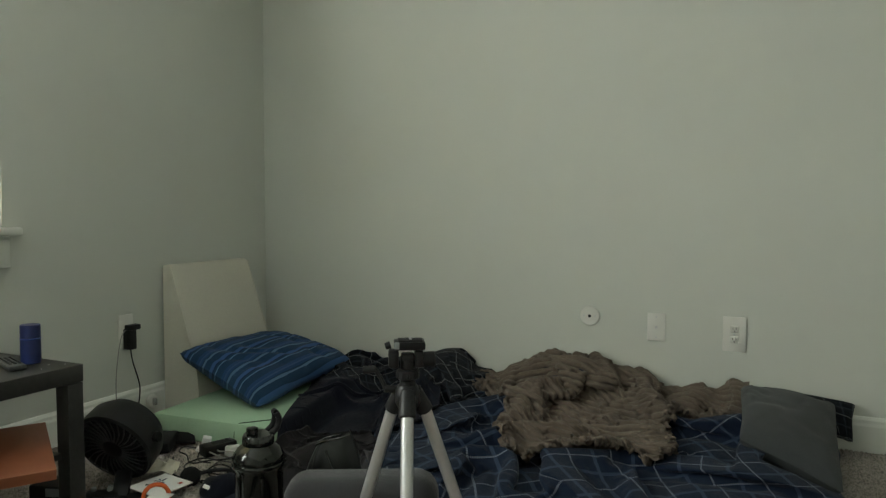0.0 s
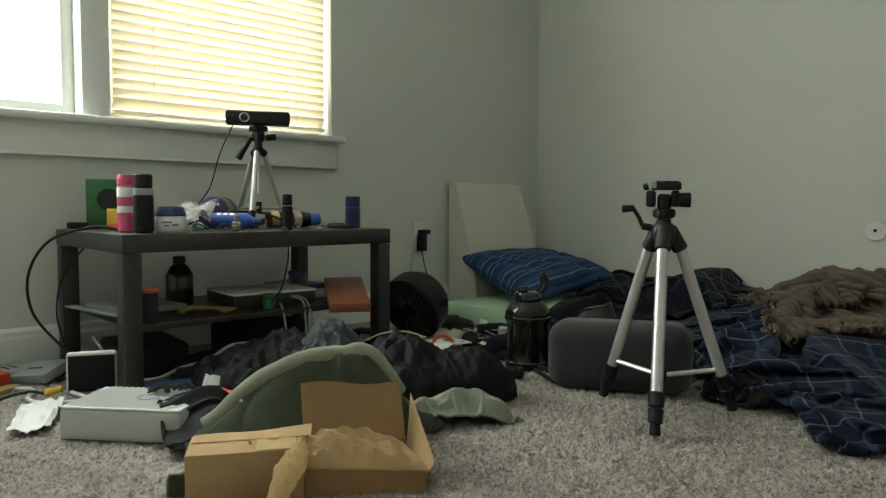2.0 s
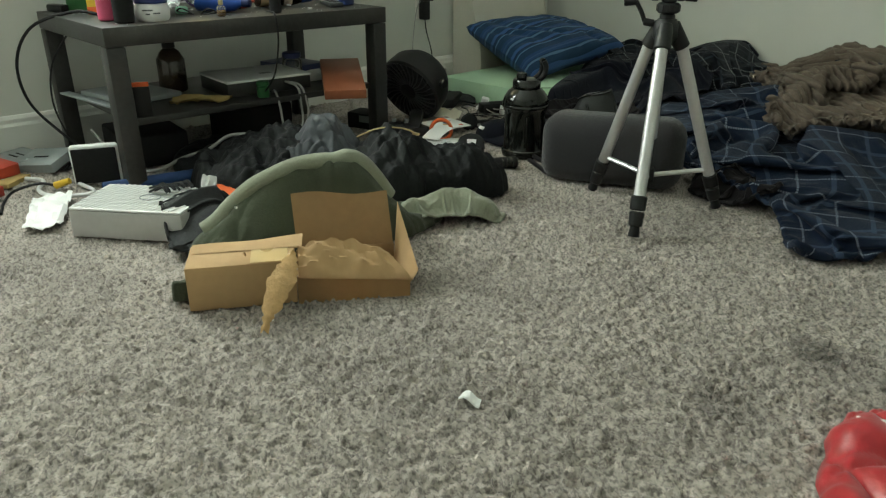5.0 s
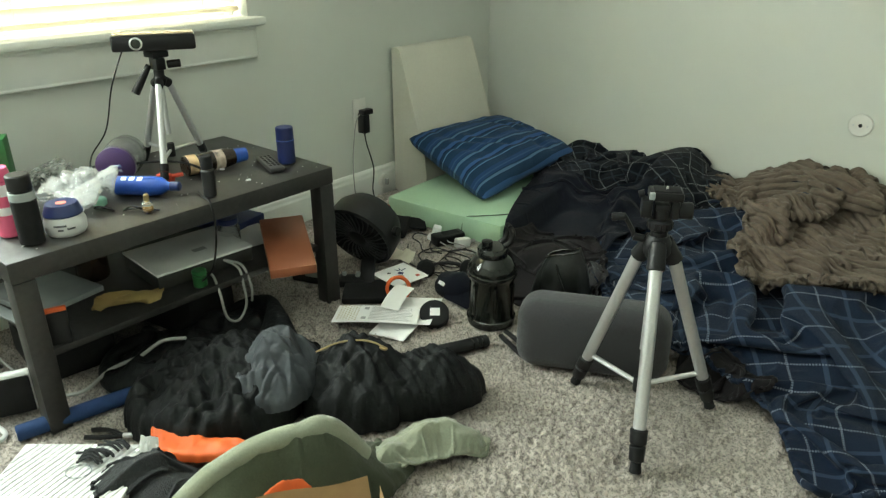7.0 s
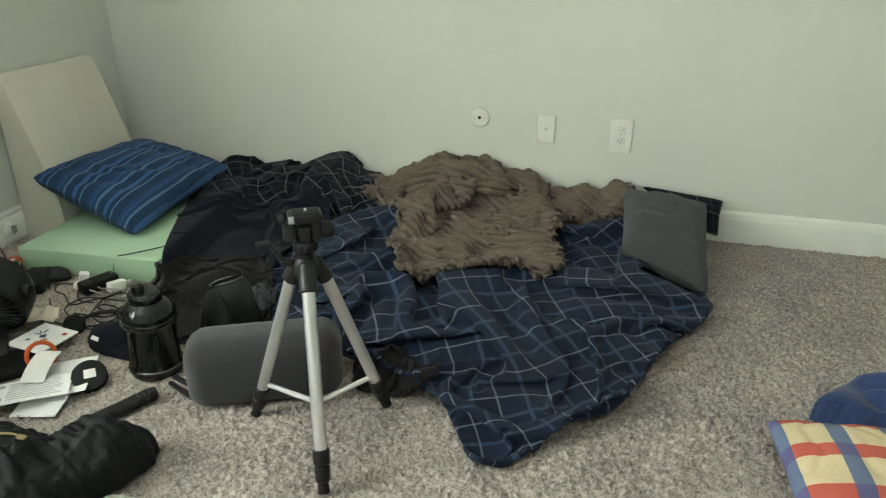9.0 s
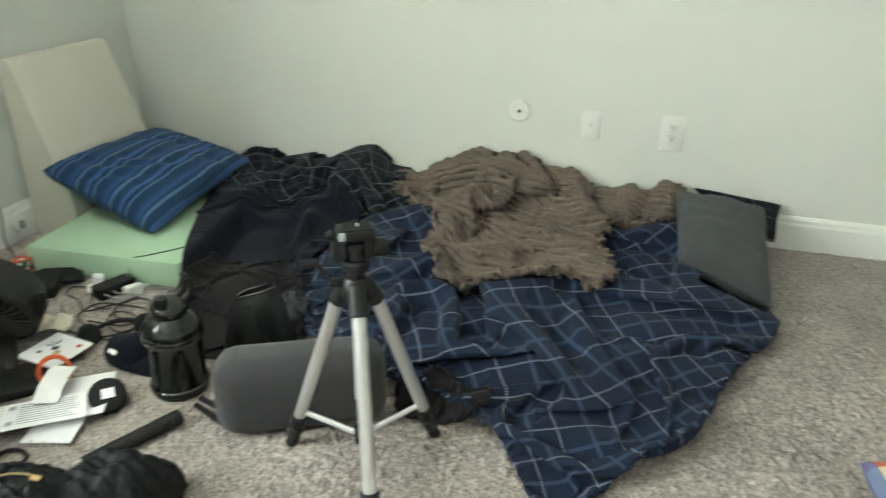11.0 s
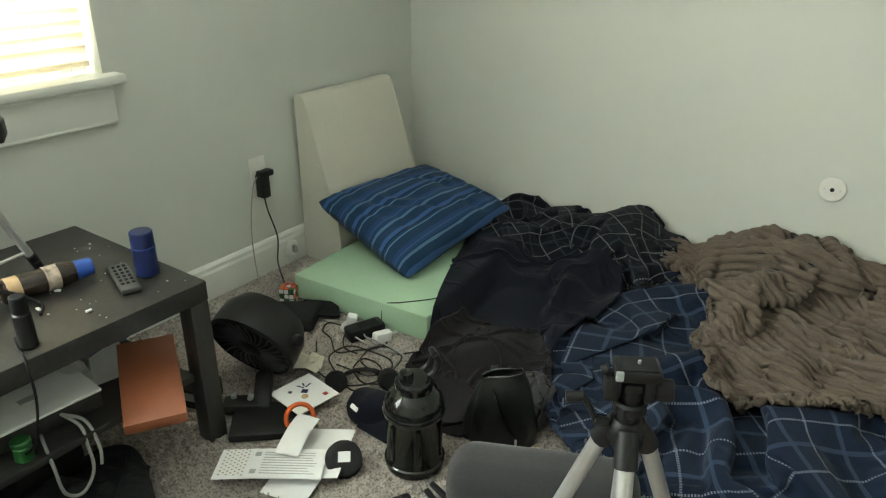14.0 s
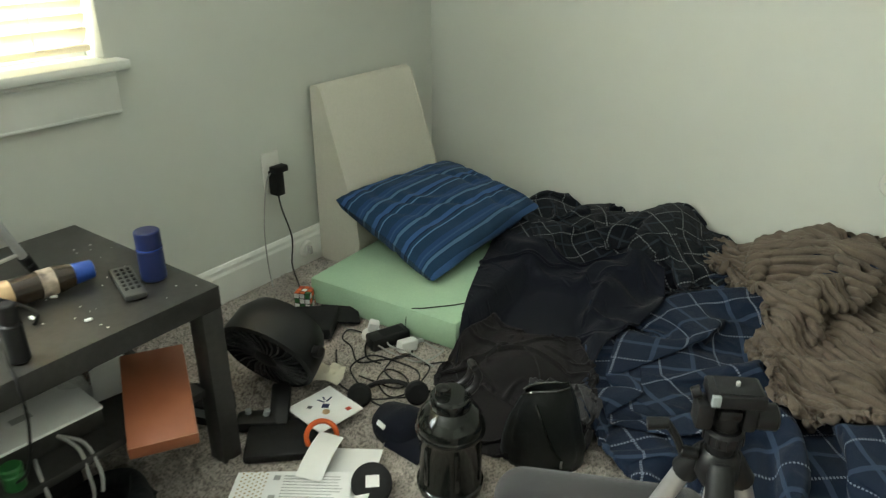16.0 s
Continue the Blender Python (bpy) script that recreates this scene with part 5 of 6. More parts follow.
    solo("red_clip", Geo().box((0, 0, 0.014), (0.05, 0.022, 0.026), 0.006).rod((0.02, 0, 0.02), (0.05, 0.01, 0.026), 0.006), REDCARD, "red and black plastic clip", "clip", (0.40, -2.03, z), 30)


def shelf_things():
    z = SHELF + 0.001
    # copper-coloured carton sliding off the shelf
    c = thing("copper_carton", (0.588, -1.775, z + 0.012), -31, "copper-coloured flat carton sticking out from the shelf", "carton")
    part("carton", Geo().box((0.0, 0, 0.012), (0.27, 0.135, 0.032), 0.003, (0, 13, 0)), COPPER, c)
    part("edge_line", Geo().box((0.132, 0, -0.004), (0.002, 0.133, 0.003), 0, (0, 13, 0)), LABELTAN, c)
    bottle("glass_jar", (0.42, -1.865, z), 0, [(0.030, 0), (0.034, 0.005), (0.034, 0.07), (0.028, 0.08)], GLASS, "clear jar with a dark blue lid on the shelf", "jar", cap=can(0.032, 0.081, 0.10, 0.003), capmat=NAVYPL)
    bottle("green_pot", (0.585, -2.075, z), 0, can(0.019, 0, 0.035, 0.003), GREENPL, "small green screw-top pot on the shelf", "pot", cap=can(0.020, 0.0355, 0.05, 0.003), capmat=GREENPL)
    bottle("dark_bottle", (0.30, -2.24, z), 0, [(0.040, 0), (0.044, 0.006), (0.044, 0.10), (0.030, 0.125), (0.018, 0.135)], DARKLIQ, "squat dark bottle standing on the shelf", "bottle", cap=can(0.020, 0.1355, 0.16, 0.003), capmat=BLACK)
    g = Geo().sheet([(-0.09, -0.035, 0.006), (0.08, -0.04, 0.006), (0.09, 0.035, 0.004), (-0.08, 0.04, 0.01)], 16, 8, lambda u, v: 0.012 * float(ridge(u, v, 2.5, 91, 0.3)) - 0.003, 0.003)
    solo("manila_envelope", g, MANILA, "creased manila envelope on the shelf", "envelope", (0.52, -2.25, z), 62)
    lb = thing("flat_box", (0.432, -2.015, z), 86, "pale grey flat carton lying on the shelf", "carton")
    part("lid", Geo().box((0, 0, 0.046), (0.295, 0.225, 0.008), 0.003), PAPER, lb)
    part("tray", Geo().box((0, 0, 0.0215), (0.29, 0.22, 0.041), 0.003), BLACKWOOD, lb)
    part("printed_bars", Geo().box((0.02, -0.03, 0.0505), (0.04, 0.02, 0.001), 0), FADEINK, lb)
    solo("paper_sheet", Geo().sheet([(-0.1, -0.07, 0.0), (0.1, -0.07, 0.0), (0.1, 0.07, 0.012), (-0.1, 0.07, 0.012)], 6, 6, lambda u, v: 0.008 * u), PAPER, "loose white paper sheet on the shelf", "paper", (0.40, -1.83, z), 75)
    solo("magazine", Geo().box((0, 0, 0.01), (0.26, 0.19, 0.016), 0.003), GREYCARD, "grey magazine lying on the shelf", "magazine", (0.30, -2.38, z), 10)
    g = Geo().tube([(0, 0, 0.004), (0.045, -0.015, 0.012), (0.075, -0.02, -0.03), (0.085, -0.015, -0.10), (0.085, 0.02, -0.125), (0.08, 0.055, -0.09), (0.07, 0.06, -0.03), (0.055, 0.06, 0.018), (0.0, 0.05, 0.03)], 0.0038, 8)
    g.tube([(0.0, 0.05, 0.03), (0.05, 0.075, 0.02), (0.078, 0.08, -0.04), (0.08, 0.075, -0.085)], 0.0038, 8)
    solo("white_cable", g, GREYRUBBER, "pale grey cable looping down over the shelf edge", "cable", (0.545, -2.02, z), 0)
    pen = thing("utility_knife", (0.60, -2.46, z), 70, "small knife with an orange handle on the shelf", "knife")
    part("handle", Geo().box((0, 0, 0.09), (0.05, 0.012, 0.012), 0.003), ORANGE, pen)
    part("sheath", Geo().box((0, 0, 0.042), (0.05, 0.014, 0.084), 0.003), BLACK, pen)
    w = thing("white_ruler", (0.30, -2.50, z), 8, "long pale ruler lying across the end of the shelf", "ruler")
    part("blade", Geo().box((0, 0, 0.004), (0.42, 0.03, 0.006), 0.001), GREYCARD, w)
    solo("book", Geo().box((0, 0, 0.02), (0.2, 0.14, 0.035), 0.003), NAVYPL, "dark blue book at the back of the shelf", "book", (0.25, -1.76, z), 12)


bedding()
soft_things()
tripods()
table()
table_things()
shelf_things()


# ---- the carpet's clutter ----
def fan():
    f = thing("floor_fan", (0.56, -1.40, 0), 0, "black round floor fan on its stand beside the table", "fan")
    m = pose(-0.03, 0.0, 0.150, 116, 0, 12)
    part("housing", Geo().lathe([(0.080, -0.075), (0.105, -0.07), (0.128, -0.03), (0.132, 0.02), (0.132, 0.045), (0.124, 0.052), (0.118, 0.045), (0.118, 0.0), (0.06, -0.02)], 40, m), BLACK, f)
    for r in np.linspace(0.032, 0.116, 8):
        part("grille_ring", Geo().tube([tuple(m @ Vector((r * math.cos(a), r * math.sin(a), 0.047))) for a in np.linspace(0, 2 * math.pi, 25)], 0.0015, 5, 2), BLACK, f)
    for k in range(30):
        a = 2 * math.pi * k / 30
        part("grille_spoke", Geo().tube([tuple(m @ Vector((r * math.cos(a + s), r * math.sin(a + s), 0.049))) for r, s in ((0.03, 0.0), (0.075, 0.10), (0.118, 0.26))], 0.0024, 5, 4), FANGREY, f)
    part("grille_cap", Geo().lathe([(0.033, 0.044), (0.033, 0.052), (0.026, 0.056)], 24, m), BLACK, f)
    for k in range(3):
        a = 2 * math.pi * k / 3 + 0.4
        g = Geo().sheet([(0.02, -0.025, 0), (0.105, -0.035, 0.012), (0.105, 0.045, -0.012), (0.02, 0.02, 0)], 6, 6, lambda u, v: 0.008 * math.sin(3 * v), 0.002)
        g.v = [tuple(m @ (Matrix.Rotation(a, 4, "Z") @ Vector((x, y, z + 0.015)))) for x, y, z in g.v]
        part("blade", g, MATTEBLACK, f)
    part("base", Geo().box((0.135, -0.145, 0.012), (0.17, 0.14, 0.024), 0.008, (0, 0, 42)), BLACK, f)
    part("neck", Geo().box((0.055, -0.075, 0.034), (0.05, 0.13, 0.03), 0.010, (18, 0, 42)), BLACK, f)
    part("pivot", Geo().rod(m @ Vector((0.128, 0.02, 0.0)), m @ Vector((0.146, 0.02, 0.0)), 0.018), BLACK, f)


def jug():
    j = thing("water_jug", (1.108, -1.425, 0), 0, "large smoky-black water jug with a flip handle", "jug")
    part("body", Geo().lathe([(0.060, 0.0), (0.070, 0.004), (0.073, 0.014), (0.071, 0.030), (0.067, 0.036), (0.067, 0.150), (0.071, 0.156), (0.074, 0.168), (0.074, 0.184), (0.070, 0.196), (0.058, 0.214), (0.044, 0.224)], 40), SMOKE, j)
    part("band", Geo().lathe([(0.0735, 0.160), (0.076, 0.164), (0.076, 0.172), (0.0735, 0.176)], 40), GLOSSBLACK, j)
    part("band", Geo().lathe([(0.071, 0.018), (0.0745, 0.021), (0.0745, 0.027), (0.071, 0.030)], 40), GLOSSBLACK, j)
    for k in range(6):
        a = 2 * math.pi * k / 6 + 0.3
        part("grip_rib", Geo().box((0.068 * math.cos(a), 0.068 * math.sin(a), 0.093), (0.006, 0.012, 0.10), 0.002, (0, 0, math.degrees(a))), SMOKE, j)
    part("lid", Geo().lathe([(0.042, 0.224), (0.045, 0.227), (0.045, 0.246), (0.041, 0.252), (0.020, 0.254)], 30), GLOSSBLACK, j)
    part("spout", Geo().lathe([(0.015, 0.254), (0.017, 0.256), (0.016, 0.270), (0.010, 0.272)], 20, pose(-0.012, -0.012, 0)), GLOSSBLACK, j)
    g = Geo().tube([(0.020, 0.030, 0.244), (0.034, 0.042, 0.262), (0.038, 0.046, 0.288), (0.033, 0.040, 0.307)], 0.009, 10)
    g.tube([(-0.01, 0.045, 0.244), (0.004, 0.058, 0.262), (0.010, 0.062, 0.288), (0.012, 0.056, 0.305), (0.033, 0.040, 0.307)], 0.008, 10)
    part("carry_handle", g, BLACK, j)


def pouch():
    p = thing("nylon_pouch", (1.225, -1.21, 0), 22, "black nylon pouch standing half open on the carpet", "bag")
    n, rows = 40, 16
    vs = []
    for k in range(rows + 1):
        h = k / rows
        for i in range(n):
            a = 2 * math.pi * i / n
            rx, ry = 0.095 * (1 - 0.5 * h ** 2), 0.060 * (1 - 0.75 * h ** 1.3)
            w = 1 + 0.10 * (float(ridge(np.array(a), np.array(h * 1.3), 1.6, 95, 0.5)) - 0.4)
            vs.append((rx * w * math.copysign(abs(math.cos(a)) ** 0.8, math.cos(a)), ry * w * math.sin(a), 0.195 * h + 0.02 * math.cos(a) * h))
    fs = [(k * n + i, k * n + (i + 1) % n, (k + 1) * n + (i + 1) % n, (k + 1) * n + i) for k in range(rows) for i in range(n)]
    fs.append(tuple(range(n - 1, -1, -1)))
    part("body", Geo().add(vs, fs), SATINBLACK, p, smooth=180)
    part("lining", Geo().lathe([(0.03, 0.10), (0.035, 0.15), (0.03, 0.152)], 20, Matrix.Diagonal((1.1, 0.45, 1, 1))), MATTEBLACK, p)
    for s in (-1, 1):
        part("zip", Geo().tube([(-0.055, s * 0.010, 0.172), (-0.03, s * 0.017, 0.186), (0.02, s * 0.018, 0.198), (0.05, s * 0.010, 0.208)], 0.003, 6), GLOSSBLACK, p, "shiny black zip")
    part("zip", Geo().tube([(-0.02, -0.030, 0.162), (0.0, -0.046, 0.12), (0.025, -0.056, 0.07), (0.05, -0.052, 0.03)], 0.003, 6), GLOSSBLACK, p)
    part("zip_pull", Geo().box((0.048, -0.056, 0.026), (0.006, 0.003, 0.02), 0.001), SILVER, p)


def lines(g, x0, x1, y0, y1, n, z, w=0.0016, ragged=0.3, seed=1):
    rg = random.Random(seed)
    for k in range(n):
        y = y0 + (y1 - y0) * k / max(1, n - 1)
        e = x1 - (x1 - x0) * ragged * rg.random()
        g.box(((x0 + e) / 2, y, z), (e - x0, w, 0.0006), 0)
    return g


def papers():
    # a heap of letters: three sheets, each a thing
    s = thing("letter", (0.878, -1.647, 0.0), 34, "white printed letter on top of a pile of papers", "paper")
    part("sheet", Geo().sheet([(-0.16, -0.052, 0.028), (0.10, -0.052, 0.035), (0.10, 0.052, 0.035), (-0.16, 0.052, 0.028)], 10, 6, lambda u, v: 0.004 * math.sin(3 * u)), PAPER, s)
    for k in range(9):
        part("printed_bar", lines(Geo(), -0.05, 0.09, -0.036 + 0.009 * k, 0, 1, 0.0368, 0.0018, 0.25, 4 + k), FADEINK, s)
    for y in (-0.03, 0.03):
        part("code_patch", Geo().box((-0.066, y, 0.0362), (0.014, 0.014, 0.0006), 0), FADEINK, s, "small dark printed patch")
    g = Geo()
    for a in range(7):
        for b in range(8):
            g.box((-0.144 + 0.009 * a, -0.042 + 0.012 * b + 0.006 * (a % 2), 0.0342), (0.004, 0.003, 0.0006), 0)
    part("pattern", g, MANILA, s, "pale gold pattern of dots")
    solo("letter", Geo().sheet([(-0.10, -0.075, 0.010), (0.09, -0.075, 0.012), (0.09, 0.075, 0.024), (-0.10, 0.075, 0.02)], 8, 6, lambda u, v: 0.006 * u * v), PAPER, "white folded letter lying under another", "paper", (0.905, -1.560, 0.0), -61)
    solo("letter", Geo().sheet([(-0.09, -0.06, 0.006), (0.09, -0.06, 0.006), (0.09, 0.06, 0.012), (-0.09, 0.06, 0.014)], 8, 6, lambda u, v: 0.005 * math.sin(4 * u)), PAPER, "white letter at the bottom of the pile", "paper", (0.915, -1.622, 0.0), -77)
    solo("folded_paper", Geo().sheet([(-0.075, -0.03, 0.042), (0.065, -0.03, 0.05), (0.07, 0.03, 0.054), (-0.075, 0.03, 0.046)], 8, 4, lambda u, v: 0.010 * math.sin(3 * u)), PAPER, "narrow white folded slip on the papers", "paper", (0.842, -1.558, 0.0), 112)
    # the booklet with a plain drawing
    b = thing("booklet", (0.712, -1.413, 0.026), -8, "white square booklet with a small coloured drawing", "booklet")
    part("cover", Geo().box((0, 0, 0.004), (0.138, 0.136, 0.004), 0.001), PAPER, b)
    part("drawing", Geo().box((-0.006, 0.006, 0.0066), (0.018, 0.016, 0.0008), 0, (0, 0, 40)).box((-0.030, 0.010, 0.0066), (0.022, 0.004, 0.0008), 0, (0, 0, 20)).box((-0.022, 0.030, 0.0066), (0.004, 0.022, 0.0008), 0, (0, 0, 15)).box((-0.034, 0.022, 0.0066), (0.004, 0.014, 0.0008), 0, (0, 0, 70)), NAVYPL, b, "dark blue strokes")
    part("drawing", Geo().rod((0.014, -0.008, 0.0056), (0.014, -0.008, 0.0070), 0.010, n=14), LABELTAN, b, "tan disc")
    part("drawing", Geo().box((-0.030, -0.026, 0.0066), (0.011, 0.010, 0.0008), 0, (0, 0, 30)), INK, b)
    part("mark", Geo().box((0.044, 0.040, 0.0066), (0.013, 0.013, 0.0008), 0), REDCARD, b, "small red square")
    solo("torn_paper", Geo().sheet([(-0.05, -0.025, 0.012), (0.045, -0.03, 0.012), (0.05, 0.025, 0.03), (-0.04, 0.03, 0.03)], 10, 6, lambda u, v: 0.02 * float(ridge(u, v, 3, 99, 0.3))), CREAM, "torn cream paper behind the booklet", "paper", (0.605, -1.30, 0.0), 30)
    o = thing("orange_ring", (0.788, -1.502, 0.012), 20, "bright orange plastic ring under the papers", "ring")
    m = pose(0, 0, 0.026, 62, 0, 30)
    part("ring", Geo().tube([tuple(m @ Vector((0.036 * math.cos(a), 0.036 * math.sin(a), 0))) for a in np.linspace(0, 2 * math.pi, 21)], 0.0065, 8, 3), ORANGE, o)
    t = thing("tape_roll", (0.982, -1.545, 0.0), 0, "black roll of tape with a white sticker", "tape roll")
    m = pose(0, 0, 0.028, 32, 0, 40)
    part("roll", Geo().lathe([(0.042, -0.014), (0.045, -0.012), (0.045, 0.012), (0.042, 0.014), (0.026, 0.0145)], 36, m), MATTEBLACK, t)
    g = Geo().box((0.002, 0.002, 0.0152), (0.030, 0.026, 0.0008), 0)
    g.v = [tuple(m @ Vector(v)) for v in g.v]
    part("sticker", g, PAPER, t)
    r = thing("wristband", (0.905, -1.78, 0.0), 0, "thin black band lying on the carpet", "band")
    part("loop", Geo().tube([(0.036 * math.cos(a), 0.030 * math.sin(a), 0.008) for a in np.linspace(0, 2 * math.pi, 21)], 0.005, 6, 3), MATTEBLACK, r)


def torch():
    t = thing("flashlight", (1.08, -1.765, 0.020), 62.7, "long black flashlight lying on the carpet", "flashlight")
    m = pose(0, 0, 0, 0, 90, 0)
    part("barrel", Geo().lathe([(0.016, 0.03), (0.017, 0.034), (0.018, 0.17), (0.0185, 0.185), (0.0185, 0.238), (0.015, 0.242)], 24, m), BLACK, t)
    part("tail_cap", Geo().lathe([(0.013, 0.006), (0.017, 0.010), (0.017, 0.029)], 24, m), BLACK, t)
    for k in range(4):
        a = math.pi / 2 * k
        part("crown_tooth", Geo().box((-0.001, 0.012 * math.cos(a), 0.012 * math.sin(a)), (0.014, 0.006, 0.006), 0.001), SILVER, t)
    for x in (0.19, 0.205, 0.22):
        part("grip_ring", Geo().lathe([(0.0182, x), (0.0192, x + 0.002), (0.0182, x + 0.004)], 24, m), GLOSSBLACK, t)


def electronics():
    b = thing("power_brick", (0.612, -1.045, 0), 68, "black laptop power brick among cables", "power adapter")
    part("body", Geo().box((0, 0, 0.022), (0.125, 0.055, 0.040), 0.006), BLACK, b)
    part("label", Geo().box((0.01, 0.0, 0.0425), (0.07, 0.035, 0.0006), 0), MATTEBLACK, b)
    w = thing("white_plug", (0.545, -1.04, 0), 20, "white round plug with a disc base", "plug")
    part("disc", Geo().lathe([(0.032, 0), (0.034, 0.006), (0.030, 0.014), (0.015, 0.018)], 24), WHITE, w)
    part("block", Geo().box((0.004, 0.004, 0.034), (0.032, 0.028, 0.034), 0.005, (10, 15, 20)), WHITE, w)
    w = thing("white_charger", (0.685, -1.045, 0), 75, "white charger cube with a usb plug", "charger")
    part("body", Geo().box((0, 0, 0.022), (0.062, 0.03, 0.036), 0.006, (0, 8, 0)), WHITE, w)
    part("usb_plug", Geo().box((0.045, 0, 0.018), (0.026, 0.014, 0.008), 0.002), SILVER, w)
    k = thing("puzzle_cube", (0.238, -1.02, 0), 25, "small puzzle cube with orange and white squares", "toy cube")
    part("core", Geo().box((0, 0, 0.027), (0.054, 0.054, 0.054), 0.002), BLACK, k)
    cols = [ORANGE, ORANGE, REDCARD, ORANGE, WHITE, ORANGE, GREENPL, ORANGE, REDCARD]
    for a in range(3):
        for c in range(3):
            x, y = -0.018 + 0.018 * a, -0.018 + 0.018 * c
            part("sticker", Geo().box((x, y, 0.0544), (0.0155, 0.0155, 0.001), 0.0004), cols[(a * 3 + c) % 9], k)
            part("sticker", Geo().box((x, -0.0274, 0.027 + y), (0.0155, 0.001, 0.0155), 0.0004), [WHITE, GREENPL, WHITE][(a + c) % 3], k)
            part("sticker", Geo().box((0.0274, x, 0.027 + y), (0.001, 0.0155, 0.0155), 0.0004), [GREENPL, WHITE, ORANGE][(a + 2 * c) % 3], k)
    rg = random.Random(11)
    for n, (mat, cx, cy, rr, lab) in enumerate(((GREYRUBBER, 0.62, -1.03, 0.10, "pale grey cable coiled loosely on the carpet"), (BLACK, 0.56, -1.10, 0.09, "black cable tangled on the carpet"), (BLACK, 0.72, -1.13, 0.10, "black cable tangled on the carpet"),
                                             (GREYRUBBER, 0.42, -1.00, 0.09, "pale thin cable beside the foam block"), (BLACK, 0.66, -1.20, 0.12, "black cable tangled on the carpet"), (DARKLIQ, 0.70, -1.20, 0.06, "brown cable coiled on the carpet"))):
        a0 = rg.uniform(0, 6)
        pts = [(rr * (1 + 0.25 * rg.uniform(-1, 1)) * math.cos(a0 + 0.75 * i) + 0.01 * i, rr * (0.7 + 0.25 * rg.uniform(-1, 1)) * math.sin(a0 + 0.75 * i), 0.005 + (0.03 * rg.random() if n in (0,) else 0.012 * rg.random())) for i in range(13)]
        solo("cable", Geo().tube(pts, 0.0026, 6, 7), mat, lab, "cable", (cx, cy, 0), 0, group="tangled cables")
    s = thing("black_case", (0.35, -1.13, 0), 30, "flat black case lying open by the foam block", "case")
    part("shell", Geo().box((0, 0, 0.022), (0.20, 0.14, 0.042), 0.012, (4, -5, 0)), MATTEBLACK, s)
    part("flap", Geo().box((0.10, 0.05, 0.03), (0.12, 0.08, 0.012), 0.005, (10, 12, 20)), MATTEBLACK, s)
    c = thing("baseball_cap", (0.895, -1.34, 0), -15, "dark navy cap crumpled on the carpet", "cap")
    g = Geo().lathe([(0.072, 0), (0.074, 0.02), (0.060, 0.05), (0.030, 0.066), (0.005, 0.068)], 28, Matrix.Diagonal((1.1, 0.85, 1, 1)))
    g.v = [(x, y, z + 0.012 * math.sin(40 * x) * z / 0.07) for x, y, z in g.v]
    part("crown", g, NAVYPLAIN, c, smooth=180)
    part("brim", Geo().sheet([(0.03, -0.07, 0.012), (0.13, -0.045, 0.006), (0.13, 0.045, 0.006), (0.03, 0.07, 0.012)], 8, 8, lambda u, v: 0.022 * math.sin(math.pi * v), 0.004), NAVYPLAIN, c)
    part("badge", Geo().box((0.0, -0.055, 0.045), (0.03, 0.004, 0.012), 0.001, (-40, 0, 0)), PAPER, c)
    h = thing("headphones", (0.80, -1.27, 0), 30, "black headphones half under the cap", "headphones")
    part("band", Geo().tube([(0.075 * math.cos(a), 0.075 * math.sin(a), 0.016) for a in np.linspace(0.2, 3.3, 14)], 0.007, 8, 3), BLACK, h)
    for a in (0.2, 3.3):
        part("ear_cup", Geo().lathe([(0.028, -0.012), (0.032, -0.006), (0.032, 0.008), (0.024, 0.014)], 20, pose(0.075 * math.cos(a), 0.075 * math.sin(a), 0.028, 70, 0, 20)), MATTEBLACK, h)
    e = thing("small_box", (0.455, -1.58, 0), 20, "small dark electronics box behind the table leg", "box")
    part("body", Geo().box((0, 0, 0.03), (0.12, 0.09, 0.06), 0.006), MATTEBLACK, e)
    part("label", Geo().box((0.02, -0.046, 0.04), (0.05, 0.001, 0.025), 0), GREYCARD, e)
    g = thing("game_controller", (0.60, -1.535, 0), 40, "grey and black handset beside the table leg", "handset")
    part("body", Geo().box((0, 0, 0.018), (0.11, 0.06, 0.034), 0.014), BLACK, g)
    part("stick", Geo().rod((0.02, 0, 0.034), (0.025, 0.0, 0.05), 0.008), GREYCARD, g)
    part("stick", Geo().rod((-0.025, 0.01, 0.034), (-0.025, 0.01, 0.046), 0.008), GREYCARD, g)


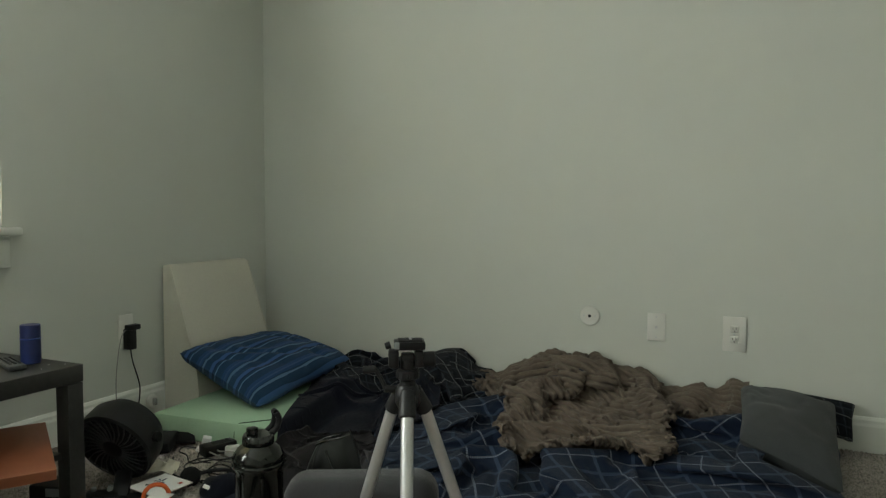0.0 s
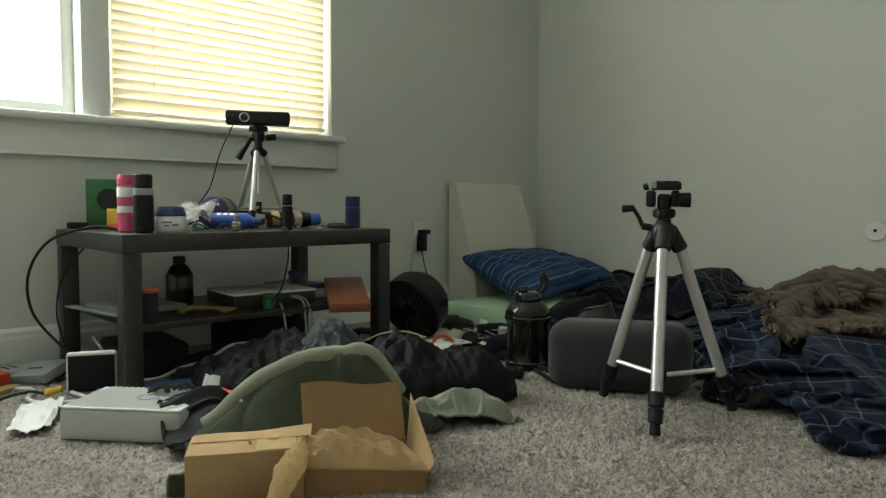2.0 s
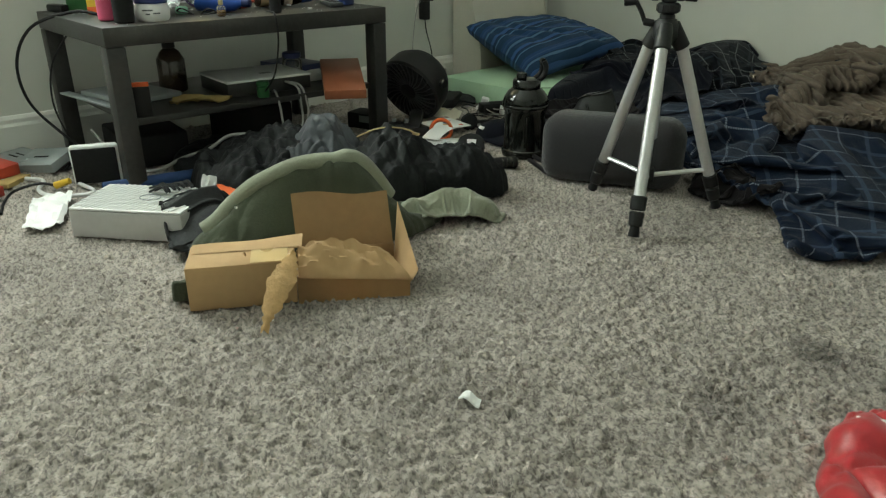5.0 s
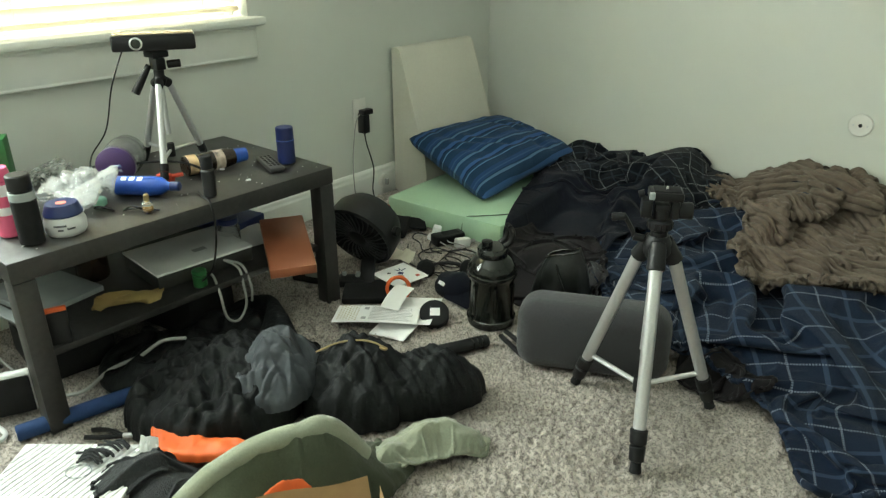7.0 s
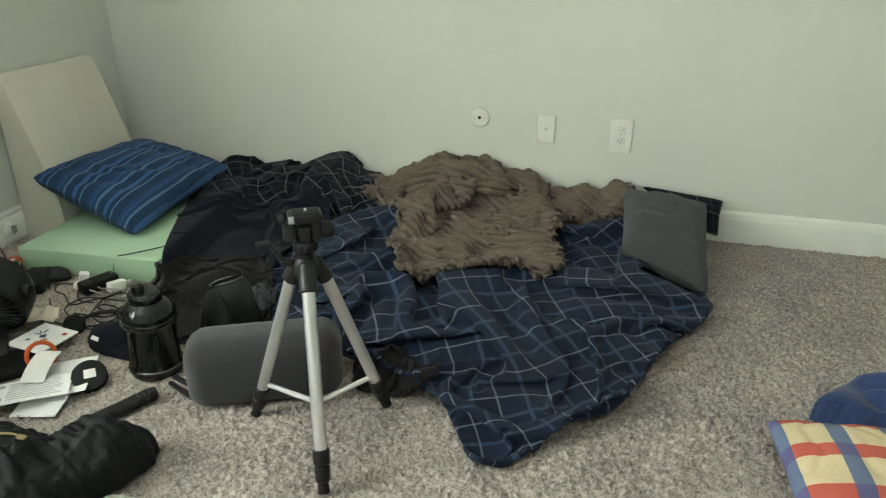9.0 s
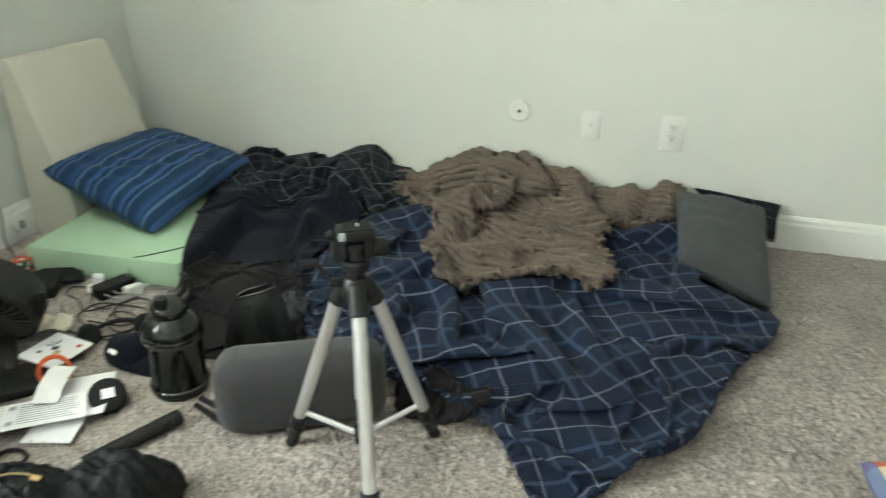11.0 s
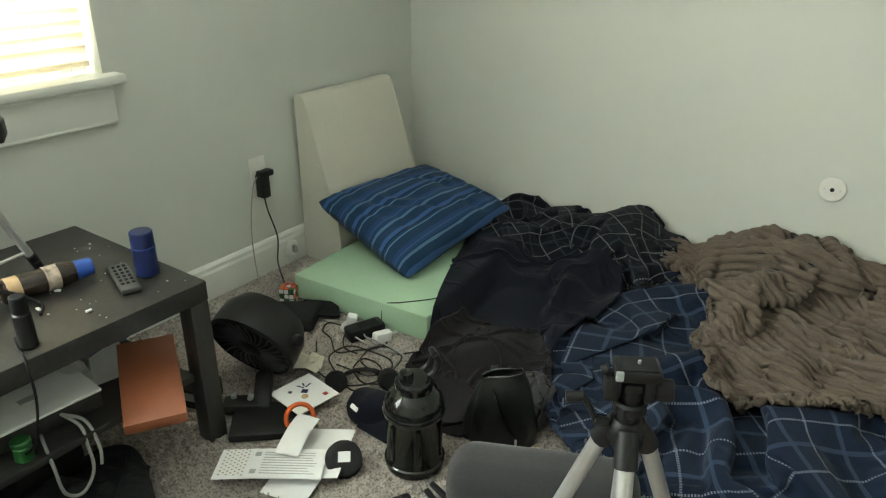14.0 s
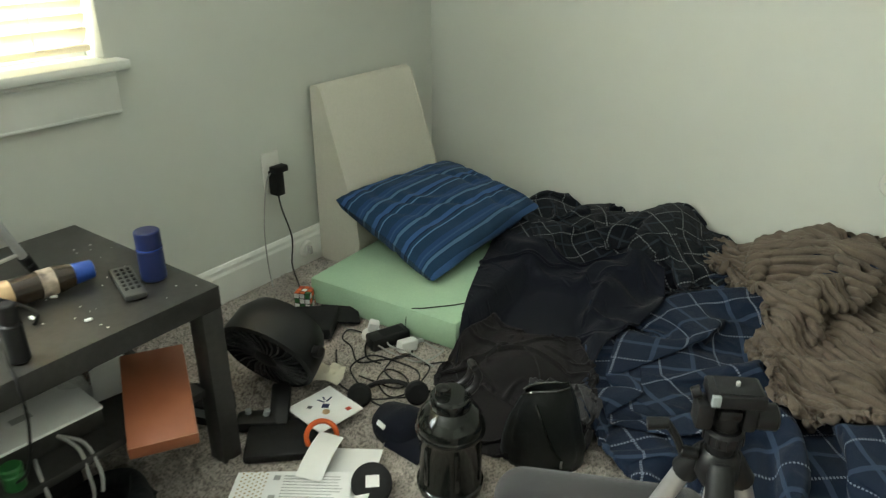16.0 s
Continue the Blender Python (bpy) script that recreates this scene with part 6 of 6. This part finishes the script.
def carton():
    # torn cardboard box; local x runs along its front
    c = thing("cardboard_box", (1.402, -2.722, 0), 59, "torn brown cardboard box lying open on the carpet", "box")
    c.scale = (0.95, 1, 1)
    t = 0.004
    part("closed_half", Geo().box((0.108, 0.055, 0.047), (0.216, 0.110, 0.092), 0.003), CARD, c)
    part("tape_strip", Geo().box((0.165, 0.055, 0.0936), (0.075, 0.104, 0.001), 0), TAPE, c, "shiny strip of packing tape")
    part("top_flap", Geo().sheet([(0.004, 0.065, 0.0945), (0.232, 0.065, 0.095), (0.236, 0.112, 0.097), (0.004, 0.112, 0.0945)], 16, 4, lambda u, v: 0.001 * math.sin(9 * u) * v + 0.006 * u ** 3 * v, 0.003), CARD, c)
    part("hole", Geo().rod((0.115, 0.045, 0.0932), (0.117, 0.045, 0.0946), 0.006, n=10), CARDIN, c)
    part("tray_floor", Geo().box((0.325, 0.075, 0.004), (0.215, 0.148, t), 0.001), CARDIN, c)
    # front wall, torn along its top and crumpled
    part("front_wall", Geo().sheet([(0.218, 0.0, 0.0), (0.452, -0.012, 0.004), (0.452, -0.012, 0.040), (0.218, 0.0, 0.058)], 24, 6, lambda u, v: 0.0, 0.003), CARD, c)
    g = Geo().sheet([(0.222, -0.002, 0.058), (0.455, -0.014, 0.040), (0.400, 0.052, 0.072), (0.225, 0.048, 0.102)], 26, 12,
                    lambda u, v: 0.030 * (float(crumple(np.array(u * 1.6), np.array(v * 0.7), 2.2, 111)) - 0.35) * min(1, 3 * v) + 0.012 * math.sin(3.1 * u) * v, 0.003)
    part("crumpled_flap", g, CARD, c, smooth=25)
    part("back_flap", Geo().sheet([(0.222, 0.150, 0.045), (0.440, 0.150, 0.045), (0.432, 0.182, 0.160), (0.216, 0.186, 0.166)], 12, 6, lambda u, v: 0.004 * math.sin(7 * u) * v, 0.004), CARDIN, c)
    part("back_wall", Geo().box((0.330, 0.148, 0.026), (0.222, t, 0.050), 0.001), CARDIN, c)
    part("end_flap", Geo().sheet([(0.436, -0.008, 0.006), (0.440, 0.148, 0.006), (0.455, 0.175, 0.140), (0.475, 0.02, 0.045)], 8, 8, lambda u, v: 0.004 * math.sin(6 * v), 0.003), CARD, c)
    n = 22
    vs, fs = [], []
    rg = random.Random(4)
    for k in range(n + 1):
        u = k / n
        cx, cy, cz = 0.214 - 0.064 * u, -0.004 - 0.112 * u ** 0.9, 0.108 * (1 - u) ** 0.8 + 0.004
        w = 0.010 + 0.019 * math.sin(math.pi * min(1, u * 1.15)) + rg.uniform(-0.004, 0.004)
        for s in (-1, 0, 1):
            vs.append((cx + s * w * 0.9, cy - s * w * 0.25, max(0.003, cz + 0.008 * (s == 0) + rg.uniform(-0.002, 0.002))))
    k0 = len(vs)
    vs += [(x, y + 0.004, max(0.001, z - 0.002)) for x, y, z in vs]
    for k in range(n):
        for s in (0, 1):
            q = (3 * k + s, 3 * k + s + 1, 3 * k + s + 4, 3 * k + s + 3)
            fs += [q, tuple(k0 + i for i in q[::-1])]
    part("torn_strip", Geo().add(vs, fs), TORN, c, "ragged peeled strip of cardboard", smooth=50)
    part("torn_edge", Geo().tube([(0.216, 0.004, 0.104), (0.208, -0.006, 0.108), (0.197, -0.035, 0.088), (0.178, -0.07, 0.05), (0.165, -0.098, 0.02)], 0.004, 6), PAPER, c, "pale torn paper edge")


def white_box():
    w = thing("white_box", (0.905, -2.605, 0), 40, "white-grey router box with diagonal ribs on its lid", "box")
    part("case", Geo().box((0, 0, 0.036), (0.285, 0.185, 0.070), 0.007), surface("grey_box_side", (0.50, 0.49, 0.48), 0.5, vary=0.05), w)
    part("lid", Geo().box((0, 0, 0.0735), (0.281, 0.181, 0.006), 0.003), WHITE, w)
    for k in range(26):
        x0 = -0.20 + 0.0148 * k
        a, b = Vector((x0, -0.086, 0.0768)), Vector((x0 + 0.075, 0.086, 0.0768))
        lo, hi = max(0.0, (-0.136 - a.x) / 0.075), min(1.0, (0.136 - a.x) / 0.075)
        if hi - lo > 0.15:
            part("rib", Geo().rod(a.lerp(b, lo), a.lerp(b, hi), 0.0026, n=6), WHITE, w)
    part("logo", Geo().tube([(0.02 + 0.026 * math.cos(a), 0.0 + 0.02 * math.sin(a), 0.0785) for a in np.linspace(0, 2 * math.pi, 17)], 0.0014, 5, 2), GREYCARD, w, "embossed plain oval")


def left_clutter():
    solo("crumpled_paper", Geo().sheet([(-0.115, -0.05, 0.008), (0.115, -0.045, 0.006), (0.12, 0.04, 0.010), (-0.115, 0.05, 0.02)], 18, 10, lambda u, v: 0.016 * float(ridge(u, v, 3, 121, 0.4)) - 0.003), PAPER, "white creased paper sheet on the carpet", "paper", (0.665, -2.765, 0), -22)
    r = thing("router", (0.487, -2.577, 0), 66, "small black router with a white rim standing upright", "router")
    part("front", Geo().box((0, -0.012, 0.060), (0.118, 0.006, 0.102), 0.006), MATTEBLACK, r)
    part("rim", Geo().box((0, 0.004, 0.062), (0.130, 0.026, 0.116), 0.010, seg=4), WHITE, r)
    part("antenna", Geo().rod((0.03, 0.01, 0.115), (0.0, 0.03, 0.155), 0.003), GREYRUBBER, r)
    for nm, at, rz, size, rot, mat, lab in (
            ("carton", (0.215, -2.645, 0.0), 32, (0.15, 0.11, 0.028), (14, -6, 0), GREYCARD, "grey flat carton tilted on the clutter"),
            ("carton", (0.12, -2.70, 0.0), 15, (0.14, 0.12, 0.02), (3, 0, 0), GREYCARD, "pale grey flat carton by the baseboard"),
            ("carton", (0.235, -2.80, 0.0), 25, (0.13, 0.095, 0.04), (3, 5, 0), REDCARD, "orange-red carton on the clutter"),
            ("carton", (0.41, -2.875, 0.0), 30, (0.12, 0.075, 0.028), (0, 3, 0), REDCARD, "small red carton on the carpet"),
            ("book", (0.28, -2.79, 0.0), 40, (0.13, 0.10, 0.014), (0, 0, 0), MANILA, "tan paperback under the red carton")):
        z = size[2] / 2 + {"book": 0.001}.get(nm, 0.012)
        t = thing(nm, at, rz, lab, nm)
        part("body", Geo().box((0, 0, z), size, 0.002, rot), mat, t)
        part("printed_bars", Geo().box((0.0, -0.01, z + size[2] / 2 + 0.0004), (size[0] * 0.35, 0.007, 0.0008), 0, rot).box((0.0, 0.012, z + size[2] / 2 + 0.0004), (size[0] * 0.35, 0.007, 0.0008), 0, rot), FADEINK if mat is not GREYCARD else MATTEBLACK, t)
    y = thing("cable_connector", (0.465, -2.69, 0.0), 40, "black cable with a yellow plug", "cable")
    part("plug", Geo().rod((0, 0, 0.016), (0.042, 0.01, 0.03), 0.011, 0.009), YELLOW, y)
    part("strand", Geo().tube([(0, 0, 0.016), (-0.05, 0.0, 0.02), (-0.09, -0.05, 0.012), (-0.07, -0.12, 0.006), (-0.02, -0.20, 0.005)], 0.004, 7), BLACK, y)
    solo("white_cable", Geo().tube([(-0.16, -0.06, 0.008), (-0.09, -0.03, 0.012), (-0.02, -0.06, 0.008), (0.05, -0.05, 0.008), (0.11, 0.0, 0.012), (0.10, 0.05, 0.01), (0.0, 0.04, 0.012)], 0.006, 8), WHITE, "white cable lying on the carpet by the router", "cable", (0.47, -2.67, 0), 0)
    solo("white_cable", Geo().tube([(0.0, 0.0, 0.03), (0.04, 0.06, 0.035), (0.02, 0.14, 0.05), (0.05, 0.21, 0.07), (0.09, 0.26, 0.11), (0.14, 0.30, 0.12)], 0.005, 8), GREYRUBBER, "grey-white cable strung under the table", "cable", (0.535, -2.49, 0), 0)
    solo("black_cable", Geo().tube([(0.0, 0.0, 0.008), (0.06, 0.02, 0.02), (0.10, -0.03, 0.01), (0.16, -0.02, 0.03), (0.2, 0.05, 0.01)], 0.004, 7), BLACK, "black cables lying under the table end", "cable", (0.20, -2.62, 0), 20)
    b = thing("blue_mat", (0.64, -2.44, 0), 78, "rolled blue foam mat under the table", "mat")
    part("roll", Geo().rod((-0.17, 0, 0.021), (0.15, 0, 0.021), 0.020, n=20), surface("blue_foam", (0.010, 0.04, 0.13), 0.8, vary=0.15, bump=0.2), b)
    k = thing("scissors", (0.79, -2.44, 0), 30, "steel pliers with dark handles on the clutter", "pliers")
    part("jaw", Geo().rod((0, 0, 0.012), (0.07, 0.01, 0.02), 0.007, 0.004), SILVER, k)
    part("handle", Geo().tube([(0, 0, 0.012), (-0.05, 0.012, 0.012), (-0.09, 0.01, 0.008)], 0.006, 8), BLACK, k)
    part("handle", Geo().tube([(0, 0, 0.012), (-0.05, -0.016, 0.012), (-0.09, -0.018, 0.008)], 0.006, 8), BLACK, k)
    bag = [(0.46, -2.34), (0.48, -2.10), (0.50, -1.88), (0.60, -1.84), (0.70, -1.90), (0.82, -1.88), (0.90, -2.0), (0.84, -2.14), (0.70, -2.20), (0.66, -2.36)]
    heap("duffel_bag", bag, (0, 2, 6, 9), stuffed(bag, 0.05, 0.10, 35, 1.3), NYLON, 33, "limp black nylon bag spilling out from under the table", "bag", slack=0.45)
    tr = thing("small_tray", (0.79, -2.13, 0.105), 35, "small grey-green tray with a pale rim on the bag", "tray")
    part("tray", Geo().box((0, 0, 0.006), (0.07, 0.05, 0.010), 0.003), GREYCARD, tr)
    part("rim", Geo().box((0, -0.026, 0.012), (0.072, 0.004, 0.012), 0.001), PAPER, tr)
    solo("black_box", Geo().box((0, 0, 0.075), (0.24, 0.17, 0.15), 0.008), MATTEBLACK, "black carton under the table", "carton", (0.38, -2.02, 0), 10)
    solo("black_box", Geo().box((0, 0, 0.05), (0.26, 0.20, 0.10), 0.008), MATTEBLACK, "low black carton under the table end", "carton", (0.30, -2.36, 0), -6)


def pile_of_clothes():
    # open backpack with an orange lining
    bp = thing("backpack", (0.86, -2.25, 0), 0, "open black backpack with an orange lining", "backpack")
    cloth("shell", [(0.66, -2.30), (0.70, -2.12), (0.86, -2.04), (1.02, -2.10), (1.06, -2.24), (1.00, -2.36), (0.86, -2.42), (0.74, -2.41)], (0.86, -2.23),
          lambda x, y: 0.05 + 0.075 * bump(x, y, 0.86, -2.18, 0.14, 0.12) + 0.055 * crumple(x, y, 11, 131) + 0.012 * ridge(x, y, 20, 133, 0.3), NYLON, "", "", nr=50, na=200, parent=bp)
    cloth("lining", [(0.855, -2.40), (0.93, -2.385), (1.022, -2.335), (1.088, -2.293), (1.115, -2.32), (1.035, -2.40), (0.966, -2.434), (0.91, -2.43)], (0.99, -2.375),
          lambda x, y: 0.008 + 0.022 * crumple(x, y, 9, 135), ORANGE, "", "", under=lambda x, y: 0.035 + 0 * x, nr=26, na=120, parent=bp)
    part("label_patch", Geo().box((-0.02, 0.03, 0.140), (0.085, 0.055, 0.004), 0.002, (8, -10, 50)), GREYCARD, bp, "pale grey stiff patch")
    part("strap", Geo().tube([(-0.10, 0.08, 0.13), (-0.15, 0.02, 0.12), (-0.15, -0.07, 0.08), (-0.08, -0.14, 0.06)], 0.010, 6), NYLON, bp)
    cloth("grey_jacket", [(0.86, -2.16), (0.90, -2.05), (1.0, -2.01), (1.07, -2.08), (1.08, -2.18), (1.02, -2.24), (0.93, -2.24)], (0.975, -2.12),
          lambda x, y: 0.10 * bump(x, y, 0.965, -2.11, 0.08, 0.09) + 0.050 * crumple(x, y, 13, 141) + 0.008 * ridge(x, y, 26, 143, 0.3), GREYNYLON, "grey nylon jacket sleeve bunched on the backpack", "jacket", under=lambda x, y: 0.07 + 0 * x, nr=44, na=170, seed=15)
    jk = thing("black_jacket", (1.13, -1.96, 0), 0, "crumpled black nylon jacket with a brass zip", "jacket")
    cloth("fabric", [(0.98, -2.06), (1.02, -1.92), (1.10, -1.86), (1.18, -1.80), (1.28, -1.73), (1.34, -1.76), (1.33, -1.86), (1.27, -1.95), (1.22, -2.05), (1.12, -2.12)], (1.15, -1.95),
          lambda x, y: 0.02 + 0.12 * bump(x, y, 1.10, -1.97, 0.12, 0.12) + 0.075 * bump(x, y, 1.26, -1.82, 0.09, 0.08) + 0.050 * crumple(x, y, 11, 151) + 0.010 * ridge(x, y, 20, 153, 0.3), NYLON, "", "", nr=60, na=240, seed=17, parent=jk)
    part("zip", Geo().tube([(-0.09, -0.09, 0.158), (-0.05, -0.05, 0.182), (-0.01, -0.01, 0.186), (0.02, 0.01, 0.180), (0.04, 0.015, 0.172)], 0.0024, 6), BRASS, jk, "brass zip")
    part("zip_pull", Geo().box((0.045, 0.01, 0.176), (0.02, 0.012, 0.006), 0.002), BRASS, jk)
    # olive fleece, its colour darkened as shade below a paler thick collar arching over it
    def fleece_h(x, y):
        # a ridge that climbs slowly and ends steeply
        along, across = 0.407 * (x - 1.30) + 0.914 * (y + 2.30), 0.914 * (x - 1.30) - 0.407 * (y + 2.30)
        rise = np.where(along < 0, np.exp(-np.abs(along / 0.245) ** 3.6), np.exp(-np.abs(along / 0.12) ** 3.0))
        return 0.015 + 0.160 * rise * np.exp(-np.abs(across / 0.085) ** 2.2) + 0.012 * ridge(x, y, 8, 161, 0.4) + 0.022 * crumple(x, y, 7, 167) + 0.005 * ridge(x, y, 18, 163, 0.3)
    hd = thing("olive_fleece", (1.29, -2.33, 0), 0, "olive green fleece jacket heaped on the carpet", "jacket")
    cloth("fabric", [(1.15, -2.60), (1.16, -2.46), (1.20, -2.34), (1.24, -2.20), (1.28, -2.08), (1.36, -2.02), (1.40, -2.12), (1.405, -2.24), (1.39, -2.36), (1.36, -2.48), (1.28, -2.57), (1.21, -2.62)], (1.29, -2.33),
          lambda x, y: fleece_h(x, y), OLIVESHADED, "", "", nr=70, na=260, seed=19, parent=hd)
    part("collar", Geo().tube([(0.01 + 0.407 * q, 0.03 + 0.914 * q, float(fleece_h(np.array(1.30 + 0.407 * q), np.array(-2.30 + 0.914 * q)))) for q in np.linspace(-0.30, 0.12, 15)], 0.023, 12, 6), OLIVELIGHT, hd, "paler rolled collar")
    o = [(1.29, -2.17), (1.28, -2.05), (1.30, -1.97), (1.37, -1.91), (1.45, -1.88), (1.48, -1.93), (1.43, -2.03), (1.39, -2.11), (1.36, -2.18)]
    heap("sleeve", o, (0, 4, 5, 8), stuffed(o, 0.06, 0.06, 166, 0.9), OLIVELIGHT, 165, parent=hd, slack=0.22, cells=(30, 16), bend=0.2)
    cloth("lining", [(1.322, -2.425), (1.328, -2.392), (1.345, -2.36), (1.372, -2.338), (1.392, -2.34), (1.388, -2.366), (1.358, -2.408)], (1.358, -2.38),
          lambda x, y: 0.006 + 0.012 * crumple(x, y, 14, 168), ORANGE, "", "", under=fleece_h, nr=20, na=80, seed=25, parent=hd)
    part("zip_pull", Geo().box((-0.06, -0.19, 0.115), (0.012, 0.006, 0.014), 0.003), SILVER, hd)
    # charcoal scarf with frayed ends over the white box
    sc = thing("charcoal_scarf", (1.04, -2.52, 0), 0, "charcoal knitted scarf with frayed ends", "scarf")
    heap("fabric", [(0.93, -2.58), (1.0, -2.46), (1.06, -2.40), (1.13, -2.42), (1.17, -2.52), (1.16, -2.63), (1.08, -2.62), (1.02, -2.60)], (0, 2, 4, 6),
         lambda x, y: 0.015 + 0.05 * bump(x, y, 1.06, -2.50, 0.08, 0.08) + 0.05 * np.clip((1.05 - x) / 0.03, 0, 1) * np.clip((y + 2.72) / 0.03, 0, 1) * (x > 0.8) * (y < -2.45), CHARCOAL, 171, parent=sc, slack=0.4, cells=(24, 20))
    rg = random.Random(8)
    for k in range(16):
        a = rg.uniform(-0.5, 0.5)
        x, y = -0.11 + 0.015 * rg.random(), -0.05 + 0.09 * rg.random()
        part("fringe", Geo().tube([(x, y, 0.088), (x - 0.02, y - 0.006, 0.094 + 0.01 * rg.random()), (x - 0.045 - 0.02 * rg.random(), y - 0.02 + 0.02 * a, 0.084)], 0.003, 5, 4), CHARCOAL, sc)
    solo("tissue", Geo().sheet([(-0.02, -0.015, 0.0), (0.02, -0.012, 0.0), (0.025, 0.012, 0.05), (-0.012, 0.014, 0.055)], 8, 8, lambda u, v: 0.02 * float(ridge(u, v, 4, 175, 0.3)), 0.004), PAPER, "small crumpled white tissue on the scarf", "tissue", (0.985, -2.475, 0.05), 40)
    cloth("olive_scrap", [(1.325, -2.715), (1.335, -2.685), (1.355, -2.67), (1.365, -2.69), (1.36, -2.715), (1.345, -2.73)], (1.345, -2.70), lambda x, y: 0.02 + 0.02 * ridge(x, y, 14, 177, 0.3), OLIVESHADED, "dark olive cloth end poking out behind the box", "cloth", nr=20, na=80)


def right_side():
    # red quilted jacket
    def red_h(x, y):
        d1, d2 = np.abs(np.sin(math.pi * (x + y) / 0.14)), np.abs(np.sin(math.pi * (x - 0.7 * y) / 0.14))
        return 0.012 + 0.035 * bump(x, y, 2.85, -2.35, 0.3, 0.25) + 0.022 * ridge(x, y, 5, 181, 0.4) + 0.026 * np.minimum(d1, d2) ** 0.6
    j = thing("red_jacket", (2.76, -2.38, 0), 0, "red quilted satin jacket thrown on the carpet", "jacket")
    cloth("fabric", [(2.39, -2.15), (2.50, -2.10), (2.75, -2.04), (3.05, -2.06), (3.15, -2.30), (3.05, -2.60), (2.80, -2.72), (2.60, -2.66), (2.47, -2.56), (2.43, -2.36)], (2.76, -2.38), red_h, REDSATIN, "", "", nr=80, na=300, seed=27, parent=j)
    part("piping", Geo().tube([(-0.345, 0.19, 0.046), (-0.30, 0.20, 0.056), (-0.26, 0.215, 0.056)], 0.004, 6), PAPER, j, "white piping")
    pillow("patchwork_pillow", (2.73, -1.30, 0.055), (2.76, -1.66, 0.05), (3.08, -1.62, 0.05), (3.04, -1.26, 0.055), 0.10, QUILT, "patchwork pillow in red, blue and cream", seed=8)
    cloth("blue_cloth", [(2.87, -1.20), (2.93, -1.12), (3.05, -1.06), (3.25, -1.06), (3.30, -1.2), (3.15, -1.26), (2.98, -1.24)], (3.06, -1.16), lambda x, y: 0.04 + 0.08 * bump(x, y, 3.08, -1.15, 0.13, 0.08) + 0.03 * ridge(x, y, 8, 191, 0.4), NAVYPLAIN_BLUE,
          "dark blue garment dropped on the carpet", "garment", nr=36, na=140, seed=29)
    solo("paper_scrap", Geo().sheet([(-0.018, -0.008, 0.004), (0.018, -0.006, 0.004), (0.016, 0.008, 0.010), (-0.016, 0.007, 0.008)], 8, 5, lambda u, v: 0.006 * math.sin(5 * u)), PAPER, "small curled white scrap on the carpet", "scrap", (1.972, -2.523, 0), 20)


NAVYPLAIN_BLUE = surface("blue_knit", (0.012, 0.03, 0.10), 0.9, vary=0.25, grain=240, bump=0.4, bump_scale=300, sheen=0.3)
fan()
jug()
pouch()
papers()
torch()
electronics()
carton()
white_box()
left_clutter()
pile_of_clothes()
right_side()
